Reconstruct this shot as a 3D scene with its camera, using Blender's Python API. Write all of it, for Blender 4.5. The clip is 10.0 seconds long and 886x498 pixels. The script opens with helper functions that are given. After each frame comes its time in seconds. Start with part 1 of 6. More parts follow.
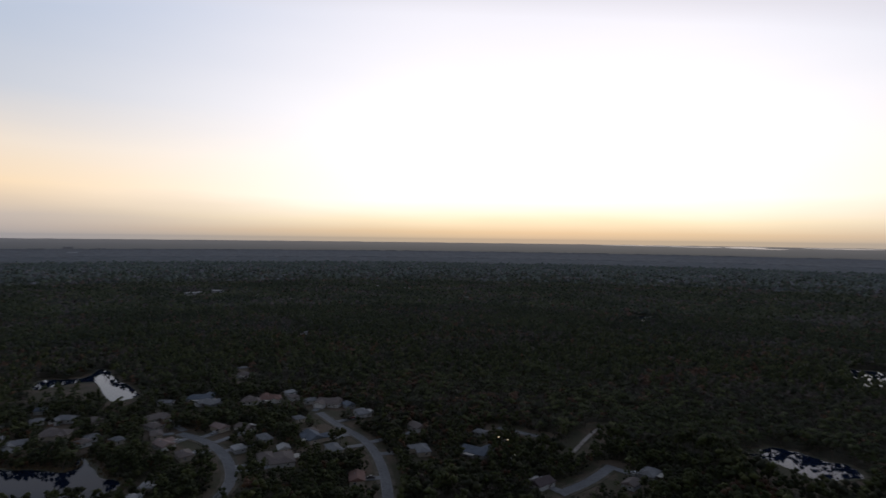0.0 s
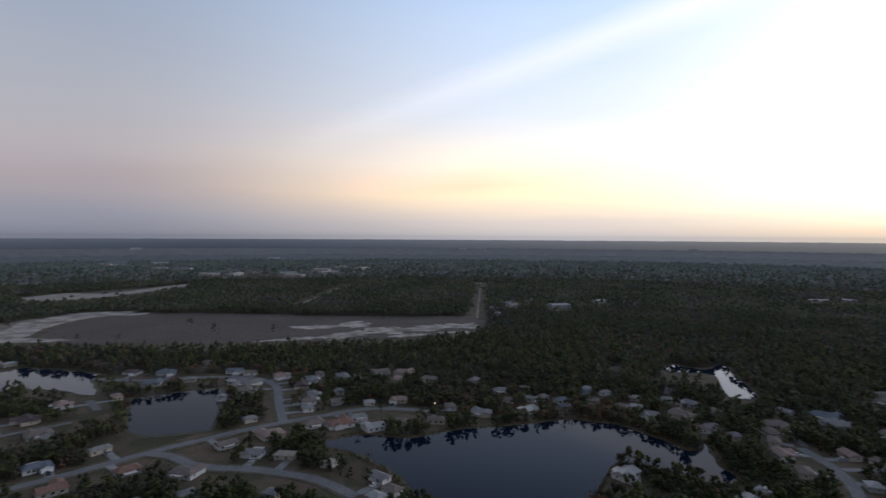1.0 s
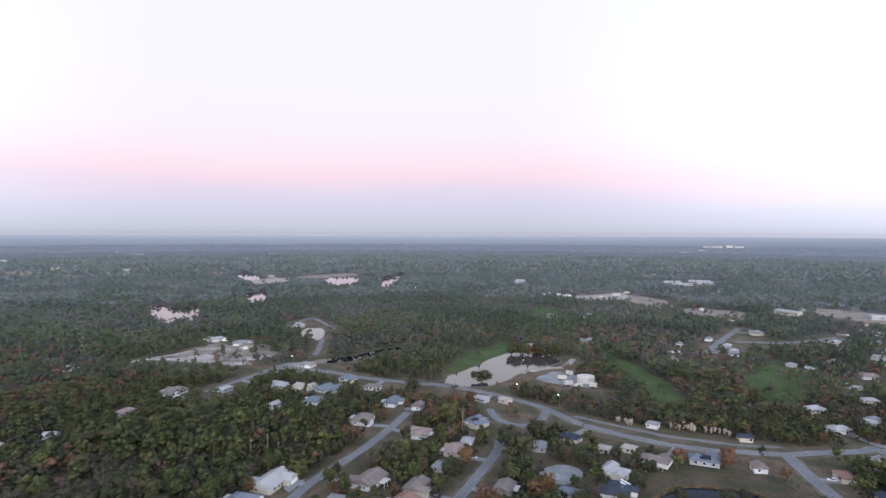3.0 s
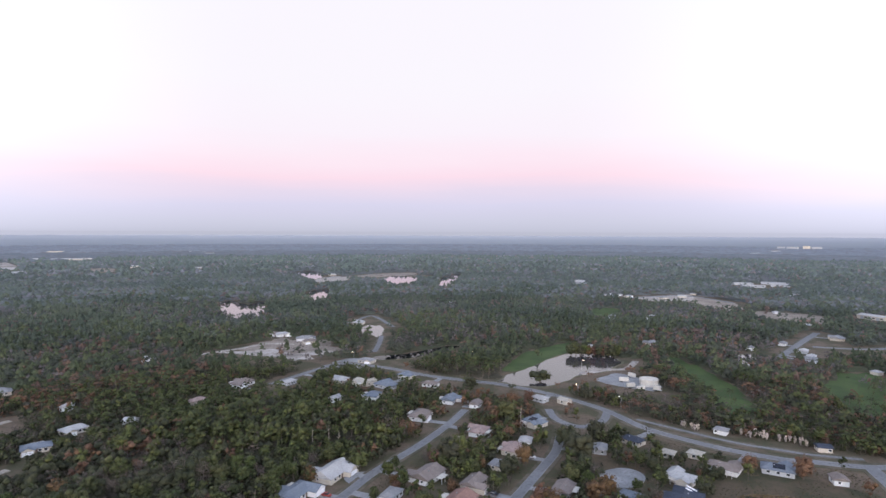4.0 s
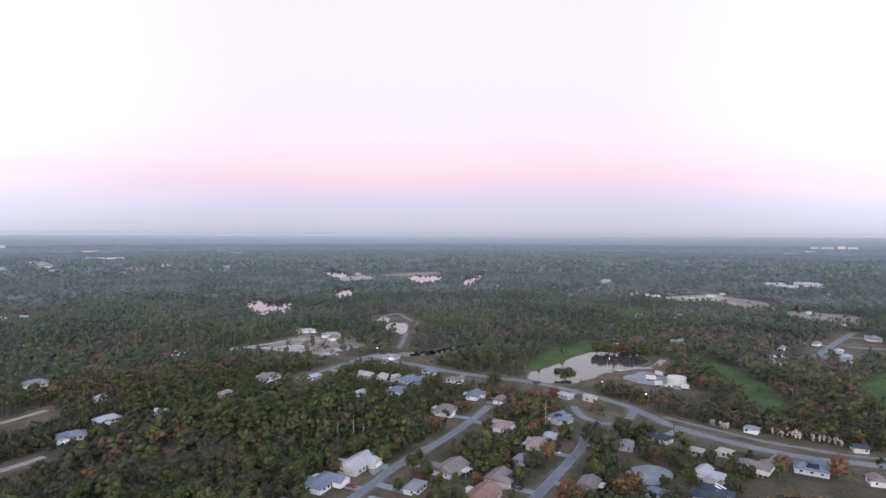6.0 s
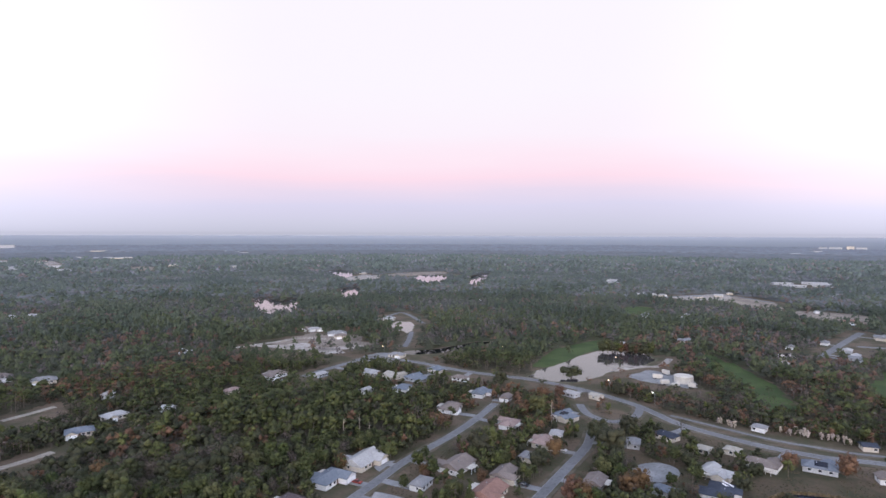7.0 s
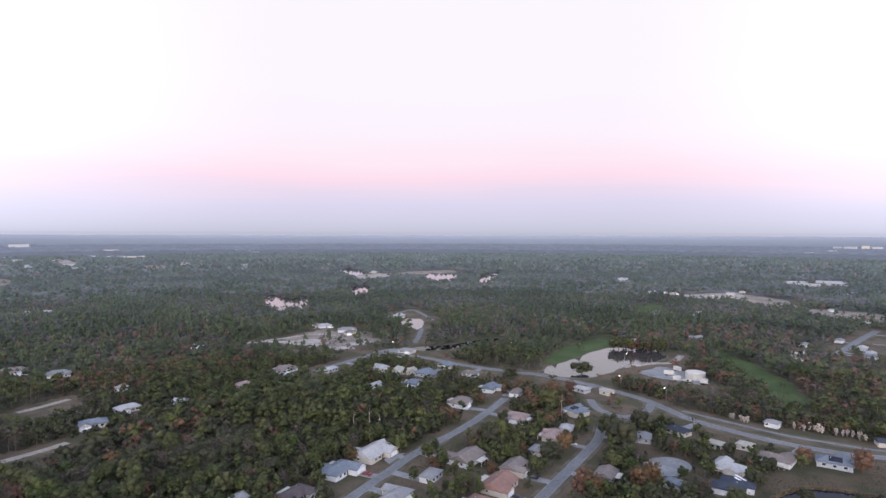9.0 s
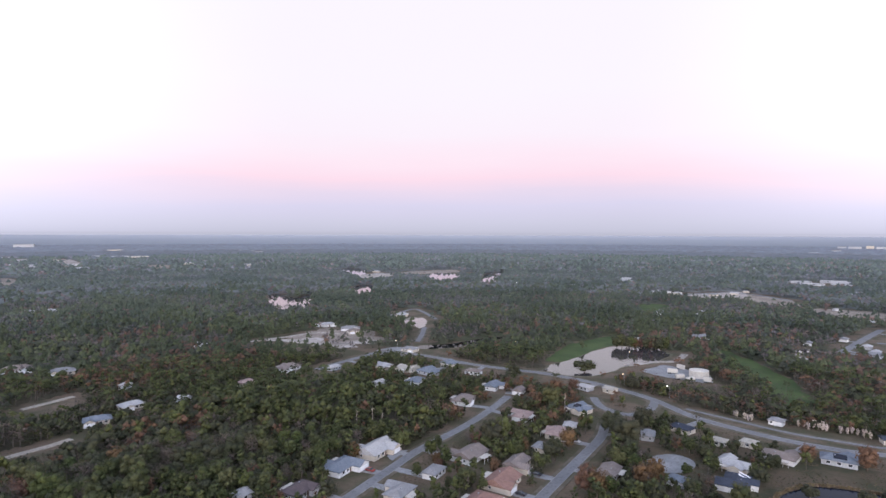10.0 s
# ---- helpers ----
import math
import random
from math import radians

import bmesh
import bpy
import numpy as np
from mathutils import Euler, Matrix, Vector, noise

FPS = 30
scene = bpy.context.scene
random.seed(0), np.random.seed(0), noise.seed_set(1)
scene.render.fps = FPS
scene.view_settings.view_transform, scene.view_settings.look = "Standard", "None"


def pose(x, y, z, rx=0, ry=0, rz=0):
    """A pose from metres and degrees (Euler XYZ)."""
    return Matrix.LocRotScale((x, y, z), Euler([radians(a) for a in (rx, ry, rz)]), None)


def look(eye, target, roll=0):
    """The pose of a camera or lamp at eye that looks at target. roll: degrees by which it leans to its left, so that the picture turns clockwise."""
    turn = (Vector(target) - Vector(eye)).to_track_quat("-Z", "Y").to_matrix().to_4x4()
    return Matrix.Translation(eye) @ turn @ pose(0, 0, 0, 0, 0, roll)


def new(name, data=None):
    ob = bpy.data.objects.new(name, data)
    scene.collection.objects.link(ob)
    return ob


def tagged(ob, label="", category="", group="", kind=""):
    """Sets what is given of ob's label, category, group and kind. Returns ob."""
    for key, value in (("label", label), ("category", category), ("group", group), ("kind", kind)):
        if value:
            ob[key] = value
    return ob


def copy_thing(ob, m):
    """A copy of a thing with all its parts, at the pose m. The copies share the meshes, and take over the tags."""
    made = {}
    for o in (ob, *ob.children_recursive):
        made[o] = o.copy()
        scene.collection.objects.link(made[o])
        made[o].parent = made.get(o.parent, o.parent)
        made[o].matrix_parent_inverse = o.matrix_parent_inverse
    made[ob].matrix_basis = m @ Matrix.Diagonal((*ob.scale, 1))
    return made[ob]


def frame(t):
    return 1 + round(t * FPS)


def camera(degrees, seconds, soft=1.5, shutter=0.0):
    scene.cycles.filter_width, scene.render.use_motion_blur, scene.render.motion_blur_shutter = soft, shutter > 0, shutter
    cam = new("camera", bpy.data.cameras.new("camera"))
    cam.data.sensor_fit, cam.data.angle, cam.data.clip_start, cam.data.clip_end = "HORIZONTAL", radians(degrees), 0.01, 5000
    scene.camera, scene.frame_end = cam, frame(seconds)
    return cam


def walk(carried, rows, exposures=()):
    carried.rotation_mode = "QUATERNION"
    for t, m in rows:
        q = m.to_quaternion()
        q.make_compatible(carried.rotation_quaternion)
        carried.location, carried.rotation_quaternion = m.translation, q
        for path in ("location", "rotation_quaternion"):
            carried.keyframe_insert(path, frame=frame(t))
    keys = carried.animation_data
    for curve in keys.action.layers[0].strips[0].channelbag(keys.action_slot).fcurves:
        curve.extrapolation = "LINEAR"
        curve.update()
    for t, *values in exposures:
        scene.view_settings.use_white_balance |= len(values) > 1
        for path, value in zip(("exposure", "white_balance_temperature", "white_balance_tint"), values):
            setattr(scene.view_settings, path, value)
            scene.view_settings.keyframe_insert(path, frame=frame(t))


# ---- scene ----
# ---------------------------------------------------------------- camera
cam = camera(76.0, 10.0, soft=1.5, shutter=0.08)
PATH = [  # seconds, yaw, pitch, roll; the drone sinks straight down while it turns
    (0.0, 7.37, -1.07, -0.71), (0.5, 35.67, -1.25, -0.48), (1.0, 64.72, -1.33, -0.32), (1.5, 93.96, -1.42, -0.33),
    (2.0, 122.5, -1.49, -0.34), (2.5, 151.16, -1.58, -0.41), (2.7, 159.44, -1.63, -0.35), (3.0, 167.13, -1.69, -0.22),
    (3.2, 169.6, -1.69, -0.19), (3.6, 171.9, -1.68, -0.2), (4.3, 173.56, -1.67, -0.2), (4.5, 173.93, -1.65, -0.2),
    (5.0, 174.65, -1.62, -0.18), (5.5, 175.1, -1.64, -0.18), (6.2, 175.55, -1.63, -0.18), (7.0, 176.02, -1.61, -0.18),
    (7.5, 176.3, -1.6, -0.19), (8.0, 176.62, -1.6, -0.17), (8.5, 176.83, -1.62, -0.16), (9.0, 177.02, -1.63, -0.17),
    (9.5, 177.19, -1.62, -0.17), (10.0, 177.32, -1.6, -0.16)]
EXPOSURES = [(0.0, -2.4, 6500, 12), (0.5, -2.35, 6450, 12), (1.0, -1.75, 6400, 11), (1.5, -1.0, 6350, 11), (2.0, -0.32, 6300, 11), (2.5, -0.1, 6350, 12),
             (3.0, 0.0, 6450, 13), (4.5, 0.0, 6500, 15), (10.0, 0.0, 6500, 17)]
walk(cam, [(t, pose(0, 0, 119.5 - 1.66 * t, 90 + p, r, w)) for t, w, p, r in PATH], EXPOSURES)

# ---------------------------------------------------------------- world and sun
SUN_AZ = radians(-3.7)  # turned from +y
SUN_DIR = Vector((-math.sin(SUN_AZ), math.cos(SUN_AZ), 0))


def build_world():
    world = bpy.data.worlds.new("dusk_sky")
    scene.world = world
    world.use_nodes = True
    nt = world.node_tree
    nt.nodes.clear()
    N, L = nt.nodes.new, nt.links.new

    def math_node(op, a, b=None, c=None, clamp=False):
        n = N("ShaderNodeMath")
        n.operation, n.use_clamp = op, clamp
        for i, v in enumerate((a, b, c)):
            if v is None:
                continue
            if isinstance(v, (int, float)):
                n.inputs[i].default_value = v
            else:
                L(v, n.inputs[i])
        return n.outputs[0]

    tc = N("ShaderNodeTexCoord")
    norm = N("ShaderNodeVectorMath")
    norm.operation = "NORMALIZE"
    L(tc.outputs["Generated"], norm.inputs[0])
    sep = N("ShaderNodeSeparateXYZ")
    L(norm.outputs[0], sep.inputs[0])
    x, y, z = sep.outputs
    elev = math_node("MULTIPLY", math_node("ARCSINE", z), 57.2958)
    flat = math_node("SQRT", math_node("ADD", math_node("MULTIPLY", x, x), math_node("ADD", math_node("MULTIPLY", y, y), 1e-6)))
    cosa = math_node("DIVIDE", math_node("ADD", math_node("MULTIPLY", x, SUN_DIR.x), math_node("MULTIPLY", y, SUN_DIR.y)), flat)
    away = math_node("MULTIPLY", math_node("ARCCOSINE", math_node("MINIMUM", math_node("MAXIMUM", cosa, -1.0), 1.0)), 57.2958)
    # soft uneven layers of haze
    wisp = N("ShaderNodeTexNoise")
    wisp.inputs["Scale"].default_value, wisp.inputs["Detail"].default_value = 2.2, 5
    stretch = N("ShaderNodeMapping")
    stretch.inputs["Scale"].default_value = (1, 1, 7)
    L(norm.outputs[0], stretch.inputs[0])
    L(stretch.outputs[0], wisp.inputs["Vector"])
    shift = math_node("MULTIPLY", math_node("SUBTRACT", wisp.outputs["Fac"], 0.5), 3.0)
    lift = math_node("MINIMUM", math_node("MULTIPLY", math_node("MAXIMUM", elev, 0.0), 0.25), 1.0)
    e2 = math_node("ADD", elev, math_node("MULTIPLY", shift, lift))
    fac = math_node("DIVIDE", e2, 90.0, clamp=True)
    fac = math_node("POWER", fac, 0.5)

    def ramp(stops, gain):
        n = N("ShaderNodeValToRGB")
        r = n.color_ramp
        while len(r.elements) > 1:
            r.elements.remove(r.elements[-1])
        for i, (deg, col) in enumerate(stops):
            p = (deg / 90.0) ** 0.5
            el = r.elements[0] if i == 0 else r.elements.new(p)
            el.position, el.color = p, (*[c / gain for c in col], 1)
        L(fac, n.inputs[0])
        m = N("ShaderNodeMix")
        m.data_type, m.blend_type = "RGBA", "MULTIPLY"
        m.inputs["Factor"].default_value = 1
        m.clamp_result = False
        L(n.outputs[0], m.inputs["A"])
        m.inputs["B"].default_value = (gain, gain, gain, 1)
        return m.outputs["Result"]

    glow = ramp([(0, (2.6, 2.1, 1.5)), (0.6, (4.2, 3.1, 1.9)), (1.8, (5.6, 4.7, 3.2)), (4, (6.6, 6.2, 5.6)), (12, (6.0, 5.8, 5.9)),
                 (24, (4.6, 4.6, 5.0)), (45, (1.2, 1.5, 2.1)), (90, (.47, .57, .80))], 8)
    wing = ramp([(0, (1.71, 1.653, 1.71)), (1.5, (2.736, 2.394, 2.166)), (4.2, (4.902, 3.762, 2.451)), (7.5, (4.446, 3.876, 3.192)), (12, (2.964, 3.192, 3.534)), (22, (2.052, 2.622, 3.534)), (34, (0.798, 1.14, 1.938)), (50, (0.5, 0.66, 1)), (90, (0.47, 0.57, 0.8))], 8)
    side = ramp([(0, (0.632, 0.67, 0.823)), (2, (0.987, 1.019, 1.223)), (5, (1.394, 1.233, 1.309)), (8, (1.585, 1.462, 1.54)), (12, (1.474, 1.508, 1.664)), (22, (1.105, 1.349, 1.753)), (34, (0.6, 0.865, 1.38)), (50, (0.44, 0.56, 0.84)), (90, (0.47, 0.57, 0.8))], 8)
    anti = ramp([(0, (.50, .53, .63)), (1, (.60, .63, .755)), (2.7, (.67, .68, .85)), (4.2, (.78, .71, .85)), (5.6, (.94, .74, .84)),
                 (7.3, (.95, .82, .90)), (9.5, (.93, .885, .95)), (14, (.93, .92, .965)), (26, (.935, .93, .975)), (45, (.68, .74, .9)),
                 (90, (.47, .57, .80))], 8)

    def blend(a, b, lo, hi):
        f = N("ShaderNodeMapRange")
        f.interpolation_type = "SMOOTHSTEP"
        f.inputs["From Min"].default_value, f.inputs["From Max"].default_value = lo, hi
        L(away, f.inputs["Value"])
        m = N("ShaderNodeMix")
        m.data_type, m.clamp_result = "RGBA", False
        L(f.outputs[0], m.inputs["Factor"])
        L(a, m.inputs["A"])
        L(b, m.inputs["B"])
        return m.outputs["Result"]

    col = blend(blend(blend(glow, wing, 8, 58), side, 52, 102), anti, 112, 166)
    # one long thin cloud band drawn across the sky beside the sunset
    dot = N("ShaderNodeVectorMath")
    dot.operation = "DOT_PRODUCT"
    dot.inputs[1].default_value = (-0.068, 0.393, -0.917)
    L(norm.outputs[0], dot.inputs[0])
    off = math_node("ABSOLUTE", math_node("ADD", dot.outputs["Value"], math_node("MULTIPLY", shift, 0.008)))
    band = math_node("SUBTRACT", 1.0, math_node("DIVIDE", off, 0.036), clamp=True)
    near_sun = N("ShaderNodeMapRange")
    near_sun.inputs["From Min"].default_value, near_sun.inputs["From Max"].default_value = 85, 45
    L(away, near_sun.inputs["Value"])
    band = math_node("MULTIPLY", math_node("MULTIPLY", band, near_sun.outputs[0]), 0.6)
    m = N("ShaderNodeMix")
    m.data_type, m.clamp_result = "RGBA", False
    L(band, m.inputs["Factor"])
    L(col, m.inputs["A"])
    m.inputs["B"].default_value = (3.9, 3.8, 4.1, 1)
    col = m.outputs["Result"]
    # rosy cloud streaks low beside the sunset
    low = math_node("SUBTRACT", 1.0, math_node("DIVIDE", math_node("ABSOLUTE", math_node("SUBTRACT", e2, 5.2)), 1.5), clamp=True)
    part_way = math_node("SUBTRACT", 1.0, math_node("DIVIDE", math_node("ABSOLUTE", math_node("SUBTRACT", away, 66.0)), 14.0), clamp=True)
    m = N("ShaderNodeMix")
    m.data_type, m.clamp_result = "RGBA", False
    L(math_node("MULTIPLY", math_node("MULTIPLY", low, part_way), 0.6), m.inputs["Factor"])
    L(col, m.inputs["A"])
    m.inputs["B"].default_value = (4.4, 2.6, 1.7, 1)
    col = m.outputs["Result"]
    # below the horizon: dim land
    under = N("ShaderNodeMapRange")
    under.inputs["From Min"].default_value, under.inputs["From Max"].default_value = -3.0, -0.6
    L(elev, under.inputs["Value"])
    m = N("ShaderNodeMix")
    m.data_type, m.clamp_result = "RGBA", False
    L(under.outputs[0], m.inputs["Factor"])
    m.inputs["A"].default_value = (.05, .05, .05, 1)
    L(col, m.inputs["B"])
    col = m.outputs["Result"]
    sky = N("ShaderNodeTexSky")
    sky.sky_type, sky.sun_disc = "NISHITA", False
    sky.sun_elevation, sky.sun_rotation = radians(1.0), -SUN_AZ
    nb = N("ShaderNodeBackground")
    nb.inputs["Strength"].default_value = 0.012
    L(sky.outputs[0], nb.inputs["Color"])
    bg = N("ShaderNodeBackground")
    bg.inputs["Strength"].default_value = 1.0
    L(col, bg.inputs["Color"])
    add = N("ShaderNodeAddShader")
    L(bg.outputs[0], add.inputs[0])
    L(nb.outputs[0], add.inputs[1])
    out = N("ShaderNodeOutputWorld")
    L(add.outputs[0], out.inputs["Surface"])


build_world()
sun = new("sun", bpy.data.lights.new("sun", "SUN"))
sun.data.energy, sun.data.angle, sun.data.color = 0.4, radians(12), (1.0, 0.72, 0.45)
sun.matrix_world = look(SUN_DIR * 100 + Vector((0, 0, 4)), (0, 0, 0))

# ---------------------------------------------------------------- materials


def material(name, c1, c2, scale=0.4, c3=None, rough=0.9, fine=6.0, bump=0.0, vary=0.0, island=False, metallic=0.0, spec=0.3, lo=0.36):
    """Base colour from two noises at two scales, wear by a third colour, optional variation per object or per island."""
    mat = bpy.data.materials.new(name)
    mat.use_nodes = True
    nt = mat.node_tree
    N, L = nt.nodes.new, nt.links.new
    b = nt.nodes["Principled BSDF"]
    b.inputs["Roughness"].default_value, b.inputs["Metallic"].default_value = rough, metallic
    b.inputs["Specular IOR Level"].default_value = spec
    geo = N("ShaderNodeNewGeometry")
    n1, n2 = N("ShaderNodeTexNoise"), N("ShaderNodeTexNoise")
    for n, s in ((n1, scale), (n2, scale * fine)):
        n.inputs["Scale"].default_value, n.inputs["Detail"].default_value = s, 4
        L(geo.outputs["Position"], n.inputs["Vector"])
    r = N("ShaderNodeValToRGB")
    r.color_ramp.elements[0].position, r.color_ramp.elements[1].position = lo, 1 - lo
    r.color_ramp.elements[0].color, r.color_ramp.elements[1].color = (*c1, 1), (*c2, 1)
    L(n1.outputs["Fac"], r.inputs[0])
    col = r.outputs[0]
    r2 = N("ShaderNodeValToRGB")
    r2.color_ramp.elements[0].position, r2.color_ramp.elements[1].position = 0.48, 0.7
    r2.color_ramp.elements[0].color, r2.color_ramp.elements[1].color = (0, 0, 0, 1), (1, 1, 1, 1)
    L(n2.outputs["Fac"], r2.inputs[0])
    m = N("ShaderNodeMix")
    m.data_type = "RGBA"
    L(r2.outputs[0], m.inputs["Factor"])
    L(col, m.inputs["A"])
    m.inputs["B"].default_value = (*(c3 or [c * 0.75 for c in c1]), 1)
    col = m.outputs["Result"]
    if vary:
        if island:
            rnd = geo.outputs["Random Per Island"]
        else:
            rnd = N("ShaderNodeObjectInfo").outputs["Random"]
        hs = N("ShaderNodeHueSaturation")
        for key, lo, hi in (("Hue", 0.5 - 0.05 * vary, 0.5 + 0.035 * vary), ("Value", 1 - 0.45 * vary, 1 + 0.5 * vary), ("Saturation", 1 - .35 * vary, 1 + .1 * vary)):
            mr = N("ShaderNodeMapRange")
            mr.inputs["To Min"].default_value, mr.inputs["To Max"].default_value = lo, hi
            if key == "Value":
                q = N("ShaderNodeMath")
                q.operation = "FRACT"
                q2 = N("ShaderNodeMath")
                q2.operation = "MULTIPLY"
                q2.inputs[1].default_value = 7.31
                L(rnd, q2.inputs[0])
                L(q2.outputs[0], q.inputs[0])
                L(q.outputs[0], mr.inputs["Value"])
            else:
                L(rnd, mr.inputs["Value"])
            L(mr.outputs[0], hs.inputs[key])
        L(col, hs.inputs["Color"])
        col = hs.outputs[0]
    L(col, b.inputs["Base Color"])
    if bump:
        bp = N("ShaderNodeBump")
        bp.inputs["Strength"].default_value, bp.inputs["Distance"].default_value = bump, 0.25 / (scale * fine)
        L(n2.outputs["Fac"], bp.inputs["Height"])
        L(bp.outputs[0], b.inputs["Normal"])
    return mat


def water_material(name, col, ior):
    mat = bpy.data.materials.new(name)
    mat.use_nodes = True
    nt = mat.node_tree
    b = nt.nodes["Principled BSDF"]
    b.inputs["Base Color"].default_value = (*col, 1)
    b.inputs["Roughness"].default_value, b.inputs["IOR"].default_value = 0.03, ior
    geo, n = nt.nodes.new("ShaderNodeNewGeometry"), nt.nodes.new("ShaderNodeTexNoise")
    n.inputs["Scale"].default_value, n.inputs["Detail"].default_value = 0.5, 3
    bp = nt.nodes.new("ShaderNodeBump")
    bp.inputs["Strength"].default_value, bp.inputs["Distance"].default_value = 0.25, 0.06
    nt.links.new(geo.outputs["Position"], n.inputs["Vector"])
    nt.links.new(n.outputs["Fac"], bp.inputs["Height"])
    nt.links.new(bp.outputs[0], b.inputs["Normal"])
    return mat


def lamp_material(name, col, strength):
    mat = bpy.data.materials.new(name)
    mat.use_nodes = True
    b = mat.node_tree.nodes["Principled BSDF"]
    b.inputs["Emission Color"].default_value, b.inputs["Emission Strength"].default_value = (*col, 1), strength
    return mat


# IOR and blue base tuned per water, standing in for its sky reflection
WATER = water_material("pond_water", (.007, .015, .036), 1.29)
DARKWATER = water_material("dark_lake_water", (.005, .010, .022), 1.13)
BLACKWATER = water_material("black_canal_water", (.004, .005, .006), 1.2)
# IOR raised so the sky reflection comes out brighter
PALEWATER = water_material("pale_pond_water", (.050, .045, .046), 1.75)
WATERS = (WATER, DARKWATER, BLACKWATER, PALEWATER)
GROUND = material("woodland_floor", (.058, .056, .027), (.128, .092, .061), 0.045, (.084, .061, .040), fine=12, bump=0.3, lo=.43)
GRASS = material("golf_grass", (.036, .066, .016), (.060, .095, .024), 0.05, (.058, .060, .025), fine=9, bump=0.2, lo=.42)
DRYGRASS = material("winter_lawn", (.042, .043, .019), (.092, .066, .040), 0.06, (.058, .048, .027), fine=12, bump=0.3, lo=.43)
HEATH = material("cleared_heath", (.085, .066, .058), (.115, .088, .078), 0.012, (.065, .062, .042), fine=12, bump=0.3)
SAND = material("pale_sand", (.27, .235, .205), (.42, .375, .33), 0.05, (.14, .12, .085), fine=9, bump=0.2)
SANDMIX = material("patchy_bare_sand", (.17, .145, .122), (.52, .47, .42), 0.045, (.24, .205, .17), fine=7, bump=0.2)
DIRT = material("trodden_dirt", (.19, .152, .122), (.30, .25, .205), 0.05, (.125, .105, .072), fine=9, bump=0.2)
BANK = material("muddy_bank", (.09, .085, .05), (.13, .11, .07), 0.1, (.06, .07, .035), fine=8)
ASPHALT = material("worn_asphalt", (.150, .150, .152), (.195, .194, .194), 0.05, (.115, .113, .11), fine=14, rough=0.85)
CONCRETE = material("pale_concrete", (.20, .20, .20), (.29, .288, .284), 0.1, (.165, .16, .15), fine=8)
ROOFS = {
    "white": material("white_metal_roof", (.325, .318, .308), (.385, .376, .362), 0.25, (.262, .254, .243), rough=0.5),
    "pale": material("pale_grey_shingles", (.206, .204, .204), (.262, .258, .256), 0.4, (.160, .158, .156)),
    "blue": material("blue_grey_shingles", (.130, .151, .176), (.172, .193, .218), 0.4, (.099, .110, .131)),
    "navy": material("dark_slate_shingles", (.035, .043, .060), (.052, .060, .081), 0.4, (.026, .030, .041)),
    "tan": material("tan_shingles", (.176, .144, .126), (.221, .182, .160), 0.4, (.135, .110, .096)),
    "pink": material("faded_pink_shingles", (.275, .196, .168), (.332, .243, .211), 0.4, (.218, .158, .136)),
    "terra": material("terracotta_shingles", (.206, .117, .092), (.263, .156, .123), 0.4, (.159, .091, .073)),
    "brown": material("dark_brown_shingles", (.090, .068, .068), (.123, .094, .094), 0.4, (.070, .055, .052)),
    "cream": material("cream_shingles", (.314, .289, .242), (.380, .351, .298), 0.4, (.247, .226, .186))}
WALLS = [material("white_stucco", (.58, .58, .57), (.68, .68, .67), 0.5, (.48, .47, .45)),
         material("cream_stucco", (.46, .41, .33), (.54, .48, .4), 0.5, (.38, .34, .28)),
         material("grey_stucco", (.34, .345, .35), (.41, .415, .42), 0.5, (.28, .28, .285))]
TRIM = material("white_trim", (.75, .75, .75), (.8, .8, .8), 1.0, (.68, .68, .67), rough=0.5)
GLASS = material("dark_window_glass", (.015, .018, .022), (.03, .035, .04), 0.5, rough=0.08, spec=0.6)
DOOR = material("dark_painted_door", (.10, .06, .05), (.13, .08, .06), 1.0, rough=0.6)
SOLAR = material("solar_glass", (.008, .01, .018), (.012, .015, .026), 2.0, rough=0.2, spec=0.5)
BARK = material("grey_brown_bark", (.10, .08, .06), (.15, .125, .10), 1.2, (.07, .055, .045))
VERGE = material("worn_grass_verge", (.066, .062, .036), (.132, .108, .078), 0.11, (.090, .072, .048), fine=7, bump=0.2, lo=.42)
TRACK = material("packed_sand_track", (.28, .245, .20), (.40, .355, .295), 0.12, (.20, .17, .13), fine=9, bump=0.1)
PALE_BARK = material("bleached_dead_wood", (.25, .21, .175), (.32, .28, .235), 1.2, (.28, .24, .2))
METAL = material("galvanised_steel", (.35, .36, .37), (.42, .43, .44), 1.0, rough=0.5, metallic=0.6)
TANK = material("off_white_painted_steel", (.49, .455, .395), (.57, .53, .465), 0.4, (.40, .36, .30), rough=0.55)
FOL = {"pine": ((0.029, 0.037, 0.0115), (0.053, 0.062, 0.018)),
       "oak": ((0.027, 0.03, 0.014), (0.044, 0.046, 0.02)),
       "green": ((0.041, 0.048, 0.0135), (0.065, 0.071, 0.02)),
       "rust": ((0.088, 0.046, 0.025), (0.122, 0.067, 0.035)),
       "bare": ((0.07, 0.055, 0.045), (0.095, 0.075, 0.062))}
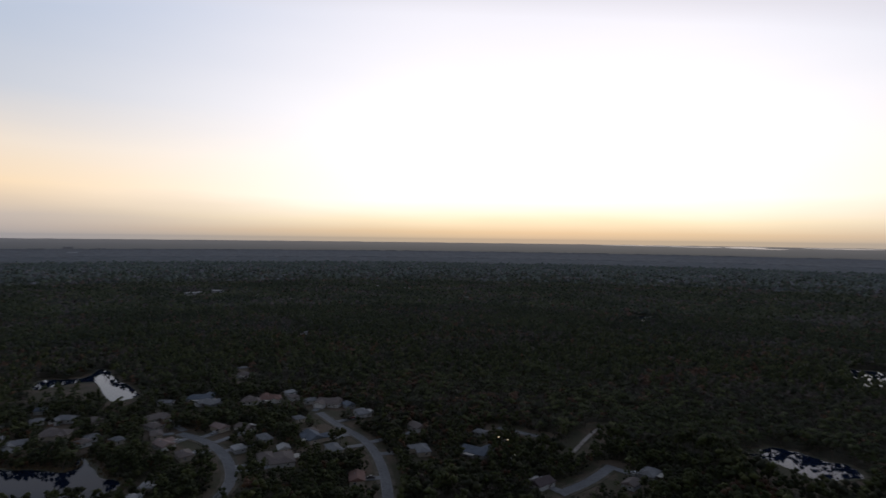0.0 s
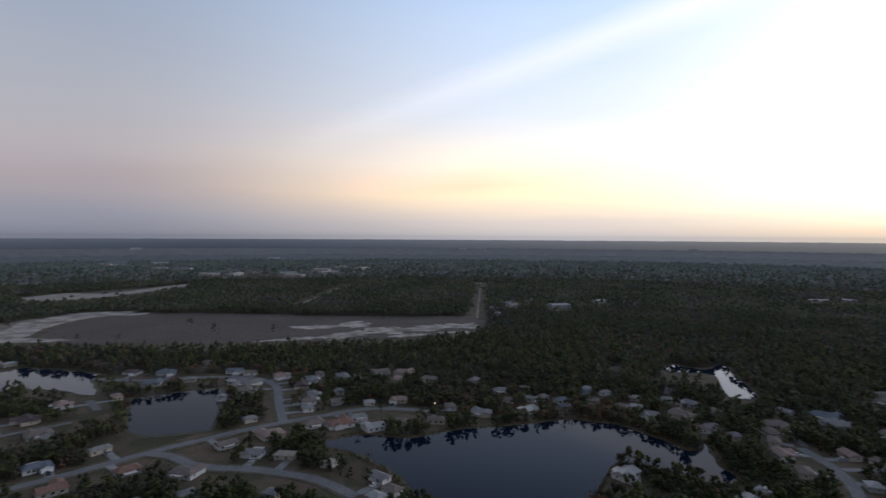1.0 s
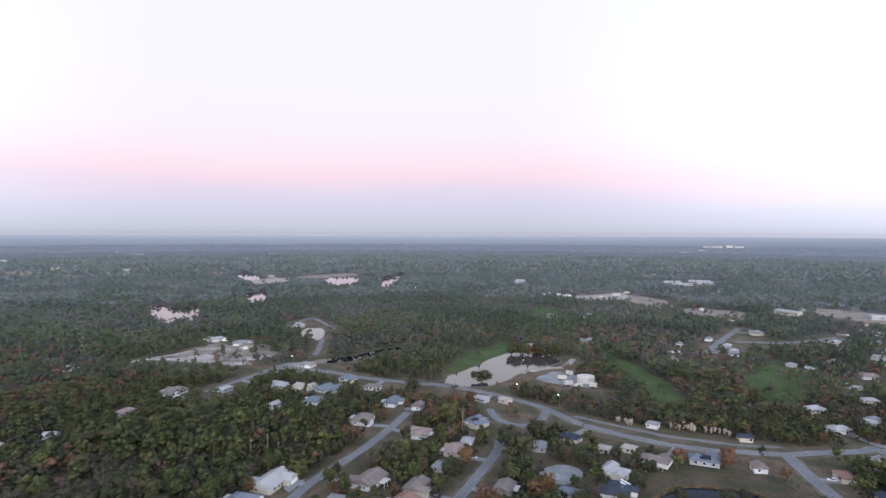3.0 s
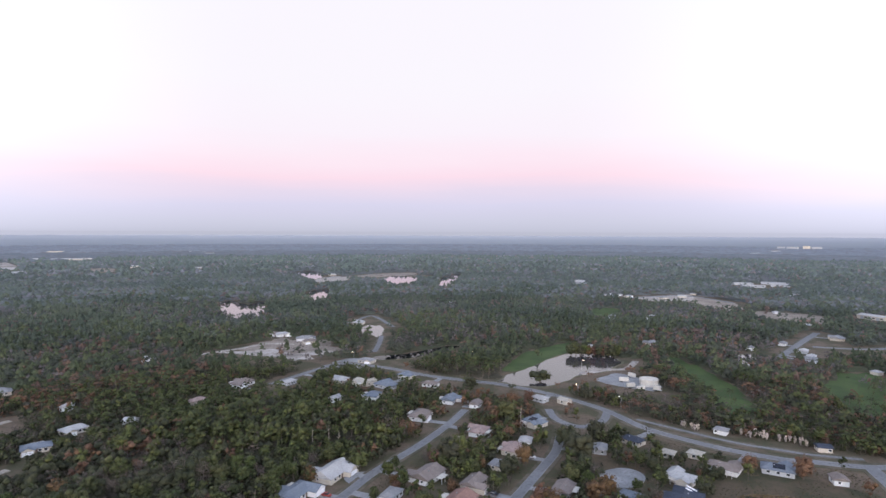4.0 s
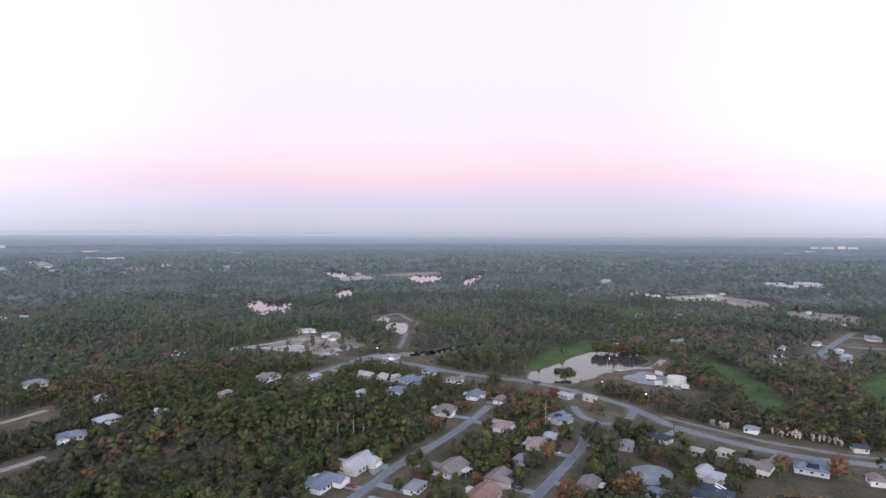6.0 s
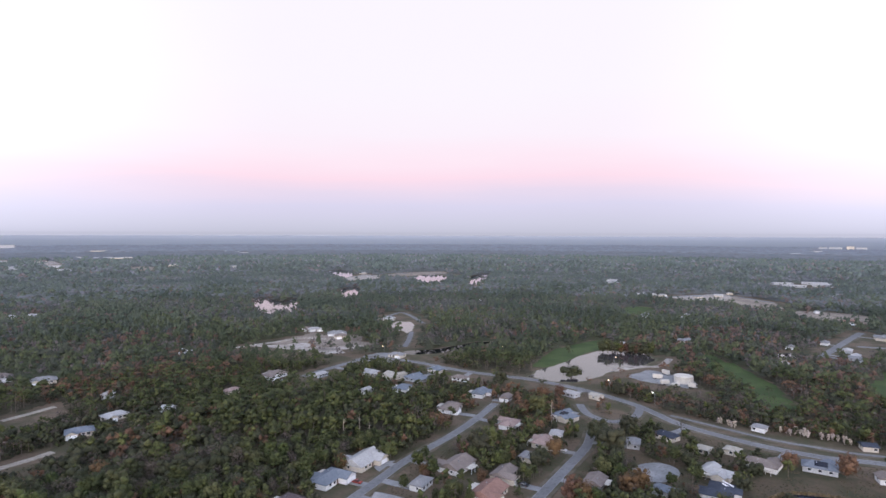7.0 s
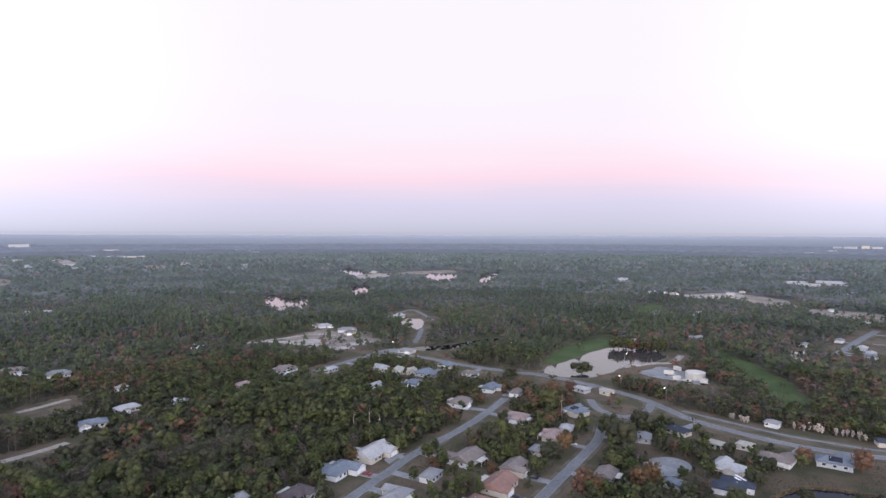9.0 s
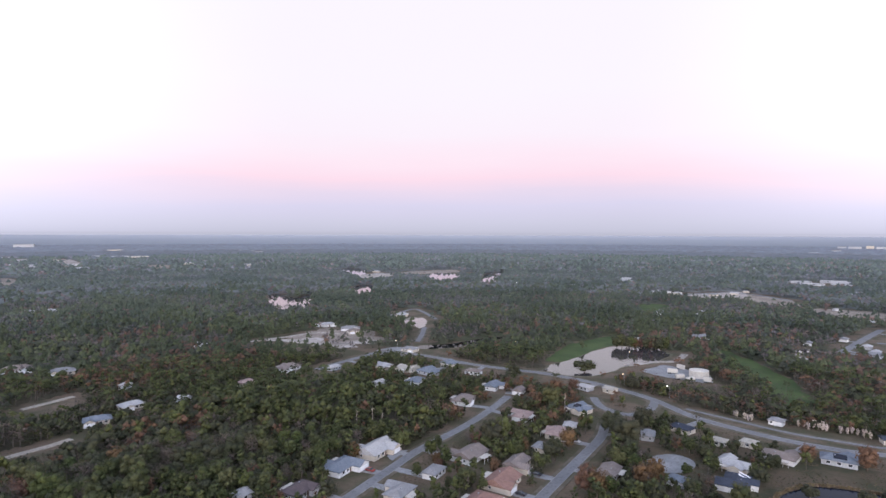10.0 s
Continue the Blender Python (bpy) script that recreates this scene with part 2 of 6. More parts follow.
# distance haze put into the canopy colours beyond the suburb: paler, greyer, bluer
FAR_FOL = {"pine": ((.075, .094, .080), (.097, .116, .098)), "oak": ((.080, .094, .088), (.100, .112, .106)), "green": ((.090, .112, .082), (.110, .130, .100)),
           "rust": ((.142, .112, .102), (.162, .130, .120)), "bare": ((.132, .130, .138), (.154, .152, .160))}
LEAF = {k: material(k + "_leaves", a, b, 0.3, [c * .7 for c in a], vary=0.5) for k, (a, b) in FOL.items()}
WOOD_LEAF = {k: material(k + "_canopy", [c * .8 for c in a], [c * 1.15 for c in b], 0.13, [c * .75 for c in a], vary=0.25, island=True, fine=6, lo=.42) for k, (a, b) in FOL.items()}


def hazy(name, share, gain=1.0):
    """Canopy colours of the woods further out, part of the way to the hazed FAR_FOL."""
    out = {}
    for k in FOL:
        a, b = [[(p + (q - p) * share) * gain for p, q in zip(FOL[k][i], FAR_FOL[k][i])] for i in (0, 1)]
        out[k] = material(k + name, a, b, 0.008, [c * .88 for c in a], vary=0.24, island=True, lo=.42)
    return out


MID_LEAF, OUT_LEAF, FAR_LEAF, LAST_LEAF = hazy("_canopy_mixed", .16), hazy("_canopy_grey", .45), hazy("_hazed_canopy", .85), hazy("_pale_canopy", 1.0, 1.3)
KINDS = list(FOL)
# distance haze painted into the outer woods' colours, one tone set per side
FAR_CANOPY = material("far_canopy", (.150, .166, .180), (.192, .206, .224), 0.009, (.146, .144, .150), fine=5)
FAR_WOODS = material("hazed_woods", (.124, .140, .146), (.162, .172, .180), 0.009, (.136, .126, .122), fine=5)
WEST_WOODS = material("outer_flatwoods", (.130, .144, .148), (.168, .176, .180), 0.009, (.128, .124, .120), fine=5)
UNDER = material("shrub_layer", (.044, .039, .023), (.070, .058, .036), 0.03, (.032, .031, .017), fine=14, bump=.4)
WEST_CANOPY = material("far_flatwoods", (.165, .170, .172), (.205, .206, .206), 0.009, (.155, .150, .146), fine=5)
REED = material("dry_reeds", (.15, .105, .05), (.21, .15, .078), 0.3, (.09, .08, .035), vary=.6, island=True)
LAWN_TUFT = material("rough_grass", (.045, .055, .02), (.12, .088, .05), 0.09, (.07, .06, .03), vary=.8, island=True, lo=.42)
# low canopies carry the same painted haze, greyer and lighter further out
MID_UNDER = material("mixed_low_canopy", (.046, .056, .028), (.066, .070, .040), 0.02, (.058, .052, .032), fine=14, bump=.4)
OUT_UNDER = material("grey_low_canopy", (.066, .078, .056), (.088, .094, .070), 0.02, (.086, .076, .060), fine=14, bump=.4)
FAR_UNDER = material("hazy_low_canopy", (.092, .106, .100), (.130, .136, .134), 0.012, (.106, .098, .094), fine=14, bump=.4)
LIGHT_WARM = lamp_material("warm_lamp_glass", (1, .66, .34), 6)
LIGHT_WHITE = lamp_material("white_lamp_glass", (1, .93, .8), 7)

# ---------------------------------------------------------------- builders


def part(name, bm, mat, parent=None, label=""):
    me = bpy.data.meshes.new(name)
    bm.to_mesh(me)
    bm.free()
    me.materials.append(mat)
    ob = new(name, me)
    ob.parent = parent
    return tagged(ob, label)


def empty(name, m):
    ob = new(name)
    ob.empty_display_size = 1
    ob.matrix_world = m
    return ob


def box(bm, x0, x1, y0, y1, z0, z1):
    v = [bm.verts.new(p) for p in ((x0, y0, z0), (x1, y0, z0), (x1, y1, z0), (x0, y1, z0), (x0, y0, z1), (x1, y0, z1), (x1, y1, z1), (x0, y1, z1))]
    for f in ((3, 2, 1, 0), (4, 5, 6, 7), (0, 1, 5, 4), (1, 2, 6, 5), (2, 3, 7, 6), (3, 0, 4, 7)):
        bm.faces.new([v[i] for i in f])


def box_bm(*a):
    bm = bmesh.new()
    box(bm, *a)
    return bm


def tube(bm, a, b, r0, r1, n=6):
    a, b = Vector(a), Vector(b)
    q = (b - a).to_track_quat("Z", "Y")
    ring = [[bm.verts.new(p + q @ Vector((math.cos(i * math.tau / n) * r, math.sin(i * math.tau / n) * r, 0))) for i in range(n)] for p, r in ((a, r0), (b, r1))]
    for i in range(n):
        j = (i + 1) % n
        bm.faces.new((ring[0][i], ring[0][j], ring[1][j], ring[1][i]))
    bm.faces.new(ring[1])
    bm.faces.new(ring[0][::-1])


def catmull(P, closed, per=6):
    P = [Vector((*p, 0)) for p in P]
    n, out = len(P), []
    for i in range(n if closed else n - 1):
        if closed:
            a, b, c, d = P[i - 1], P[i], P[(i + 1) % n], P[(i + 2) % n]
        else:
            a, b, c, d = P[max(i - 1, 0)], P[i], P[i + 1], P[min(i + 2, n - 1)]
        for k in range(per):
            t = k / per
            out.append(0.5 * (2 * b + (c - a) * t + (2 * a - 5 * b + 4 * c - d) * t * t + (3 * b - a - 3 * c + d) * t ** 3))
    if not closed:
        out.append(P[-1])
    return out


# tree cover, as a share of full woodland, in cells of 3 m
CELL, HALF = 3.0, 2400.0
NC = int(2 * HALF / CELL)
COVER = np.ones((NC, NC), np.float32)
STREETS = []


def cells(x0, x1, y0, y1):
    i0, i1 = max(0, int((x0 + HALF) / CELL)), min(NC, int((x1 + HALF) / CELL) + 2)
    j0, j1 = max(0, int((y0 + HALF) / CELL)), min(NC, int((y1 + HALF) / CELL) + 2)
    if i0 >= i1 or j0 >= j1:
        return None
    gx, gy = np.meshgrid(np.arange(i0, i1) * CELL - HALF + CELL / 2, np.arange(j0, j1) * CELL - HALF + CELL / 2, indexing="ij")
    return slice(i0, i1), slice(j0, j1), gx, gy


def clear_disc(x, y, r, share):
    c = cells(x - r, x + r, y - r, y + r)
    if c:
        a, b, gx, gy = c
        hit = (gx - x) ** 2 + (gy - y) ** 2 < r * r
        COVER[a, b][hit] = np.minimum(COVER[a, b][hit], share)


def clear_poly(P, share):
    xs, ys = [p.x for p in P], [p.y for p in P]
    c = cells(min(xs), max(xs), min(ys), max(ys))
    if not c:
        return
    a, b, gx, gy = c
    inside = np.zeros(gx.shape, bool)
    for p, q in zip(P, P[1:] + P[:1]):
        cross = (p.y > gy) != (q.y > gy)
        inside ^= cross & (gx < (q.x - p.x) * (gy - p.y) / (q.y - p.y + 1e-9) + p.x)
    COVER[a, b][inside] = np.minimum(COVER[a, b][inside], share)


def slab(name, P, z, mat, parent=None):
    """A flat sheet of that outline with a turned-down edge."""
    bm = bmesh.new()
    top = [bm.verts.new((p.x, p.y, z)) for p in P]
    low = [bm.verts.new((p.x, p.y, -0.3)) for p in P]
    f = bm.faces.new(top)
    f.normal_update()
    if f.normal.z < 0:
        f.normal_flip()
    for i in range(len(P)):
        j = (i + 1) % len(P)
        bm.faces.new((low[i], low[j], top[j], top[i]))
    bmesh.ops.triangulate(bm, faces=[f])
    return part(name, bm, mat, parent)


LAID = []
REEDY = []
LEVEL = {"lawn": .03, "heath": .03, "clearing": .04, "sand_lot": .09, "sand_bank": .09, "car_park": .15, "turning_circle": .2, "pond": .22, "lake": .22, "canal": .22}


def patch(name, mat, P, label, rag, trees):
    C = catmull(P, True)
    mid = sum(C, Vector()) / len(C)
    size = sum((p - mid).length for p in C) / len(C)
    sd = len(P) * 7.3 + P[0][0] * 0.13
    out = []
    for i, p in enumerate(C):
        k = noise.noise(Vector((p.x / size * 3, p.y / size * 3, sd))) + 0.6 * noise.noise(Vector((p.x / size * 9, p.y / size * 9, sd)))
        out.append(mid + (p - mid) * (1 + rag * k))
    LAID.append(name)
    tagged(slab(name, out, LEVEL[name] + .0041 * (len(LAID) % 12), mat), label, {"pond": "pond", "lake": "lake", "lawn": "lawn", "heath": "field"}.get(name, "ground"), kind="structure")
    if mat in WATERS:
        wide = [mid + (p - mid) * (1 + 2.5 / max(size, 8)) for p in out]
        tagged(slab("shore", wide, 0.16 + .0041 * (len(LAID) % 12), BANK), "muddy grass shore round the water", "shore", kind="structure")
        clear_poly(wide, 0.0)
        if mid.length < 330:
            REEDY.append(out)
        if 340 < mid.length < 560:  # trees cleared toward the camera so the water shows
            for k in (.015, .03, .045, .06):
                clear_poly([p * (1 - k) for p in wide], 0.06)
    else:
        clear_poly(out, trees)
    if mid.length > 500 and mat not in WATERS and (trees <= .03 or mid.length < 600):  # also cleared toward the camera, so the open ground is in view
        for k in (.025, .05, .075):
            clear_poly([p * (1 - k) for p in out], trees)


def ribbon(C, w, z, lift=0.0):
    bm = bmesh.new()
    rows = []
    for i, p in enumerate(C):
        t = (C[min(i + 1, len(C) - 1)] - C[max(i - 1, 0)]).normalized()
        s = Vector((-t.y, t.x, 0)) * w / 2
        rows.append([bm.verts.new((q.x, q.y, h)) for q, h in ((p - s, -0.2), (p - s, z), (p, z + lift), (p + s, z), (p + s, -0.2))])
    for a, b in zip(rows, rows[1:]):
        for i in range(4):
            bm.faces.new((a[i], b[i], b[i + 1], a[i + 1])[::-1])
    bm.normal_update()
    return bm


OPEN = {'dirt_track': .05, 'forest_lane': .012, 'lane': .015}


def road(name, mat, width, P, label):
    C = catmull(P, False, 8)
    ob = part(name, ribbon(C, width, 0.28 + 0.0041 * (len(STREETS) % 9), 0.05), mat)
    tagged(ob, label, "road", kind="structure")
    STREETS.append(C)
    dist = min(p.length for p in C)
    if mat is ASPHALT and dist < 330:
        for s in (-1, 1):
            edge = []
            for i, p in enumerate(C):
                t = (C[min(i + 1, len(C) - 1)] - C[max(i - 1, 0)]).normalized()
                edge.append(p + Vector((-t.y, t.x, 0)) * s * (width / 2 + 0.14))
            part("kerb", ribbon(edge, 0.28, 0.38), CONCRETE, ob)
    if mat is ASPHALT and 200 < dist < 720:
        wide = 3.4 if name == "main_road" else 2.2
        part("verge", ribbon(C, width + 2 * wide, 0.2 + 0.0041 * (len(STREETS) % 9), 0.05), VERGE, ob, "worn brown grass verge")
    for i, p in enumerate(C):
        clear_disc(p.x, p.y, width / 2 + (1.5 if name == 'forest_lane' else 3.5 + 0.008 * p.length), 0.0)
        if p.length <= 470 and name in ('street', 'main_road', 'parallel_road', 'dirt_track'):
            for k in (.025, .05, .075):
                clear_disc(p.x * (1 - k), p.y * (1 - k), width / 2 + 2.5, 0.1)
        if p.length > 300:  # verge thinned toward the camera to keep the road in view
            for k in ((OPEN.get(name, .02),) if p.length < 650 or name != 'street' else (.02, .04, .06)):
                q = p * (1 - k)
                clear_disc(q.x, q.y, width / 2 + 3.0 + .012 * p.length, 0.03)
        if i and (p - C[i - 1]).length > 8:
            for k in range(1, int((p - C[i - 1]).length / 6) + 1):
                q = C[i - 1].lerp(p, k * 6 / (p - C[i - 1]).length)
                clear_disc(q.x, q.y, width / 2 + (1.5 if name == 'forest_lane' else 3.5 + 0.008 * q.length), 0.0)
    return ob


# ---------------------------------------------------------------- ground and far distance


def polar_sheet(name, r0, r1, rings, a0, a1, steps, height, mat):
    """A sheet in polar cells, whose height is height(x, y, r)."""
    rr = np.geomspace(r0, r1, rings)
    aa = np.linspace(radians(a0), radians(a1), steps)
    R, A = np.meshgrid(rr, aa, indexing="ij")
    X, Y = -np.sin(A) * R, np.cos(A) * R
    Z = height(X, Y, R)
    V = np.stack([X, Y, Z], -1).reshape(-1, 3)
    i, j = np.meshgrid(np.arange(rings - 1), np.arange(steps - 1), indexing="ij")
    k = (i * steps + j).ravel()
    F = np.stack([k, k + 1, k + steps + 1, k + steps], -1)[:, ::-1]
    return fast_mesh(name, V, F, [mat])


def fast_mesh(name, V, F, mats, idx=None, smooth=False):
    me = bpy.data.meshes.new(name)
    n, k = F.shape
    me.vertices.add(len(V))
    me.vertices.foreach_set("co", np.ascontiguousarray(V, np.float32).ravel())
    me.loops.add(n * k)
    me.loops.foreach_set("vertex_index", np.ascontiguousarray(F, np.int32).ravel())
    me.polygons.add(n)
    me.polygons.foreach_set("loop_start", np.arange(0, n * k, k, dtype=np.int32))
    me.polygons.foreach_set("loop_total", np.full(n, k, np.int32))
    for m in mats:
        me.materials.append(m)
    if smooth:
        me.polygons.foreach_set("use_smooth", np.ones(n, bool))
    if idx is not None:
        me.polygons.foreach_set("material_index", np.ascontiguousarray(idx, np.int32))
    me.update(calc_edges=True)
    return new(name, me)


rng = np.random.default_rng(7)
ground = polar_sheet("ground", 0.01, 4950, 60, -180, 180, 181, lambda X, Y, R: np.zeros_like(R), GROUND)
tagged(ground, "flat ground of brown grass and leaf litter", "ground", kind="structure")
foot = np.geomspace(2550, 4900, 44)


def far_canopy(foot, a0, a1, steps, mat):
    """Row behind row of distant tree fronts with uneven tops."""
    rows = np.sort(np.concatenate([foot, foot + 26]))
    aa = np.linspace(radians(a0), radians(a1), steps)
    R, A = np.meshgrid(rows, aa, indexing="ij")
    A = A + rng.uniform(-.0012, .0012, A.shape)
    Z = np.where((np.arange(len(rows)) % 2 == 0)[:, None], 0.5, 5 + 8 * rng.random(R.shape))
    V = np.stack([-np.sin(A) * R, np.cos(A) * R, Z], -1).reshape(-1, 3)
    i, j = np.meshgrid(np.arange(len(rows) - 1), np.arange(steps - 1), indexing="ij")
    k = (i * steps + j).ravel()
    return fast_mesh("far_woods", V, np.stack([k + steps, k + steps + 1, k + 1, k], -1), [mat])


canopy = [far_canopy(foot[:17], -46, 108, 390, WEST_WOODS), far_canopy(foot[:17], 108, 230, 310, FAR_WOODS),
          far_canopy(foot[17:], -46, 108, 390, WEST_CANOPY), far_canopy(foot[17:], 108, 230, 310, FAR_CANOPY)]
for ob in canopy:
    tagged(ob, "distant flat hazed woodland canopy reaching the horizon", "woods", kind="stuff")

# ---------------------------------------------------------------- roads, water and open ground
patch("pond", PALEWATER, [(-94, -418), (-105, -436), (-121, -449), (-146, -476), (-175, -501), (-200, -501), (-216, -485), (-213, -467), (-185, -439), (-160, -427), (-134, -406), (-113, -407)], "calm pond reflecting the pale evening sky", 0.12, 0.0)
patch("pond", DARKWATER, [(-132, -202), (-150, -217), (-161, -220), (-176, -216), (-187, -208), (-189, -198), (-186, -184), (-179, -168), (-144, -160), (-127, -176)], "round dark pond in a brown lawn", 0.05, 0.0)
patch("pond", PALEWATER, [(236, -911), (234, -962), (193, -903), (171, -934), (148, -782), (172, -752), (195, -777)], "pale pond among pine woods", 0.2, 0.0)
patch("pond", PALEWATER, [(121, -1046), (107, -1114), (82, -1101), (77, -941), (96, -923)], "small pale pond among woods", 0.2, 0.0)
patch("pond", PALEWATER, [(-18, -1344), (-55, -1458), (-105, -1398), (-83, -1198), (-39, -1184)], "small pale pond far in the woods", 0.25, 0.0)
patch("pond", PALEWATER, [(-129, -1140), (-175, -1397), (-234, -1522), (-217, -1397), (-154, -1154)], "small pale pond far in the woods", 0.25, 0.0)
patch("pond", PALEWATER, [(225, -1570), (182, -1645), (126, -1546), (148, -1334)], "small pale pond far in the woods", 0.25, 0.0)
patch("pond", PALEWATER, [(13, -673), (5, -686), (-10, -677), (-11, -635), (-5, -609), (3, -627), (10, -613)], "small pale pond beside a street", 0.2, 0.0)
patch("pond", PALEWATER, [(-329, -477), (-347, -488), (-354, -481), (-340, -467), (-305, -433)], "small pale pond among houses", 0.2, 0.0)
patch("lake", WATER, [(-526, -284), (-575, -274), (-596, -258), (-563, -191), (-579, -148), (-597, -116), (-565, -75), (-506, -53), (-480, -55), (-502, -74), (-520, -112), (-496, -127), (-484, -143), (-484, -174), (-490, -218), (-516, -258)], "long winding lake with houses on its banks", 0.1, 0.0)
patch("pond", DARKWATER, [(-449, -29), (-459, -17), (-463, 27), (-440, 28), (-370, 19), (-368, -4), (-380, -24)], "square dark blue pond", 0.06, 0.0)
patch("lake", DARKWATER, [(-317, 72), (-320, 99), (-304, 121), (-304, 150), (-298, 186), (-292, 225), (-274, 246), (-252, 253), (-236, 256), (-221, 255), (-229, 274), (-204, 257), (-185, 246), (-190, 227), (-201, 224), (-210, 215), (-216, 217), (-225, 206), (-216, 191), (-198, 169), (-184, 151), (-188, 106), (-225, 104), (-240, 100), (-268, 98), (-296, 87)], "large dark blue lake mirroring the evening sky", 0.04, 0.0)
patch("pond", WATER, [(-368, 392), (-378, 413), (-367, 417), (-353, 426), (-362, 455), (-345, 445), (-323, 426), (-282, 393), (-277, 386), (-278, 371), (-291, 373), (-331, 412), (-345, 413), (-356, 399), (-361, 387)], "bright marsh pond reflecting the sunset sky", 0.1, 0.0)
patch("pond", WATER, [(-405, 347), (-410, 364), (-396, 367), (-396, 362), (-402, 348)], "small bright pond at the wood's edge", 0.15, 0.0)
patch("pond", WATER, [(134, 341), (158, 346), (167, 334), (180, 326), (177, 313), (164, 306), (150, 305), (146, 317), (138, 328)], "marsh pond reflecting the sunset sky", 0.22, 0.0)
patch("pond", WATER, [(297, 564), (315, 579), (339, 567), (337, 548), (295, 513)], "small marsh pond in dark woods", 0.25, 0.0)
patch("pond", WATER, [(2206, 3807), (2971, 5012), (3567, 5610), (2320, 3695)], "bright far pond in dark woods", 0.2, 0.0)
patch("pond", WATER, [(176, 905), (203, 931), (211, 919), (183, 841)], "tiny bright pond in dark woods", 0.2, 0.0)
patch("lawn", GRASS, [(-104, -450), (-121, -484), (-144, -518), (-197, -557), (-199, -527), (-163, -497), (-121, -449)], "mown green grass bank beside the pond", 0.12, 0.02)
patch("lawn", GRASS, [(-271, -493), (-275, -461), (-266, -397), (-245, -332), (-222, -317), (-230, -374), (-242, -433)], "strip of green golf grass between brown trees", 0.3, 0.06)
patch("lawn", GRASS, [(-347, -393), (-389, -412), (-398, -388), (-356, -341), (-316, -313), (-295, -318), (-313, -353)], "open green golf grass among brown trees", 0.3, 0.16)
patch("lawn", DRYGRASS, [(-127, -204), (-149, -232), (-182, -239), (-212, -223), (-207, -197), (-197, -170), (-166, -148), (-130, -147), (-110, -167)], "brown winter lawn round a pond", 0.08, 0.015)
patch("lawn", DRYGRASS, [(-102, -261), (-133, -268), (-172, -258), (-196, -247), (-195, -226), (-184, -211), (-144, -215), (-125, -240)], "brown-green back lawns", 0.1, 0.42)
patch("lawn", DRYGRASS, [(-374, -42), (-383, -18), (-371, 9), (-359, 6), (-344, -32)], "brown grass bank beside the square pond", 0.1, 0.02)
patch("lawn", DRYGRASS, [(-306, 69), (-299, 92), (-265, 96), (-233, 99), (-236, 86), (-278, 74)], "brown grass lakeshore", 0.1, 0.03)
patch("clearing", DIRT, [(130, -554), (114, -585), (95, -612), (70, -607), (41, -576), (37, -545), (50, -523), (70, -514), (94, -536), (112, -536)], "brown bare lot at the edge of the woods", 0.3, 0.12)
patch("sand_bank", SANDMIX, [(128, -548), (98, -559), (73, -535), (47, -548), (40, -531), (64, -508), (95, -528)], "pale bare sand along the edge of a brown lot", 0.6, 0.12)
patch("heath", HEATH, [(-767, -143), (-869, -126), (-947, -82), (-954, -37), (-890, 83), (-802, 230), (-719, 396), (-626, 345), (-612, 229), (-642, 95), (-670, 5), (-706, -77)], "wide brown cleared field", 0.08, 0.003)
patch("sand_bank", SANDMIX, [(-748, -199), (-836, -190), (-939, -175), (-994, -116), (-975, -38), (-936, -42), (-930, -101), (-862, -143), (-766, -159)], "bright bare sand strip at the edge of a cleared field", 0.2, 0.0)
patch("sand_bank", SANDMIX, [(-777, -177), (-771, -144), (-743, -105), (-738, -128), (-755, -166)], "bright bare sand strip", 0.3, 0.0)
patch("sand_bank", SANDMIX, [(-651, 87), (-659, 113), (-657, 135), (-643, 140), (-641, 119)], "bright bare sand strip in a cleared field", 0.5, 0.0)
patch("sand_bank", SANDMIX, [(-649, 146), (-668, 178), (-669, 206), (-649, 211), (-637, 183), (-635, 159)], "bright bare sand strip in a cleared field", 0.6, 0.0)
patch("sand_bank", SANDMIX, [(-685, 211), (-690, 243), (-679, 259), (-656, 268), (-641, 240), (-650, 218)], "bright bare sand strip in a cleared field", 0.6, 0.0)
patch("sand_bank", SANDMIX, [(-675, 280), (-683, 320), (-672, 344), (-672, 371), (-632, 345), (-648, 319), (-639, 284)], "bright bare sand strip in a cleared field", 0.6, 0.0)
patch("sand_bank", SANDMIX, [(-625, 227), (-632, 251), (-625, 278), (-614, 262), (-613, 237)], "bright bare sand strip in a cleared field", 0.6, 0.0)
patch("sand_bank", SANDMIX, [(-625, 286), (-626, 316), (-618, 334), (-608, 315)], "bright bare sand strip in a cleared field", 0.6, 0.0)
patch("sand_bank", SANDMIX, [(-731, 195), (-753, 232), (-711, 231), (-702, 205)], "bright bare sand patch in a cleared field", 0.5, 0.0)
patch("sand_bank", SANDMIX, [(-737, 123), (-738, 166), (-718, 191), (-711, 160)], "bright bare sand patch in a cleared field", 0.5, 0.0)
patch("clearing", DIRT, [(-544, -894), (-568, -833), (-544, -750), (-591, -685), (-553, -641), (-517, -713), (-516, -834)], "pale brown open verge", 0.1, 0.05)
patch("clearing", HEATH, [(-1274, -263), (-1321, -191), (-1382, -88), (-1442, 23), (-1356, 11), (-1242, -107), (-1179, -220)], "pale brown open strip in the woods", 0.2, 0.05)
patch("clearing", DIRT, [(-753, -291), (-837, -249), (-945, -173), (-794, -194), (-696, -230)], "pale brown open ground", 0.2, 0.05)
patch("car_park", CONCRETE, [(-281, -239), (-301, -243), (-305, -223), (-290, -217), (-276, -227)], "pale concrete paved lot", 0.03, 0.0)
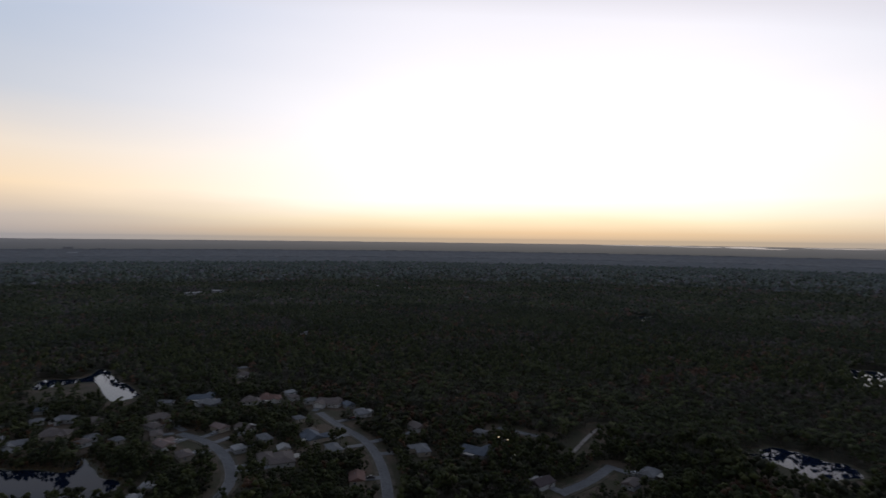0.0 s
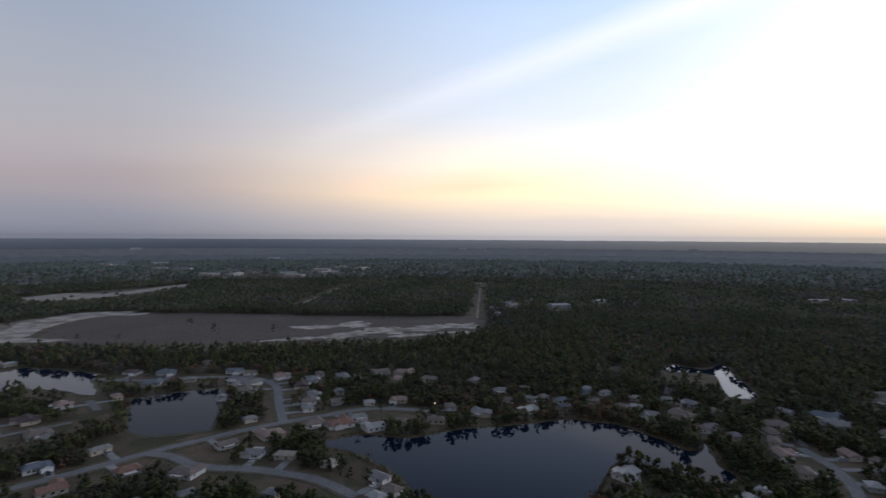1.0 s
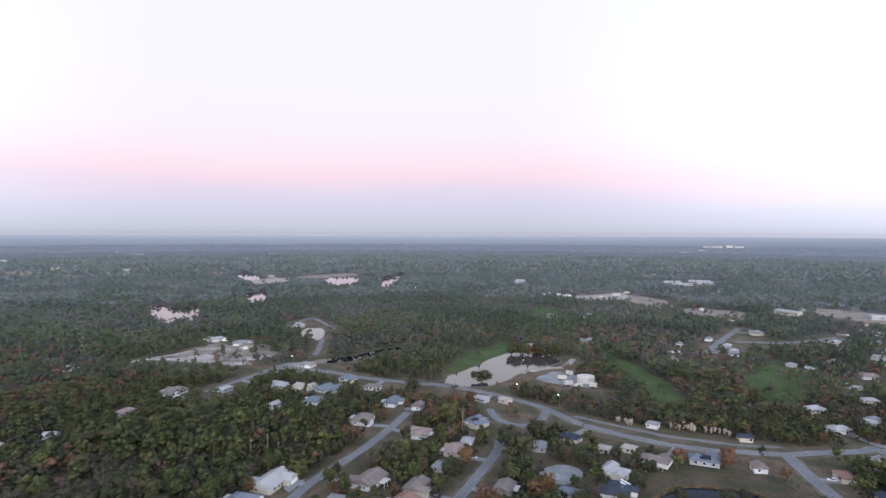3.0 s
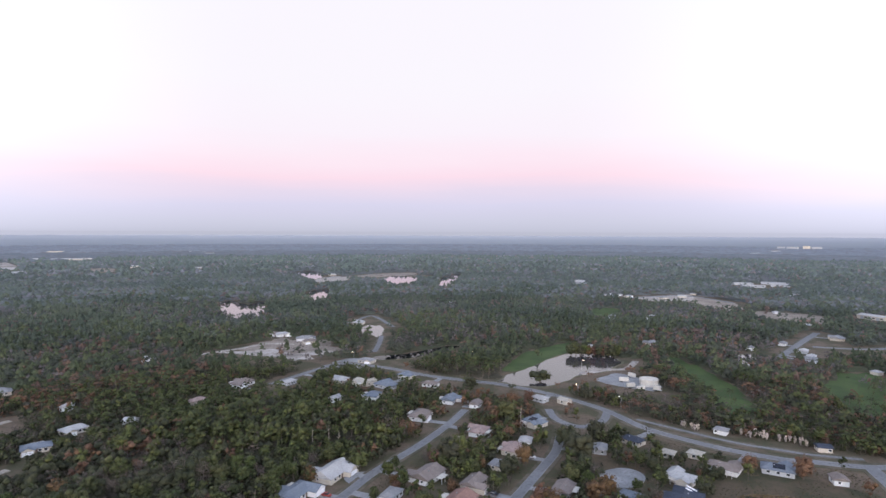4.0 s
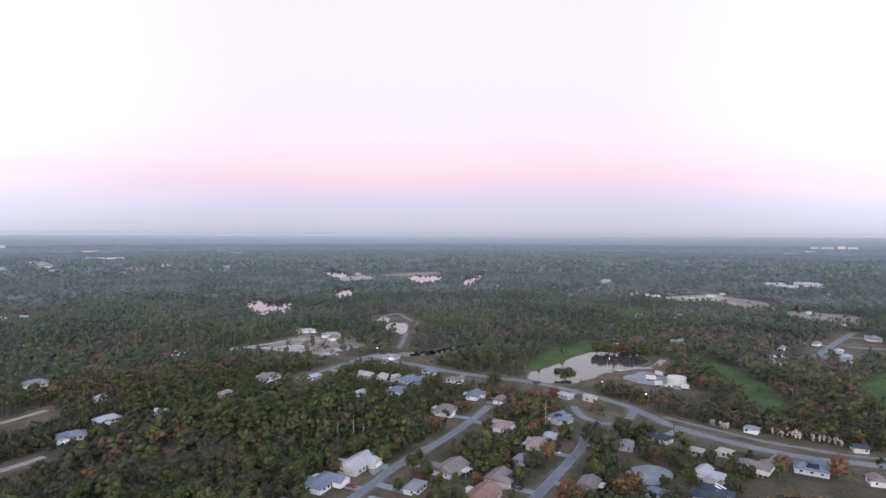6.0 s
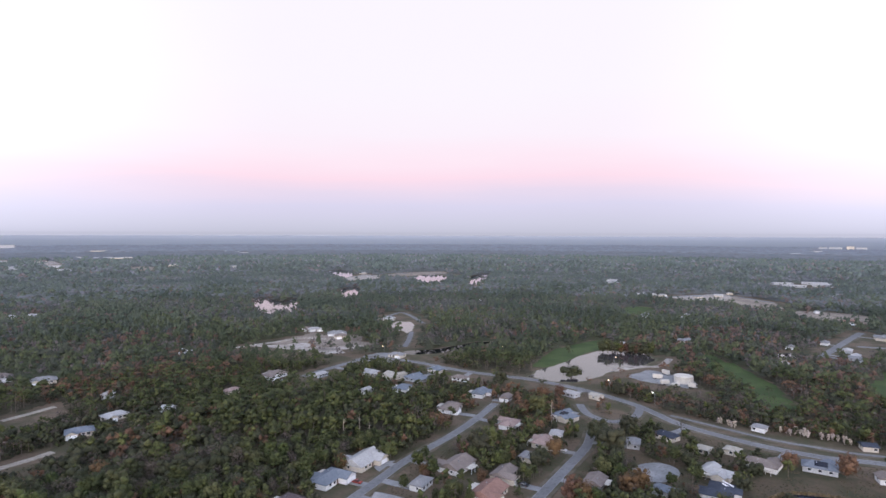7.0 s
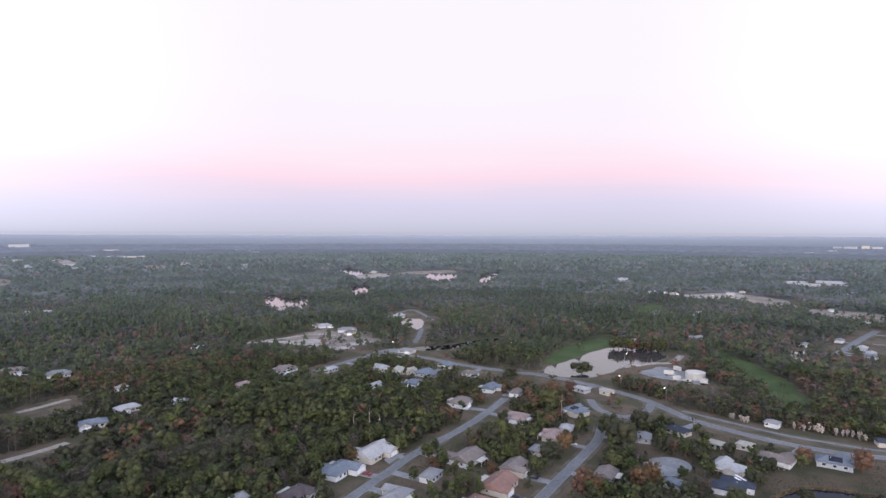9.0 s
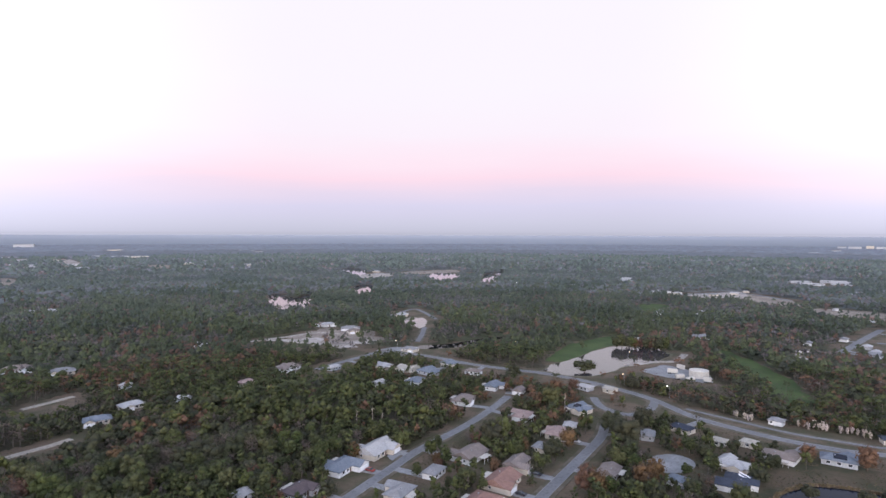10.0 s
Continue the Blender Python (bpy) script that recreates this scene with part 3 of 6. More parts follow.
patch("car_park", CONCRETE, [(-171, -415), (-193, -431), (-205, -418), (-212, -396), (-201, -382), (-182, -393)], "pale gravel yard round a storage tank", 0.1, 0.0)
patch("turning_circle", CONCRETE, [(-104, -249), (-111, -255), (-120, -256), (-125, -250), (-123, -242), (-114, -236), (-105, -238)], "round pale asphalt turning circle", 0.01, 0.0)
patch("car_park", CONCRETE, [(39, -482), (24, -508), (6, -502), (7, -475), (22, -466)], "pale paved forecourt beside the main road", 0.05, 0.0)
patch("car_park", CONCRETE, [(13, -261), (7, -266), (0, -265), (-1, -259), (6, -253), (11, -255)], "pale concrete forecourt between two houses", 0.03, 0.0)
patch("canal", BLACKWATER, [(-3, -515), (-33, -524), (-74, -555), (-81, -545), (-38, -508), (-6, -500)], "narrow dark drainage canal beside the road", 0.05, 0.0)
patch("sand_lot", SAND, [(142, -1375), (123, -1432), (95, -1472), (64, -1431), (62, -1339), (94, -1322), (122, -1273)], "pale sandy clearing far in the woods", 0.3, 0.02)
patch("clearing", DIRT, [(821, -1775), (818, -1837), (773, -1805), (715, -1663), (757, -1663)], "brown open ground far in the woods", 0.2, 0.03)
patch("clearing", DIRT, [(911, -1283), (903, -1298), (845, -1238), (793, -1157), (807, -1145)], "brown open ground far in the woods", 0.2, 0.03)
patch("sand_lot", SAND, [(1238, -2048), (1288, -2174), (1140, -1972), (1050, -1805), (1099, -1836)], "pale bare lot among far buildings", 0.2, 0.03)
patch("clearing", DIRT, [(50, -1451), (-5, -1537), (-108, -1584), (-103, -1492), (-12, -1431)], "long brown strip of open ground behind a pond", 0.05, 0.02)
patch("sand_lot", SAND, [(-457, -944), (-514, -961), (-564, -979), (-570, -951), (-526, -884), (-501, -884), (-459, -893)], "pale sandy verge along a far road", 0.08, 0.02)
patch("clearing", DIRT, [(-556, -933), (-571, -907), (-586, -859), (-549, -810), (-515, -832), (-517, -868)], "brown grass field beside a sandy verge", 0.1, 0.02)
patch("lawn", GRASS, [(-317, -796), (-343, -815), (-361, -795), (-342, -748), (-315, -732), (-303, -749)], "far green sports field among trees", 0.08, 0.01)
patch("clearing", DIRT, [(-543, -754), (-578, -742), (-611, -708), (-578, -670), (-548, -675), (-519, -706)], "pale tan open ground beside a far road", 0.15, 0.03)
patch("clearing", DIRT, [(-747, -711), (-791, -647), (-797, -572), (-839, -516), (-809, -498), (-731, -543), (-694, -637)], "pale brown road verge across the suburb", 0.06, 0.03)
patch("sand_bank", SANDMIX, [(-841, -343), (-848, -322), (-796, -277), (-736, -243), (-718, -253), (-769, -296)], "bright bare sand at the edge of the suburb", 0.25, 0.0)
patch("sand_lot", SAND, [(-1250, -252), (-1334, -199), (-1303, -119), (-1477, 19), (-1402, 19), (-1230, -112), (-1198, -209)], "long pale sandy strip beyond a cleared field", 0.12, 0.02)
road("street", ASPHALT, 4.2, [(29, -214), (11, -245), (-2, -267), (-25, -297), (-44, -327), (-58, -353)], "grey asphalt residential street between the houses")
road("street", ASPHALT, 4.2, [(-46, -212), (-63, -236), (-80, -260), (-93, -279), (-102, -299)], "grey asphalt dead-end street under oak trees")
road("main_road", ASPHALT, 5.0, [(41, -480), (23, -489), (-11, -470), (-41, -442), (-70, -423), (-93, -410), (-119, -385), (-135, -363), (-147, -340), (-155, -310), (-168, -289), (-185, -270), (-204, -256), (-215, -252), (-238, -243), (-259, -241), (-280, -238), (-291, -238), (-288, -211), (-291, -173), (-299, -133), (-311, -92), (-327, -46), (-341, -13), (-355, 30), (-362, 62), (-365, 88), (-367, 119), (-350, 148)], "long grey two-lane road winding through the suburb")
road("parallel_road", ASPHALT, 2.7, [(-158, -323), (-175, -302), (-193, -281), (-212, -267), (-223, -260), (-243, -252)], "pale service lane running beside the main road")
road("street", ASPHALT, 5.0, [(-147, -340), (-136, -322), (-120, -314), (-110, -328), (-111, -348)], "looping residential street round a grass island")
road("street", ASPHALT, 5.9, [(-238, -243), (-225, -212), (-216, -186), (-211, -169), (-203, -158)], "pale asphalt street leading off the main road")
road("street", ASPHALT, 5.5, [(-214, -174), (-220, -167), (-228, -148), (-237, -117), (-246, -86), (-252, -61), (-258, -36), (-265, -17)], "pale asphalt street along a row of houses")
road("street", ASPHALT, 5.5, [(-340, -14), (-331, -3), (-314, 8), (-301, 23), (-302, 23), (-291, 40), (-270, 61), (-245, 73)], "pale asphalt street curving toward the lake")
road("street", ASPHALT, 5.9, [(-362, 61), (-404, 65), (-455, 70), (-486, 56), (-504, 20), (-513, -25), (-534, -61)], "pale street running round the square pond")
road("street", ASPHALT, 3.9, [(-401, -239), (-384, -171), (-388, -137), (-403, -96), (-416, -59)], "narrow residential street with houses on both sides")
road("street", ASPHALT, 4.6, [(-432, -103), (-420, -99), (-405, -94)], "short connecting street")
road("street", ASPHALT, 4.6, [(-466, -55), (-453, -52), (-437, -47)], "short connecting street beside the long lake")
road("street", ASPHALT, 5.0, [(-199, 316), (-174, 304), (-153, 285), (-137, 260), (-132, 237)], "curving grey street among dark trees")
road("street", ASPHALT, 4.6, [(-131, 369), (-109, 345), (-89, 325), (-76, 305), (-64, 277), (-55, 247)], "grey street bending through dark trees")
road("street", ASPHALT, 5.0, [(22, 269), (38, 286), (52, 307)], "short grey street among houses")
road("lane", SAND, 2.5, [(32, 320), (47, 355), (56, 371)], "faint sandy lane through woods")
road("lane", ASPHALT, 4, [(-10, 358), (17, 345)], "narrow grey lane")
road("dirt_track", TRACK, 4.4, [(228, -336), (221, -348), (214, -362)], "straight pale sand track through the woods")
road("dirt_track", TRACK, 4.4, [(187, -263), (182, -270), (176, -278), (171, -287)], "straight pale sand track through the woods")
road("dirt_track", SAND, 5.5, [(158, -539), (131, -561), (103, -585), (78, -578)], "pale dirt road leading to a sand lot")
road("street", ASPHALT, 5.5, [(75, -428), (61, -449), (41, -476), (23, -493)], "pale street meeting the main road")
road("street", ASPHALT, 5.0, [(-1, -534), (-6, -575), (-9, -617)], "pale street beside a small pond")
road("street", ASPHALT, 5.0, [(23, -722), (1, -765), (-24, -673)], "pale curving street in the woods")
road("lane", SAND, 5.5, [(-164, -432), (-191, -443), (-209, -446), (-229, -471)], "pale dirt track along the pond shore")
road("forest_lane", SAND, 4.5, [(-926, 167), (-1067, 241), (-1265, 350), (-1324, 408)], "straight pale fire lane through a pine plantation")
road("forest_lane", DIRT, 3.6, [(-712, 391), (-767, 422), (-967, 536), (-1262, 703)], "straight pale fire lane through a pine plantation")
road("street", ASPHALT, 6.7, [(-434, -512), (-484, -495), (-560, -508)], "pale street far across the suburb")
road("street", ASPHALT, 6.7, [(-362, -467), (-398, -498), (-454, -546), (-500, -584)], "pale street far across the suburb")
road("street", ASPHALT, 5.9, [(-311, -168), (-310, -151), (-309, -129)], "pale street between hedges")
road("street", ASPHALT, 7.6, [(-439, -930), (-535, -964), (-569, -936), (-578, -847)], "pale road with a wide sandy verge")
road("street", ASPHALT, 7.6, [(135, -1400), (54, -1459), (-35, -1523), (-136, -1457)], "pale far road across the woods")

# ---------------------------------------------------------------- houses
rnd = random.Random(11)
ROOF_WORDS = {"white": "white metal", "pale": "pale grey shingle", "blue": "blue-grey shingle", "navy": "dark slate-blue shingle", "tan": "tan shingle",
              "pink": "faded pink shingle", "terra": "terracotta-red shingle", "brown": "dark brown shingle", "cream": "cream shingle"}


def hip_roof(bm, x0, x1, y0, y1, z, rise, hip, over=0.55):
    """A roof with its ridge along x; hip: how far the ridge ends stand in. It has an eaves board of its own depth."""
    x0, x1, y0, y1 = x0 - over, x1 + over, y0 - over, y1 + over
    ym = (y0 + y1) / 2
    lo = [bm.verts.new(p) for p in ((x0, y0, z - .22), (x1, y0, z - .22), (x1, y1, z - .22), (x0, y1, z - .22))]
    v = [bm.verts.new(p) for p in ((x0, y0, z), (x1, y0, z), (x1, y1, z), (x0, y1, z))]
    a, b = bm.verts.new((x0 + hip, ym, z + rise)), bm.verts.new((x1 - hip, ym, z + rise))
    for f in ((v[0], v[1], b, a), (v[2], v[3], a, b), (v[1], v[2], b), (v[3], v[0], a), lo[::-1]):
        bm.faces.new(f)
    for i in range(4):
        j = (i + 1) % 4
        bm.faces.new((lo[i], lo[j], v[j], v[i]))


def wing_roof(bm, x0, x1, y0, y1, z, rise, over=0.5):
    """A gable roof with its ridge along y, open to the front at y0."""
    x0, x1, y0 = x0 - over, x1 + over, y0 - over
    xm = (x0 + x1) / 2
    t = [bm.verts.new(p) for p in ((x0, y0, z), (x1, y0, z), (xm, y0, z + rise), (x0, y1, z), (x1, y1, z), (xm, y1, z + rise))]
    u = [bm.verts.new(p.co - Vector((0, 0, .22))) for p in t]
    for f in ((t[0], t[2], t[5], t[3]), (t[2], t[1], t[4], t[5]), (u[3], u[5], u[2], u[0]), (u[5], u[4], u[1], u[2]),
              (u[0], u[2], t[2], t[0]), (u[2], u[1], t[1], t[2]), (u[0], t[0], t[3], u[3]), (t[1], u[1], u[4], t[4])):
        bm.faces.new(f)


def window(parent, x, y, z, w, h, nx, ny):
    """A framed window in a wall whose outward way is (nx, ny)."""
    bm = bmesh.new()
    t = .1
    if ny:
        for a in ((x - w / 2, x + w / 2, y - .05, y + .05, z - h / 2, z - h / 2 + t), (x - w / 2, x + w / 2, y - .05, y + .05, z + h / 2 - t, z + h / 2),
                  (x - w / 2, x - w / 2 + t, y - .05, y + .05, z - h / 2, z + h / 2), (x + w / 2 - t, x + w / 2, y - .05, y + .05, z - h / 2, z + h / 2)):
            box(bm, *a)
        pane = box_bm(x - w / 2 + t, x + w / 2 - t, y - .03, y + .03, z - h / 2 + t, z + h / 2 - t)
    else:
        for a in ((x - .05, x + .05, y - w / 2, y + w / 2, z - h / 2, z - h / 2 + t), (x - .05, x + .05, y - w / 2, y + w / 2, z + h / 2 - t, z + h / 2),
                  (x - .05, x + .05, y - w / 2, y - w / 2 + t, z - h / 2, z + h / 2), (x - .05, x + .05, y + w / 2 - t, y + w / 2, z - h / 2, z + h / 2)):
            box(bm, *a)
        pane = box_bm(x - .03, x + .03, y - w / 2 + t, y + w / 2 - t, z - h / 2 + t, z + h / 2 - t)
    fr = part("window", bm, TRIM, parent)
    part("pane", pane, GLASS, fr)


def car_parts(colour):
    """A saloon car: shaped body, glazed cabin, four wheels."""
    ob = empty("car", pose(0, 0, -50))
    bm = bmesh.new()
    prof = [(-2.2, .35), (-2.25, .75), (-1.5, .95), (1.9, .98), (2.25, .8), (2.2, .35)]
    side = [[bm.verts.new((s * .9, y, z)) for y, z in prof] for s in (-1, 1)]
    bm.faces.new(side[0])
    bm.faces.new(side[1][::-1])
    for i in range(len(prof)):
        j = (i + 1) % len(prof)
        bm.faces.new((side[0][j], side[0][i], side[1][i], side[1][j]))
    part("body", bm, colour, ob)
    bm = bmesh.new()
    lo = [bm.verts.new(p) for p in ((-.85, -1.1, .95), (.85, -1.1, .95), (.85, 1.6, .97), (-.85, 1.6, .97))]
    hi = [bm.verts.new(p) for p in ((-.68, -.4, 1.42), (.68, -.4, 1.42), (.68, 1.0, 1.44), (-.68, 1.0, 1.44))]
    for i in range(4):
        j = (i + 1) % 4
        bm.faces.new((lo[i], lo[j], hi[j], hi[i]))
    part("glazing", bm, GLASS, ob)
    part("roof", box_bm(-.69, .69, -.42, 1.02, 1.42, 1.48), colour, ob)
    for sx in (-.8, .8):
        for sy in (-1.35, 1.4):
            bm = bmesh.new()
            tube(bm, (sx - .1, sy, .33), (sx + .1, sy, .33), .33, .33, 10)
            part("wheel", bm, DOOR, ob)
    return ob


PAINT = {"white": material("white_car_paint", (.6, .6, .6), (.68, .68, .68), 1, rough=.3), "silver": material("silver_car_paint", (.3, .31, .32), (.36, .37, .38), 1, rough=.3),
         "dark": material("dark_car_paint", (.02, .022, .03), (.03, .032, .04), 1, rough=.3), "red": material("red_car_paint", (.22, .03, .025), (.28, .04, .03), 1, rough=.3)}
CARS = {}


def park_car(x, y, z, turn):
    key = rnd.choice(["white", "white", "silver", "silver", "dark", "dark", "red"])
    m = pose(x, y, z, 0, 0, turn)
    if key in CARS:
        ob = copy_thing(CARS[key], m)
    else:
        ob = CARS[key] = car_parts(PAINT[key])
        ob.matrix_basis = m
    tagged(ob, "%s saloon car parked on a concrete driveway" % key, "car", "parked cars")


def warehouse(x, y, turn, w, colour):
    """A long commercial building with a parapet, doors and a strip of windows."""
    r = math.hypot(x, y)
    # height steps up with distance to fit the camera's view
    d, h = min(max(14, w * .4), 40), (4.8 if r < 1500 else 7.0 if r < 2500 else 11.0 if r < 4000 else 26.0)
    h *= .6 + .5 * (abs(x) * 7.13 % 1)
    ob = empty("commercial_building", pose(x, y, 0, 0, 0, turn))
    tagged(ob, "long low commercial building with %s roof" % ROOF_WORDS[colour], "building", "far commercial buildings")
    part("wall", box_bm(-w / 2, w / 2, -d / 2, d / 2, -.2, h), WALLS[rnd.choice([1, 2, 2])], ob)
    bm = bmesh.new()
    hip_roof(bm, -w / 2, w / 2, -d / 2, d / 2, h + .25, 1.6, 2.0, .3)
    part("roof", bm, ROOFS[colour], ob)
    for k in range(3):
        q = -w * .3 + k * w * .3
        part("loading_door", box_bm(q - 2, q + 2, -d / 2 - .08, -d / 2 + .02, 0, 4), METAL, ob)
        part("window", box_bm(q + 3, q + 6, -d / 2 - .06, -d / 2 + .02, 2, 3.4), GLASS, ob)
    clear_disc(x, y, w * .75, 0.0)
    dist = math.hypot(x, y)
    for k in range(1, 6):
        q = 1 - k * .014
        clear_disc(x * q, y * q, w * .6, 0.05)


def house(x, y, turn, w, colour, drive, solar=False):
    if w > 24:
        return warehouse(x, y, turn, w, colour)
    dist = math.hypot(x, y)
    d = max(6.0, min(11.5, w * rnd.uniform(.58, .70)))
    wall_mat = WALLS[rnd.choice([0, 0, 0, 1, 1, 2])]
    body = {0: "white", 1: "cream", 2: "grey"}[WALLS.index(wall_mat)]
    ob = empty("house" if w > 8.5 else "shed", pose(x, y, 0, 0, 0, turn))
    extra = {False: "", True: " with solar panels", "strips": " with white sheets"}[solar]
    tagged(ob, "single-storey %s stucco house with %s roof%s" % (body, ROOF_WORDS[colour], extra) if w > 8.5 else "small %s outbuilding with %s roof" % (body, ROOF_WORDS[colour]),
           "house" if w > 8.5 else "shed", "suburban houses")
    hw, hd, zh = w / 2, d / 2, 2.55
    rise = d * rnd.uniform(.2, .26)
    hip = rnd.choice([d * .5, d * .5, d * .45, 0.3])
    wing = w > 11
    sgn = rnd.choice([-1, 1])
    gw = min(max(w * .44, 5.4), 7.6)
    gx0, gx1 = (hw - gw, hw) if sgn > 0 else (-hw, -hw + gw)
    gy = -hd - rnd.uniform(2.0, 4.2)
    gr = gw * rnd.uniform(.23, .29)
    bm = bmesh.new()
    box(bm, -hw, hw, -hd, hd, -0.2, zh)
    if hip < 1:  # gable ends filled
        for s in (-hw + .05, hw - .05):
            v = [bm.verts.new(p) for p in ((s, -hd, zh), (s, hd, zh), (s, 0, zh + rise * .95))]
            bm.faces.new(v)
    if wing:
        box(bm, gx0, gx1, gy, -hd + .01, -0.2, zh - .02)
        v = [bm.verts.new(p) for p in ((gx0, gy, zh - .02), (gx1, gy, zh - .02), ((gx0 + gx1) / 2, gy, zh + gr * .93))]
        bm.faces.new(v)
    rear = w > 12.5 and rnd.random() < .65
    rx = -sgn * hw * rnd.uniform(.2, .45)
    ry = hd + rnd.uniform(1.4, 3.0)
    if rear:
        box(bm, rx - 2.6, rx + 2.6, hd - .01, ry, -0.2, zh - .03)
        v = [bm.verts.new(p) for p in ((rx - 2.6, ry, zh - .03), (rx, ry, zh + 1.2), (rx + 2.6, ry, zh - .03))]
        bm.faces.new(v)
    part("wall", bm, wall_mat, ob)
    bm = bmesh.new()
    hip_roof(bm, -hw, hw, -hd, hd, zh + .1, rise, hip)
    if wing:
        wing_roof(bm, gx0, gx1, gy, -hd + 3.6, zh + .12, gr)
    if rear:
        half = bmesh.new()
        wing_roof(half, -rx - 2.6, -rx + 2.6, -ry, -hd + 2.6, zh + .13, 1.35)
        half.transform(Matrix.Rotation(math.pi, 4, "Z"))
        tmp = bpy.data.meshes.new("wing")
        half.to_mesh(tmp)
        half.free()
        bm.from_mesh(tmp)
        bpy.data.meshes.remove(tmp)
    roof = part("roof", bm, ROOFS[colour], ob)
    if wing:
        part("garage_door", box_bm((gx0 + gx1) / 2 - 2.4, (gx0 + gx1) / 2 + 2.4, gy - .06, gy + .02, 0, 2.2), TRIM, ob)
    if w > 8.5:
        dx = 0.0 if wing else hw * .3
        part("door", box_bm(dx - .5, dx + .5, -hd - .06, -hd + .02, 0, 2.1), DOOR, ob)
    if dist < 520:
        wx = [-hw * .62 * sgn] + ([-hw * .25 * sgn] if w > 12 else [])
        for q in wx:
            window(ob, q, -hd, 1.5, 1.6, 1.3, 0, -1)
        for q in ([-hw * .6, 0.0, hw * .6] if w > 9 else [0.0]):
            if rear and abs(q - rx) < 3.6:
                continue
            window(ob, q, hd, 1.5, 1.7, 1.3, 0, 1)
        for s in (-1, 1):
            window(ob, s * hw, hd * .3, 1.5, 1.2, 1.2, 1, 0)
        if w > 10:
            part("vent", box_bm(hw * .2, hw * .2 + .35, hd * .3, hd * .3 + .35, zh + rise * .55, zh + rise * .95), METAL, roof)
    if w > 10.5 and dist < 540 and rnd.random() < .6:  # a flat-roofed patio behind the house
        px0 = -sgn * hw * .1 - 3.0 if not rear else (rx + 2.7 if sgn > 0 else rx - 2.7 - 4.4)
        px1, py = px0 + (6.0 if not rear else 4.4), hd + rnd.uniform(2.6, 3.8)
        patio = part("patio_roof", box_bm(px0, px1, hd - .05, py, 2.28, 2.4), TANK, ob, "flat pale metal patio roof")
        for q in (px0 + .1, (px0 + px1) / 2, px1 - .1):
            part("post", box_bm(q - .06, q + .06, py - .16, py - .04, -.1, 2.28), TRIM, patio)
    if solar == "strips":
        a = math.atan2(rise, hd + .5)
        s = 1 if (ob.matrix_world.inverted() @ Vector()).y > 0 else -1
        for k in (-.34, -.16):
            bm = bmesh.new()
            box(bm, k * w * s - .55, k * w * s + .55, -hd * .5, hd * .5, 0, .1)
            bm.transform(Matrix.Translation((0, s * hd * .5, zh + rise * .5 + .2)) @ Matrix.Rotation(-a * s, 4, "X"))
            part("roof_sheet", bm, TRIM, roof, "white sheet laid down the roof slope")
    elif solar:
        a = math.atan2(rise, hd + .5)
        bm = bmesh.new()
        box(bm, -w * .22, w * .16, -1.6, 1.6, 0, .12)
        bm.transform(Matrix.Translation((0, hd * .45, zh + rise * .55 + .22)) @ Matrix.Rotation(-a, 4, "X"))
        part("solar_panel", bm, SOLAR, roof, "black glass solar panels")
    if drive > 4 and w > 8.5:
        cx = (gx0 + gx1) / 2 if wing else hw * .5
        y1 = gy if wing else -hd
        y0 = -drive
        if y0 < y1 - 1:
            dr = part("driveway", box_bm(cx - 2.1, cx + 2.1, y0, y1, -.1, .26), CONCRETE)
            dr.matrix_world = ob.matrix_world.copy()
            tagged(dr, "pale concrete driveway from the street to a garage", "driveway", kind="structure")
            if dist < 430 and y1 - y0 > 7 and rnd.random() < .6:
                q = ob.matrix_world @ Vector((cx + rnd.uniform(-.5, .5), y1 - 3.2, 0))
                park_car(q.x, q.y, .26, turn + rnd.choice([0, 180]))
    # garden: few trees about the house, none on it, and fewer toward the camera
    toward = 1 - min(.05, 12 / dist)
    clear_disc(x, y, 36, 0.78 if dist < 320 else 0.86)
    clear_disc(x, y, w * .55 + 1.6, 0.0)
    clear_disc(x * toward, y * toward, w * .45 + 1 + .004 * dist, 0.0)
    if dist > 300:
        for k in (.02, .04):
            clear_disc(x * (1 - k), y * (1 - k), w * .5 + 2, 0.3 if drive else 0.65)


house(18.9, -263.8, 239, 17.7, "white", 14.0)
house(32.2, -245.4, 240, 15.6, "blue", 16.2)
house(6.3, -219.3, 60, 12.0, "pale", 14.7)
house(45.8, -222.9, 240, 12.1, "brown", 16.7)
house(-24.7, -255.9, 53, 15.0, "tan", 22.4)
house(-7.6, -237.9, 59, 9.7, "pale", 17.3)
house(-28.6, -341.5, 242, 15.1, "tan", 18.1)
house(-59.1, -310.0, 58, 12.2, "pink", 19.5)
house(-44.4, -245.4, 235, 12.3, "tan", 18.3)
house(-35.0, -227.9, 235, 15.1, "terra", 15.8)
house(-24.1, -209.6, 235, 13.8, "terra", 19.7)
house(-71.3, -282.4, 236, 12.6, "pink", 17.5)
house(-59.3, -263.6, 235, 7.5, "pale", 16.6)
house(-94.1, -321.0, 306, 12.6, "blue", 14.9, True)
house(-82.0, -234.9, 55, 11.0, "tan", 13.8)
house(-116.5, -277.4, 66, 9.0, "pale", 19.8)
house(-139.0, -239.8, 312, 12.6, "white", 0)
house(-130.4, -221.9, 55, 15.0, "navy", 0, "strips")
house(-147.5, -267.5, 312, 6.5, "cream", 27.1)
house(-161.2, -264.7, 312, 6.5, "cream", 18.8)
house(-189.3, -242.8, 324, 13.4, "blue", 16.9, True)
house(-165.1, -247.7, 312, 13.5, "tan", 27.4)
house(-138.3, -286.6, 302, 10.9, "navy", 24.0)
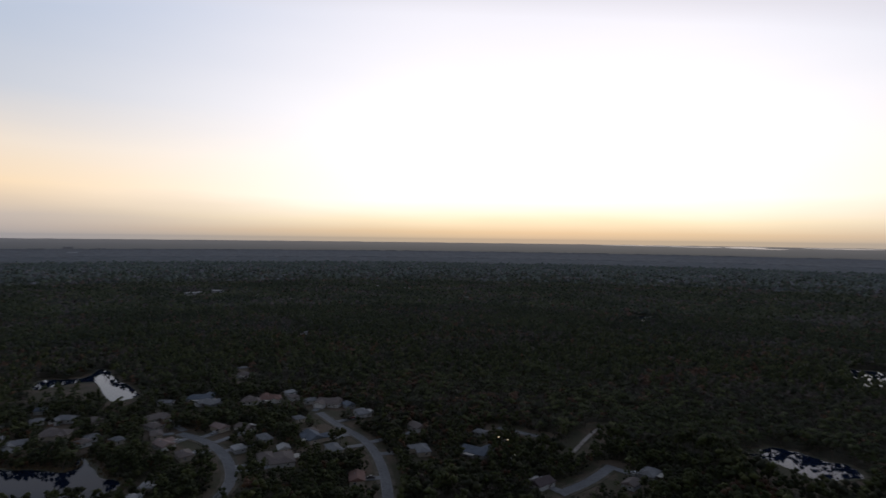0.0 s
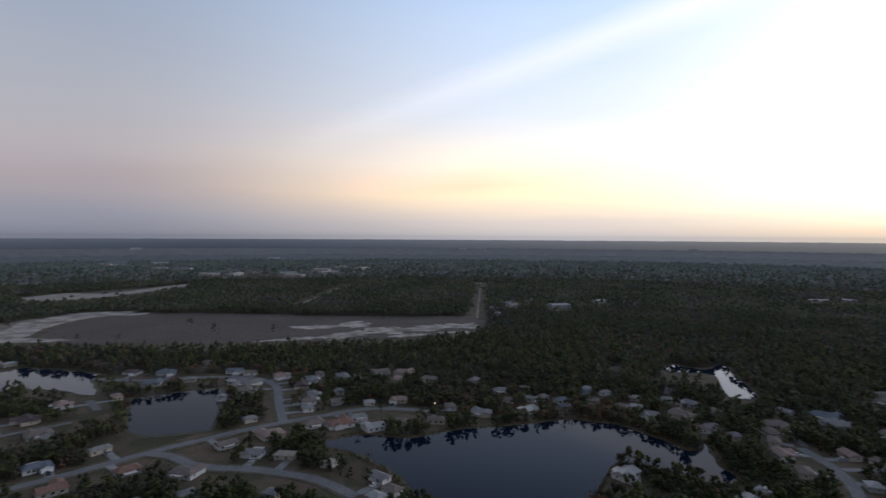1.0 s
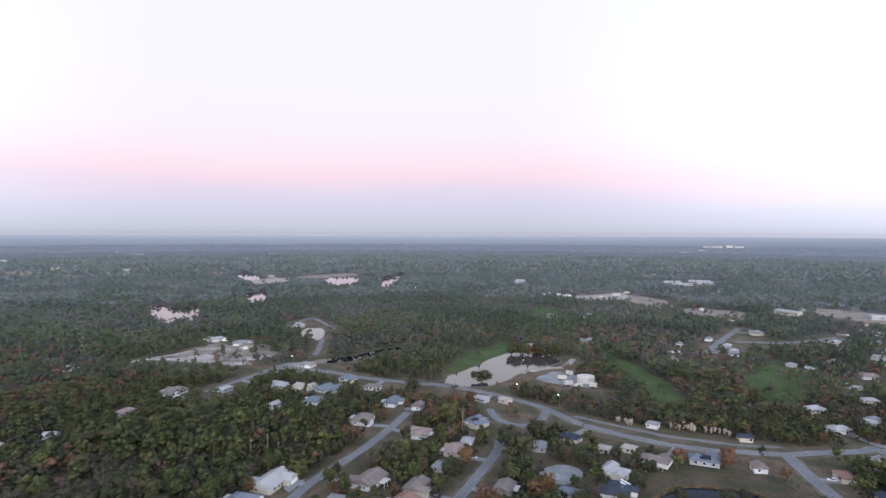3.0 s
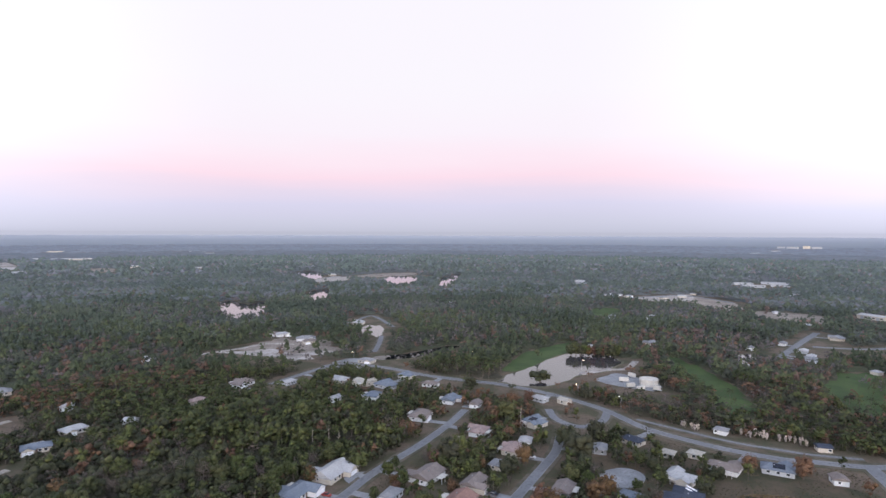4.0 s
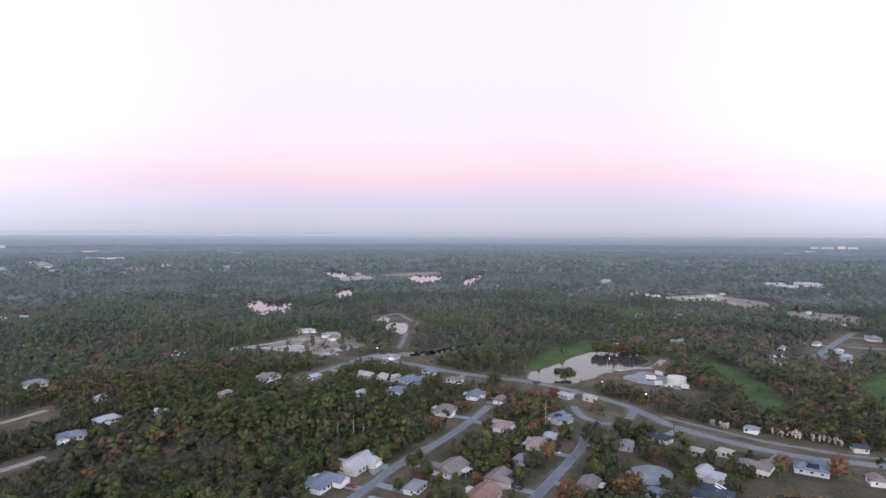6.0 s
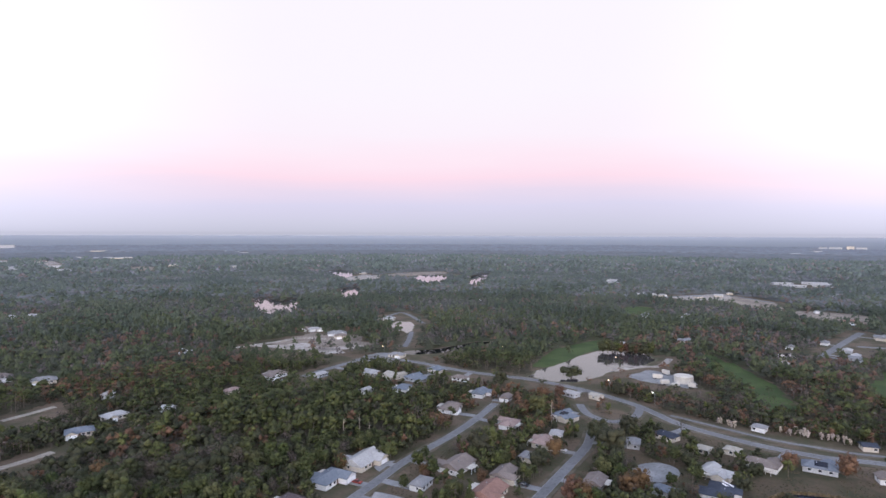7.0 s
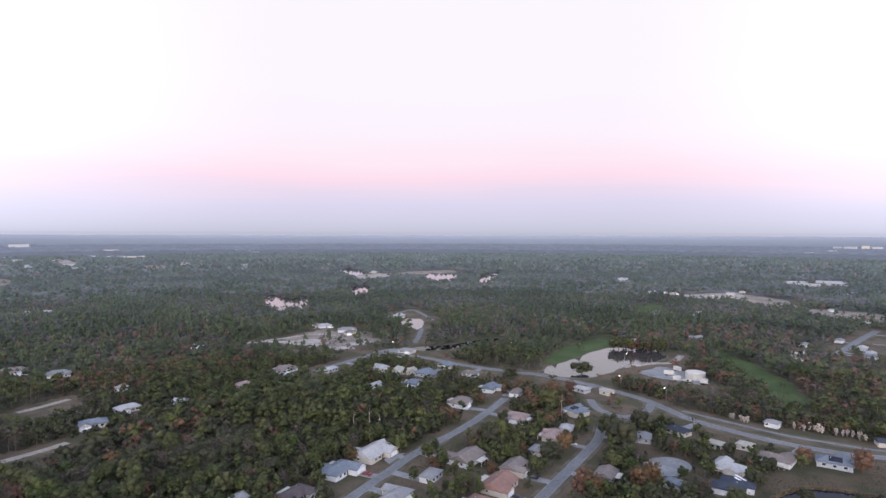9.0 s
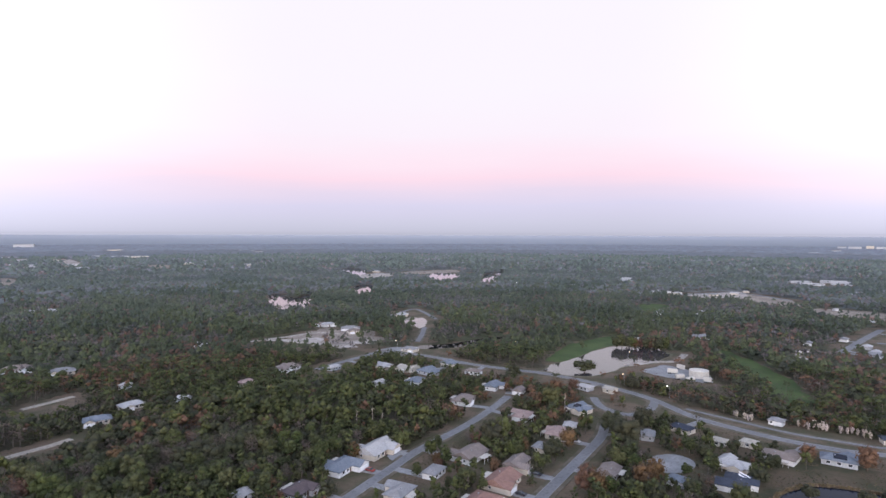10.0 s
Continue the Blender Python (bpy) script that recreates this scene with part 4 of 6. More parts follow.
house(-194.9, -295.2, 131, 6.5, "pale", 9.3)
house(-111.1, -366.8, 306, 9.8, "white", 14.6)
house(-50.7, -371.8, 242, 13.2, "blue", 17.8)
house(-66.0, -359.5, 62, 9.6, "tan", 8.0)
house(-9.6, -412.2, 317, 16.0, "blue", 40.7)
house(7.0, -421.6, 317, 13.4, "cream", 0)
house(24.3, -429.5, 53, 11.3, "white", 38.4)
house(25.4, -381.8, 56, 8.7, "white", 0)
house(0.6, -386.8, 242, 12.3, "blue", 0)
house(-25.6, -437.2, 317, 11.6, "blue", 11.5)
house(-41.9, -411.1, 327, 10.9, "tan", 22.9)
house(96.1, -428.3, 236, 16.4, "tan", 18.4)
house(62.1, -427.9, 56, 9.8, "white", 8.0)
house(115.1, -386.5, 236, 10.1, "pink", 0)
house(166.7, -337.4, 231, 12.2, "white", 0)
house(141.2, -349.0, 172, 6.7, "white", 0)
house(171.6, -311.1, 209, 12.9, "blue", 0)
house(192.3, -380.7, 267, 7.2, "white", 0)
house(467.4, -743.8, 272, 14.0, "white", 0)
house(487.3, -733.9, 239, 15.0, "white", 0)
house(293.0, -428.1, 214, 18.3, "tan", 0)
house(255.8, -419.9, 211, 15.8, "pale", 0)
house(66.7, -220.8, 240, 6.5, "white", 35.9)
house(194.6, -519.1, 201, 10.8, "white", 0)
house(-278.5, -540.9, 213, 12.7, "pale", 0)
house(-369.2, -710.9, 123, 10.2, "white", 0)
house(5.4, -492.4, 151, 12.8, "pale", 9.1)
house(69.8, -601.4, 187, 19, "pale", 0)
house(97.7, -628.6, 214, 14.3, "white", 0)
house(17.4, -701.0, 63, 14.8, "white", 19.3)
house(-410.6, -966.0, 200, 7.9, "white", 0)
house(-437.5, -965.5, 200, 8.9, "white", 30.2)
house(-444.7, -946.5, 200, 11.6, "white", 9.9)
house(-472.8, -1250.1, 129, 22.8, "white", 0)
house(-538.1, -643.5, 110, 19, "terra", 0)
house(-563.1, -733.1, 167, 6.7, "white", 0)
house(-125.6, -359.6, 306, 7.2, "cream", 7.1)
house(-211.4, -528.1, 158, 8.5, "white", 0)
house(-362.6, -506.4, 221, 7.4, "pale", 26.1)
house(-404.0, -487.7, 41, 10.7, "white", 8.4)
house(-393.1, -465.0, 41, 10.2, "white", 18.4)
house(-410.7, -523.8, 221, 9.5, "pale", 7.9)
house(-295.0, -264.5, 180, 10.9, "white", 24.3)
house(-388.2, -337.7, 101, 9.6, "white", 0)
house(-366.1, -306.1, 155, 9.5, "white", 0)
house(-331.2, -274.3, 180, 6.5, "pale", 0)
house(-403.8, -389.0, 134, 8.2, "white", 0)
house(-400.4, -405.4, 105, 6.5, "white", 0)
house(-315.3, -218.9, 84, 7.9, "pink", 23.7)
house(-301.0, -206.1, 95, 6.5, "white", 10.1)
house(-323.2, -196.6, 87, 11.0, "pale", 28.1)
house(-300.2, -176.9, 95, 6.8, "pale", 7.0)
house(-325.4, -180.8, 87, 8.2, "pink", 16.3)
house(-331.3, -167.0, 87, 10.3, "blue", 17.4)
house(-430.6, -229.3, 76, 6.5, "white", 29.1)
house(-400.2, -256.9, 256, 12.8, "pale", 16.0)
house(-418.6, -285.1, 76, 12.4, "tan", 0)
house(-378.2, -219.7, 256, 10.3, "pale", 15.5)
house(-406.7, -188.6, 76, 11.0, "blue", 15.8)
house(-371.3, -184.9, 256, 8.9, "pale", 13.7)
house(-543.3, -430.4, 98, 17.5, "pale", 0)
house(-601.6, -409.4, 149, 17.8, "tan", 0)
house(-510.1, -378.0, 152, 8.8, "pale", 0)
house(-718.9, -449.6, 92, 7.9, "white", 0)
house(-481.3, -335.6, 95, 16.0, "pale", 0)
house(-558.5, -331.3, 91, 11.1, "pale", 0)
house(-481.9, -252.5, 118, 9.7, "pink", 0)
house(-474.5, -233.0, 86, 6.5, "white", 0)
house(-420.1, -209.5, 76, 10.0, "pink", 23.7)
house(-240.4, -212.0, 67, 9.2, "terra", 11.3)
house(-237.2, -188.9, 71, 8.6, "navy", 16.1)
house(-242.2, -163.3, 113, 10.4, "pale", 16.2)
house(-241.4, -146.2, 106, 6.5, "white", 9.6)
house(-254.8, -143.4, 106, 6.5, "tan", 21.7)
house(-279.4, -221.5, 264, 7.5, "tan", 7.2)
house(-621.5, -293.2, 175, 17.0, "white", 0)
house(-209.1, -229.4, 247, 6.5, "tan", 18.4)
house(-383.3, -452.0, 41, 11.5, "pale", 21.9)
house(-487.7, -543.1, 40, 15.1, "pale", 20.3)
house(-232.2, -265.2, 158, 6.5, "navy", 6.8)
house(-80.9, -292.4, 246, 6.8, "white", 14.2)
house(-255.3, -91.8, 106, 9.1, "white", 7.8)
house(-259.2, -72.2, 103, 6.5, "blue", 6.8)
house(-267.5, -55.8, 103, 10.3, "pale", 11.1)
house(-270.2, -34.7, 110, 8.5, "tan", 8.2)
house(-275.1, -18.2, 110, 8.0, "pale", 7.4)
house(-313.6, 36.9, 57, 10.8, "pale", 14.6)
house(-303.8, 52.2, 57, 10.2, "cream", 15.0)
house(-251.2, -120.1, 106, 9.8, "tan", 11.8)
house(-256.3, -107.0, 106, 11.9, "pale", 13.0)
house(-322.0, -116.0, 106, 9.4, "cream", 14.8)
house(-330.3, -100.6, 106, 10.0, "cream", 18.5)
house(-335.1, -85.5, 109, 10.5, "tan", 18.1)
house(-408.0, -115.6, 110, 9.7, "white", 9.5)
house(-404.8, -132.4, 110, 13.0, "tan", 12.2)
house(-527.1, -7.2, 79, 14.4, "blue", 14.3)
house(-495.0, 10.0, 259, 9.3, "pale", 7.8)
house(-473.2, 40.0, 243, 9.2, "white", 15.7)
house(-373.0, 42.0, 102, 7.7, "pale", 12.5)
house(-412.2, 90.2, 354, 10.8, "pale", 21.3)
house(-454.0, 124.9, 354, 12.8, "pale", 0)
house(-430.6, 29.4, 174, 7.8, "pale", 35.1)
house(-383.9, -249.0, 256, 12.3, "pale", 17.8)
house(-471.0, 109.0, 354, 9.2, "tan", 39.3)
house(-424.1, -241.4, 76, 11.0, "pale", 21.3)
house(-431.9, -280.1, 76, 10.7, "white", 0)
house(-454.7, -165.2, 198, 9.6, "tan", 0)
house(-622.0, -198.4, 133, 11.9, "tan", 0)
house(-614.5, -149.9, 129, 10.5, "tan", 0)
house(-555.3, 27.1, 79, 9.3, "tan", 0)
house(-622.6, -247.8, 137, 9.2, "white", 0)
house(-386.8, 101.2, 94, 8.5, "tan", 18.4)
house(-326.4, 108.6, 274, 12.0, "white", 37.4)
house(-322.5, 148.3, 240, 10.8, "tan", 25.0)
house(-324.0, 181.7, 240, 13.0, "pale", 40.1)
house(-316.4, 213.4, 116, 11.5, "white", 0)
house(-312.5, 240.7, 22, 6.5, "blue", 0)
house(-336.7, 277.4, 51, 7.1, "blue", 0)
house(-296.2, 276.9, 17, 8.8, "tan", 0)
house(-274.5, 279.8, 44, 11.2, "pale", 0)
house(-310.1, 336.8, 13, 7.1, "blue", 0)
house(-282.2, 324.4, 11, 12.0, "pale", 0)
house(-328.1, 288.9, 74, 8.3, "pale", 0)
house(-210.5, 199.4, 107, 12.6, "white", 0)
house(-256.8, 88.4, 26, 9.5, "pale", 16.2)
house(-241.6, 89.1, 26, 7.9, "tan", 13.7)
house(-283.8, 70.4, 45, 6.5, "cream", 13.7)
house(-260.7, 39.0, 225, 6.6, "pale", 19.4)
house(-275.5, 4.0, 110, 7.7, "pale", 20.8)
house(-341.1, 213.3, 60, 9.1, "tan", 0)
house(-337.2, 239.5, 115, 8.1, "tan", 0)
house(-418.3, 186.1, 36, 12.5, "tan", 0)
house(-429.4, 161.0, 129, 11.8, "pink", 0)
house(-212.7, 372.9, 334, 15.0, "pale", 0)
house(-219.4, 320.8, 154, 10.2, "tan", 18.4)
house(-241.2, 289.6, 154, 7.8, "tan", 0)
house(-224.5, 295.4, 154, 6.5, "pale", 30.2)
house(-238.1, 80.2, 26, 7.7, "white", 7.3)
house(-411.7, 109.7, 354, 7.7, "pale", 40.8)
house(-400.1, 217.9, 121, 10.4, "pale", 0)
house(-126.5, 299.1, 303, 6.5, "white", 27.4)
house(-99.4, 303.5, 123, 11.0, "pale", 18.1)
house(-100.8, 369.5, 313, 12.1, "pale", 20.3)
house(-50.4, 309.8, 293, 12.0, "pale", 23.1)
house(-59.8, 347.0, 315, 10.7, "tan", 34.3)
house(-20.6, 311.2, 154, 14.7, "blue", 0)
house(13.9, 276.2, 47, 10.8, "brown", 8.4)
house(68.7, 296.2, 236, 10.9, "pale", 17.4)
house(57.1, 282.2, 236, 8.3, "tan", 15.5)
house(-75.6, 267.7, 107, 10.5, "terra", 11.4)
house(-130.6, 285.1, 303, 10.5, "tan", 16.4)
house(-169.1, 243.2, 102, 6.5, "white", 32.4)
house(-20.1, 343.1, 154, 6.5, "pale", 16.0)
house(-239.2, 474.9, 52, 7.6, "pale", 0)
house(-470.9, 663.3, 60, 8.7, "pale", 0)
house(-176.4, 745.3, 343, 6.5, "white", 0)
house(-135.0, 1106.6, 337, 11.1, "white", 0)
house(-99.7, 1149.3, 5, 10.4, "white", 0)
house(-121.7, 328.2, 135, 7.8, "tan", 18.6)
house(-160.3, 396.7, 133, 8.2, "tan", 38.0)
house(-260.9, 324.3, 154, 8.1, "tan", 0)
house(-806.6, -1156.1, 170, 40.5, "white", 0)
house(-879.7, -1155.0, 143, 47.7, "white", 0)
house(-2013.5, -2784.2, 204, 60, "white", 0)
house(-2336.6, -3051.3, 168, 44, "tan", 0)
house(514.5, -1764.3, 221, 24.3, "white", 0)
house(497.8, -1896.4, 165, 18.7, "white", 0)
house(-786.6, -1230.4, 207, 17.7, "white", 0)
house(-535.0, -1160.0, 125, 14.2, "pale", 0)
house(-539.3, -935.4, 321, 13.4, "white", 15.6)
house(-495.8, -918.4, 20, 13.2, "pale", 26.1)
house(-744.0, -602.9, 154, 39.0, "white", 0)
house(-653.7, -669.5, 106, 32.5, "white", 0)
house(-791.2, -1098.4, 144, 45.6, "white", 0)
house(-857.9, -1104.3, 142, 35.9, "white", 0)
house(-751.6, -933.0, 166, 21.2, "pale", 0)
house(-348.3, -693.5, 123, 10.6, "white", 0)
house(-2063.3, -1523.5, 151, 60, "white", 0)
house(-2864.6, -1830.1, 123, 60, "white", 0)
house(-2991.4, -1712.2, 90, 60, "white", 0)
house(-458.5, -1213.7, 184, 25.7, "white", 0)
house(-1745.3, 81.3, 57, 41.7, "white", 0)
house(-1732.8, 155.8, 145, 56.4, "white", 0)
house(-1816.3, 233.7, 83, 55.0, "terra", 0)
house(-1759.9, 311.6, 80, 52.3, "white", 0)
house(-1863.9, 438.7, 47, 54.1, "white", 0)
house(-1983.3, 538.0, 75, 43.4, "white", 0)
house(-2102.7, 25.4, 59, 58.7, "pale", 0)
house(-2496.0, -58.0, 61, 60, "white", 0)
house(-2738.4, 416.0, 81, 60, "white", 0)
house(-937.8, -269.0, 76, 25.3, "white", 0)
house(-1651.8, 310.7, 49, 55.2, "white", 0)
house(-1741.7, 431.3, 101, 59.7, "white", 0)
house(-1880.2, 579.4, 133, 60, "white", 0)
house(-1730.7, 101.2, 87, 28.9, "white", 0)
house(-768.0, 577.7, 78, 32.0, "white", 0)
house(-794.6, 684.3, 109, 26.3, "white", 0)
house(-767.4, 727.2, 17, 20.1, "white", 0)
house(-644.5, 1070.3, 56, 35.3, "white", 0)
house(-623.9, 1120.1, 359, 25.0, "white", 0)
house(-799.0, 503.5, 118, 24.4, "pale", 0)
house(-730.4, 435.6, 84, 13.5, "white", 0)
house(-2693.0, 437.1, 51, 47.1, "white", 0)
house(-2581.0, 3022.6, 40, 60, "white", 0)
house(-2745.1, 2449.1, 18, 60, "pale", 0)
house(-2381.8, -187.4, 94, 41.4, "white", 0)
house(-2142.0, -52.2, 151, 45.8, "pale", 0)
house(-519.4, 1076.9, 51, 13.6, "white", 0)
house(-325.3, 1324.1, 344, 16.2, "white", 0)
house(-245.9, 1283.0, 341, 15.6, "white", 0)
house(-199.9, 1326.7, 339, 16.1, "white", 0)
house(-3168.0, 3662.5, 41, 60, "white", 0)
house(-3005.2, 3790.2, 98, 60, "white", 0)
house(203.5, 895.8, 12, 8.6, "white", 0)
house(-254.3, 663.6, 81, 10.5, "pale", 0)
house(-661.5, 1051.9, 57, 11.3, "white", 0)
house(-272.0, -190.6, 275, 11.0, "brown", 15.0)
house(-278.2, -149.6, 281, 11.4, "blue", 14.6)
house(-289.7, -108.0, 286, 12.4, "brown", 13.5)
house(-300.0, -75.3, 289, 11.9, "brown", 13.4)
house(-305.5, -51.4, 289, 11.7, "terra", 16.0)
house(-338.2, -62.8, 109, 12.2, "blue", 13.6)
house(-315.9, -21.8, 293, 10.8, "terra", 17.2)
house(-352.5, -37.4, 113, 10.5, "pale", 17.6)
house(-333.1, 25.3, 288, 11.0, "tan", 16.9)
house(-339.0, 50.3, 282, 13.3, "pink", 17.5)
house(-347.3, 76.9, 277, 12.5, "tan", 13.8)
house(-348.1, 104.7, 274, 11.0, "pale", 15.5)
house(-374.3, 142.8, 60, 11.3, "pink", 15.8)
house(-213.3, -126.9, 286, 12.7, "blue", 17.2)
house(-224.3, -96.5, 286, 11.8, "brown", 15.1)
house(-231.1, -69.2, 283, 10.6, "tan", 15.7)
house(-239.1, -44.7, 283, 12.4, "blue", 13.6)
house(-243.7, -19.9, 290, 12.9, "terra", 16.2)
house(-301.5, 4.0, 229, 12.6, "tan", 9.3)
house(-381.4, 80.0, 355, 10.2, "pale", 14.1)
house(-440.3, 88.4, 354, 11.9, "brown", 16.8)
house(-444.2, 48.5, 174, 12.6, "tan", 17.4)
house(-477.9, 79.3, 24, 13.0, "pink", 14.9)
house(-510.1, 45.5, 63, 12.3, "blue", 13.9)
house(-494.3, -17.0, 259, 12.4, "blue", 13.8)
house(-540.8, -32.9, 60, 12.7, "brown", 17.1)
house(-367.7, -151.8, 277, 11.6, "brown", 16.5)
house(-401.8, -155.9, 97, 12.0, "blue", 13.9)
house(-376.9, -109.7, 290, 10.9, "blue", 17.9)
house(-393.4, -71.8, 289, 13.0, "tan", 15.1)
house(-426.6, -83.5, 18, 12.7, "brown", 14.5)
house(-455.5, -70.7, 193, 11.6, "pink", 15.4)
house(-463.0, -38.2, 13, 9.6, "pink", 13.4)
house(-194.5, 293.4, 154, 11.1, "pink", 15.9)
house(-178.8, 326.0, 334, 10.4, "pink", 15.3)
house(-175.0, 281.8, 138, 10.4, "tan", 14.6)
house(-330.1, -139.1, 87, 10.1, "blue", 17.7)
house(-613.1, -370.0, 121, 13.2, "white", 0)
house(-739.2, -399.2, 118, 11.9, "brown", 0)
house(-683.8, -243.4, 110, 12.3, "brown", 0)
house(-681.2, -298.0, 114, 11.7, "white", 0)
house(-530.9, -483.2, 10, 10.9, "white", 16.2)
house(-668.9, -491.2, 151, 12.5, "white", 0)
house(-505.0, -452.1, 10, 12.6, "pale", 0)
house(-429.1, -359.3, 155, 13.5, "pink", 0)
house(-313.0, -299.3, 180, 11.1, "white", 0)
house(-563.3, -376.5, 124, 11.3, "pale", 0)
house(-758.8, -344.9, 174, 12.5, "cream", 0)
house(-563.6, -296.3, 143, 11.1, "brown", 0)
house(-703.7, -334.0, 85, 11.1, "pink", 0)
house(-649.9, -167.4, 104, 11.5, "white", 0)
house(-627.9, -530.2, 130, 13.4, "blue", 0)
house(-807.6, -332.7, 82, 11.3, "blue", 0)
house(-671.9, -569.7, 190, 11.7, "tan", 0)
house(-447.6, -334.5, 152, 13.8, "pale", 0)
house(-657.2, -273.4, 173, 12.9, "white", 0)
house(-479.9, -387.8, 154, 13.1, "white", 0)
house(-639.7, -411.5, 148, 10.5, "pale", 0)
house(-440.2, -129.1, 198, 13.4, "pink", 25.0)
house(-586.0, -523.8, 190, 12.1, "brown", 27.1)
house(-449.6, -407.3, 192, 13.6, "pale", 0)
house(-699.6, -367.4, 178, 12.1, "pink", 0)
house(-406.5, -314.6, 188, 10.0, "white", 0)
house(-710.9, -189.6, 105, 13.5, "tan", 0)
house(-772.4, -314.2, 137, 11.9, "pale", 0)
house(-681.8, -433.1, 182, 11.7, "cream", 0)
house(-751.8, -454.9, 181, 10.7, "tan", 0)
house(-567.6, -469.0, 10, 10.1, "pale", 36.4)
house(-469.3, -362.4, 153, 13.4, "pale", 0)
house(-501.7, -411.6, 189, 13.0, "cream", 0)
house(-738.6, -482.5, 148, 11.2, "blue", 0)
house(-578.0, -201.9, 169, 12.9, "pale", 0)
house(-689.0, -536.6, 153, 11.4, "pale", 0)
house(1578.8, -3057.0, 32, 75.4, "pale", 0)
house(1180.8, -2319.9, 37, 62.3, "white", 0)
house(1115.3, -2321.0, 38, 77.0, "white", 0)
house(1111.9, -1689.6, 52, 26.2, "white", 0)
house(927.8, -1612.4, 40, 27.8, "white", 0)
house(881.8, -1637.1, 46, 16.7, "white", 0)
house(1247.1, -2268.7, 8, 31.0, "pale", 0)
house(951.4, -3080.8, 15, 25.7, "white", 0)
house(872.7, -2994.6, 35, 68.4, "pale", 0)
house(779.2, -2834.0, 21, 41.0, "tan", 0)
house(737.9, -1869.6, 39, 30.0, "white", 0)
house(1059.7, -1499.6, 18, 18.3, "white", 0)
house(2455.5, -3671.9, 22, 105.6, "pale", 0)
house(1246.0, -1804.1, 36, 21.8, "pale", 0)
house(1515.5, -2171.5, 38, 31.7, "tan", 0)
house(1375.3, -2046.9, 12, 34.4, "tan", 0)
house(1251.4, -2048.1, 18, 38.3, "pink", 0)
house(1046.0, -1774.3, 20, 36.9, "tan", 0)
house(357.0, -1775.3, 29, 14.4, "white", 0)
house(238.2, -1452.7, 21, 7.5, "white", 0)
house(-130.6, -1839.6, 340, 12.9, "white", 0)
house(-309.6, -1090.5, 357, 10.2, "white", 0)
house(-234.4, -1015.3, 331, 9.3, "pale", 0)
house(-123.1, -900.6, 357, 7.5, "white", 0)
house(105.1, -1493.6, 347, 17.9, "white", 0)
house(-242.7, -1634.4, 329, 8.2, "white", 0)
house(-430.6, -981.7, 352, 8.5, "white", 0)
house(-369.6, -685.0, 318, 7.5, "white", 0)
house(-314.5, -711.2, 323, 15.5, "pale", 0)
house(-579.2, -969.2, 350, 9.0, "white", 0)
house(-2313.8, -3204.4, 340, 47.3, "white", 0)
house(-2357.4, -3108.9, 313, 42.0, "pale", 0)
house(-2784.2, -3586.5, 323, 48.0, "cream", 0)
house(-2793.9, -3488.5, 308, 66.0, "white", 0)
house(-2896.2, -3490.1, 328, 40.0, "cream", 0)
house(-2944.1, -3458.2, 336, 58.0, "white", 0)
house(-2104.1, -1780.3, 301, 68.7, "pale", 0)
house(-2136.8, -1712.2, 302, 43.7, "pale", 0)
house(-2236.7, -1675.0, 292, 61.3, "white", 0)
house(-2079.3, -1483.6, 289, 20.4, "pale", 0)
house(-3045.7, -2003.3, 284, 110.0, "pale", 0)
house(-3126.0, -1814.0, 291, 110.0, "white", 0)
house(-3183.4, -1718.1, 302, 50.5, "pale", 0)
house(-2119.3, -1337.5, 280, 30.0, "white", 0)
house(-2059.2, -1243.5, 308, 43.1, "pale", 0)
house(-2276.5, -1234.1, 291, 15.5, "white", 0)
house(-2277.8, -1193.8, 289, 15.4, "tan", 0)
house(-2334.6, -1171.0, 310, 20.8, "white", 0)
house(-2262.8, -1087.8, 294, 15.0, "white", 0)
house(-1341.2, -873.2, 294, 15.9, "white", 0)
house(-1417.6, -633.4, 293, 24.8, "pale", 0)
house(-1256.5, -549.7, 302, 13.7, "white", 0)
house(-1577.3, -767.8, 276, 10.5, "white", 0)
house(-865.1, -823.9, 334, 11.9, "white", 0)
house(-895.4, -730.0, 288, 11.5, "tan", 0)
house(-700.1, -689.9, 325, 7.8, "white", 0)
house(-671.3, -534.3, 323, 10.3, "pale", 0)
house(-745.0, -463.7, 280, 12.2, "white", 0)
house(-893.8, -456.6, 309, 18.0, "pale", 0)
house(-4384.8, -243.1, 276, 74.4, "white", 0)
house(-2442.2, -232.1, 253, 34.2, "pale", 0)
house(-2143.8, -48.3, 251, 51.3, "pale", 0)
house(-1864.4, -149.4, 260, 18.6, "white", 0)
house(-1580.3, -289.0, 300, 20.8, "tan", 0)
house(-1621.2, -352.3, 268, 16.5, "pale", 0)
house(-2731.6, 444.0, 272, 60.7, "white", 0)
house(-4030.1, 2074.0, 262, 72.3, "pale", 0)
house(-3837.0, 2125.0, 234, 78.7, "white", 0)
house(-2541.1, 1521.5, 240, 41.3, "pale", 0)
house(-2612.2, 1713.1, 248, 62.3, "tan", 0)
house(-2302.1, 1553.2, 218, 77.5, "tan", 0)
house(-2269.8, 1702.0, 244, 73.5, "tan", 0)
house(-1516.9, 1117.7, 246, 11.3, "white", 0)
house(-837.6, 524.8, 253, 17.7, "pale", 0)
house(-785.7, 463.0, 219, 14.5, "pale", 0)
house(-863.2, 581.2, 255, 18.7, "pale", 0)
house(-819.8, 548.8, 218, 13.8, "tan", 0)
house(-780.9, 571.8, 226, 19.3, "pale", 0)
house(-686.9, 516.9, 237, 12.0, "white", 0)
house(-498.7, 56.9, 69, 10.0, "tan", 8.8)
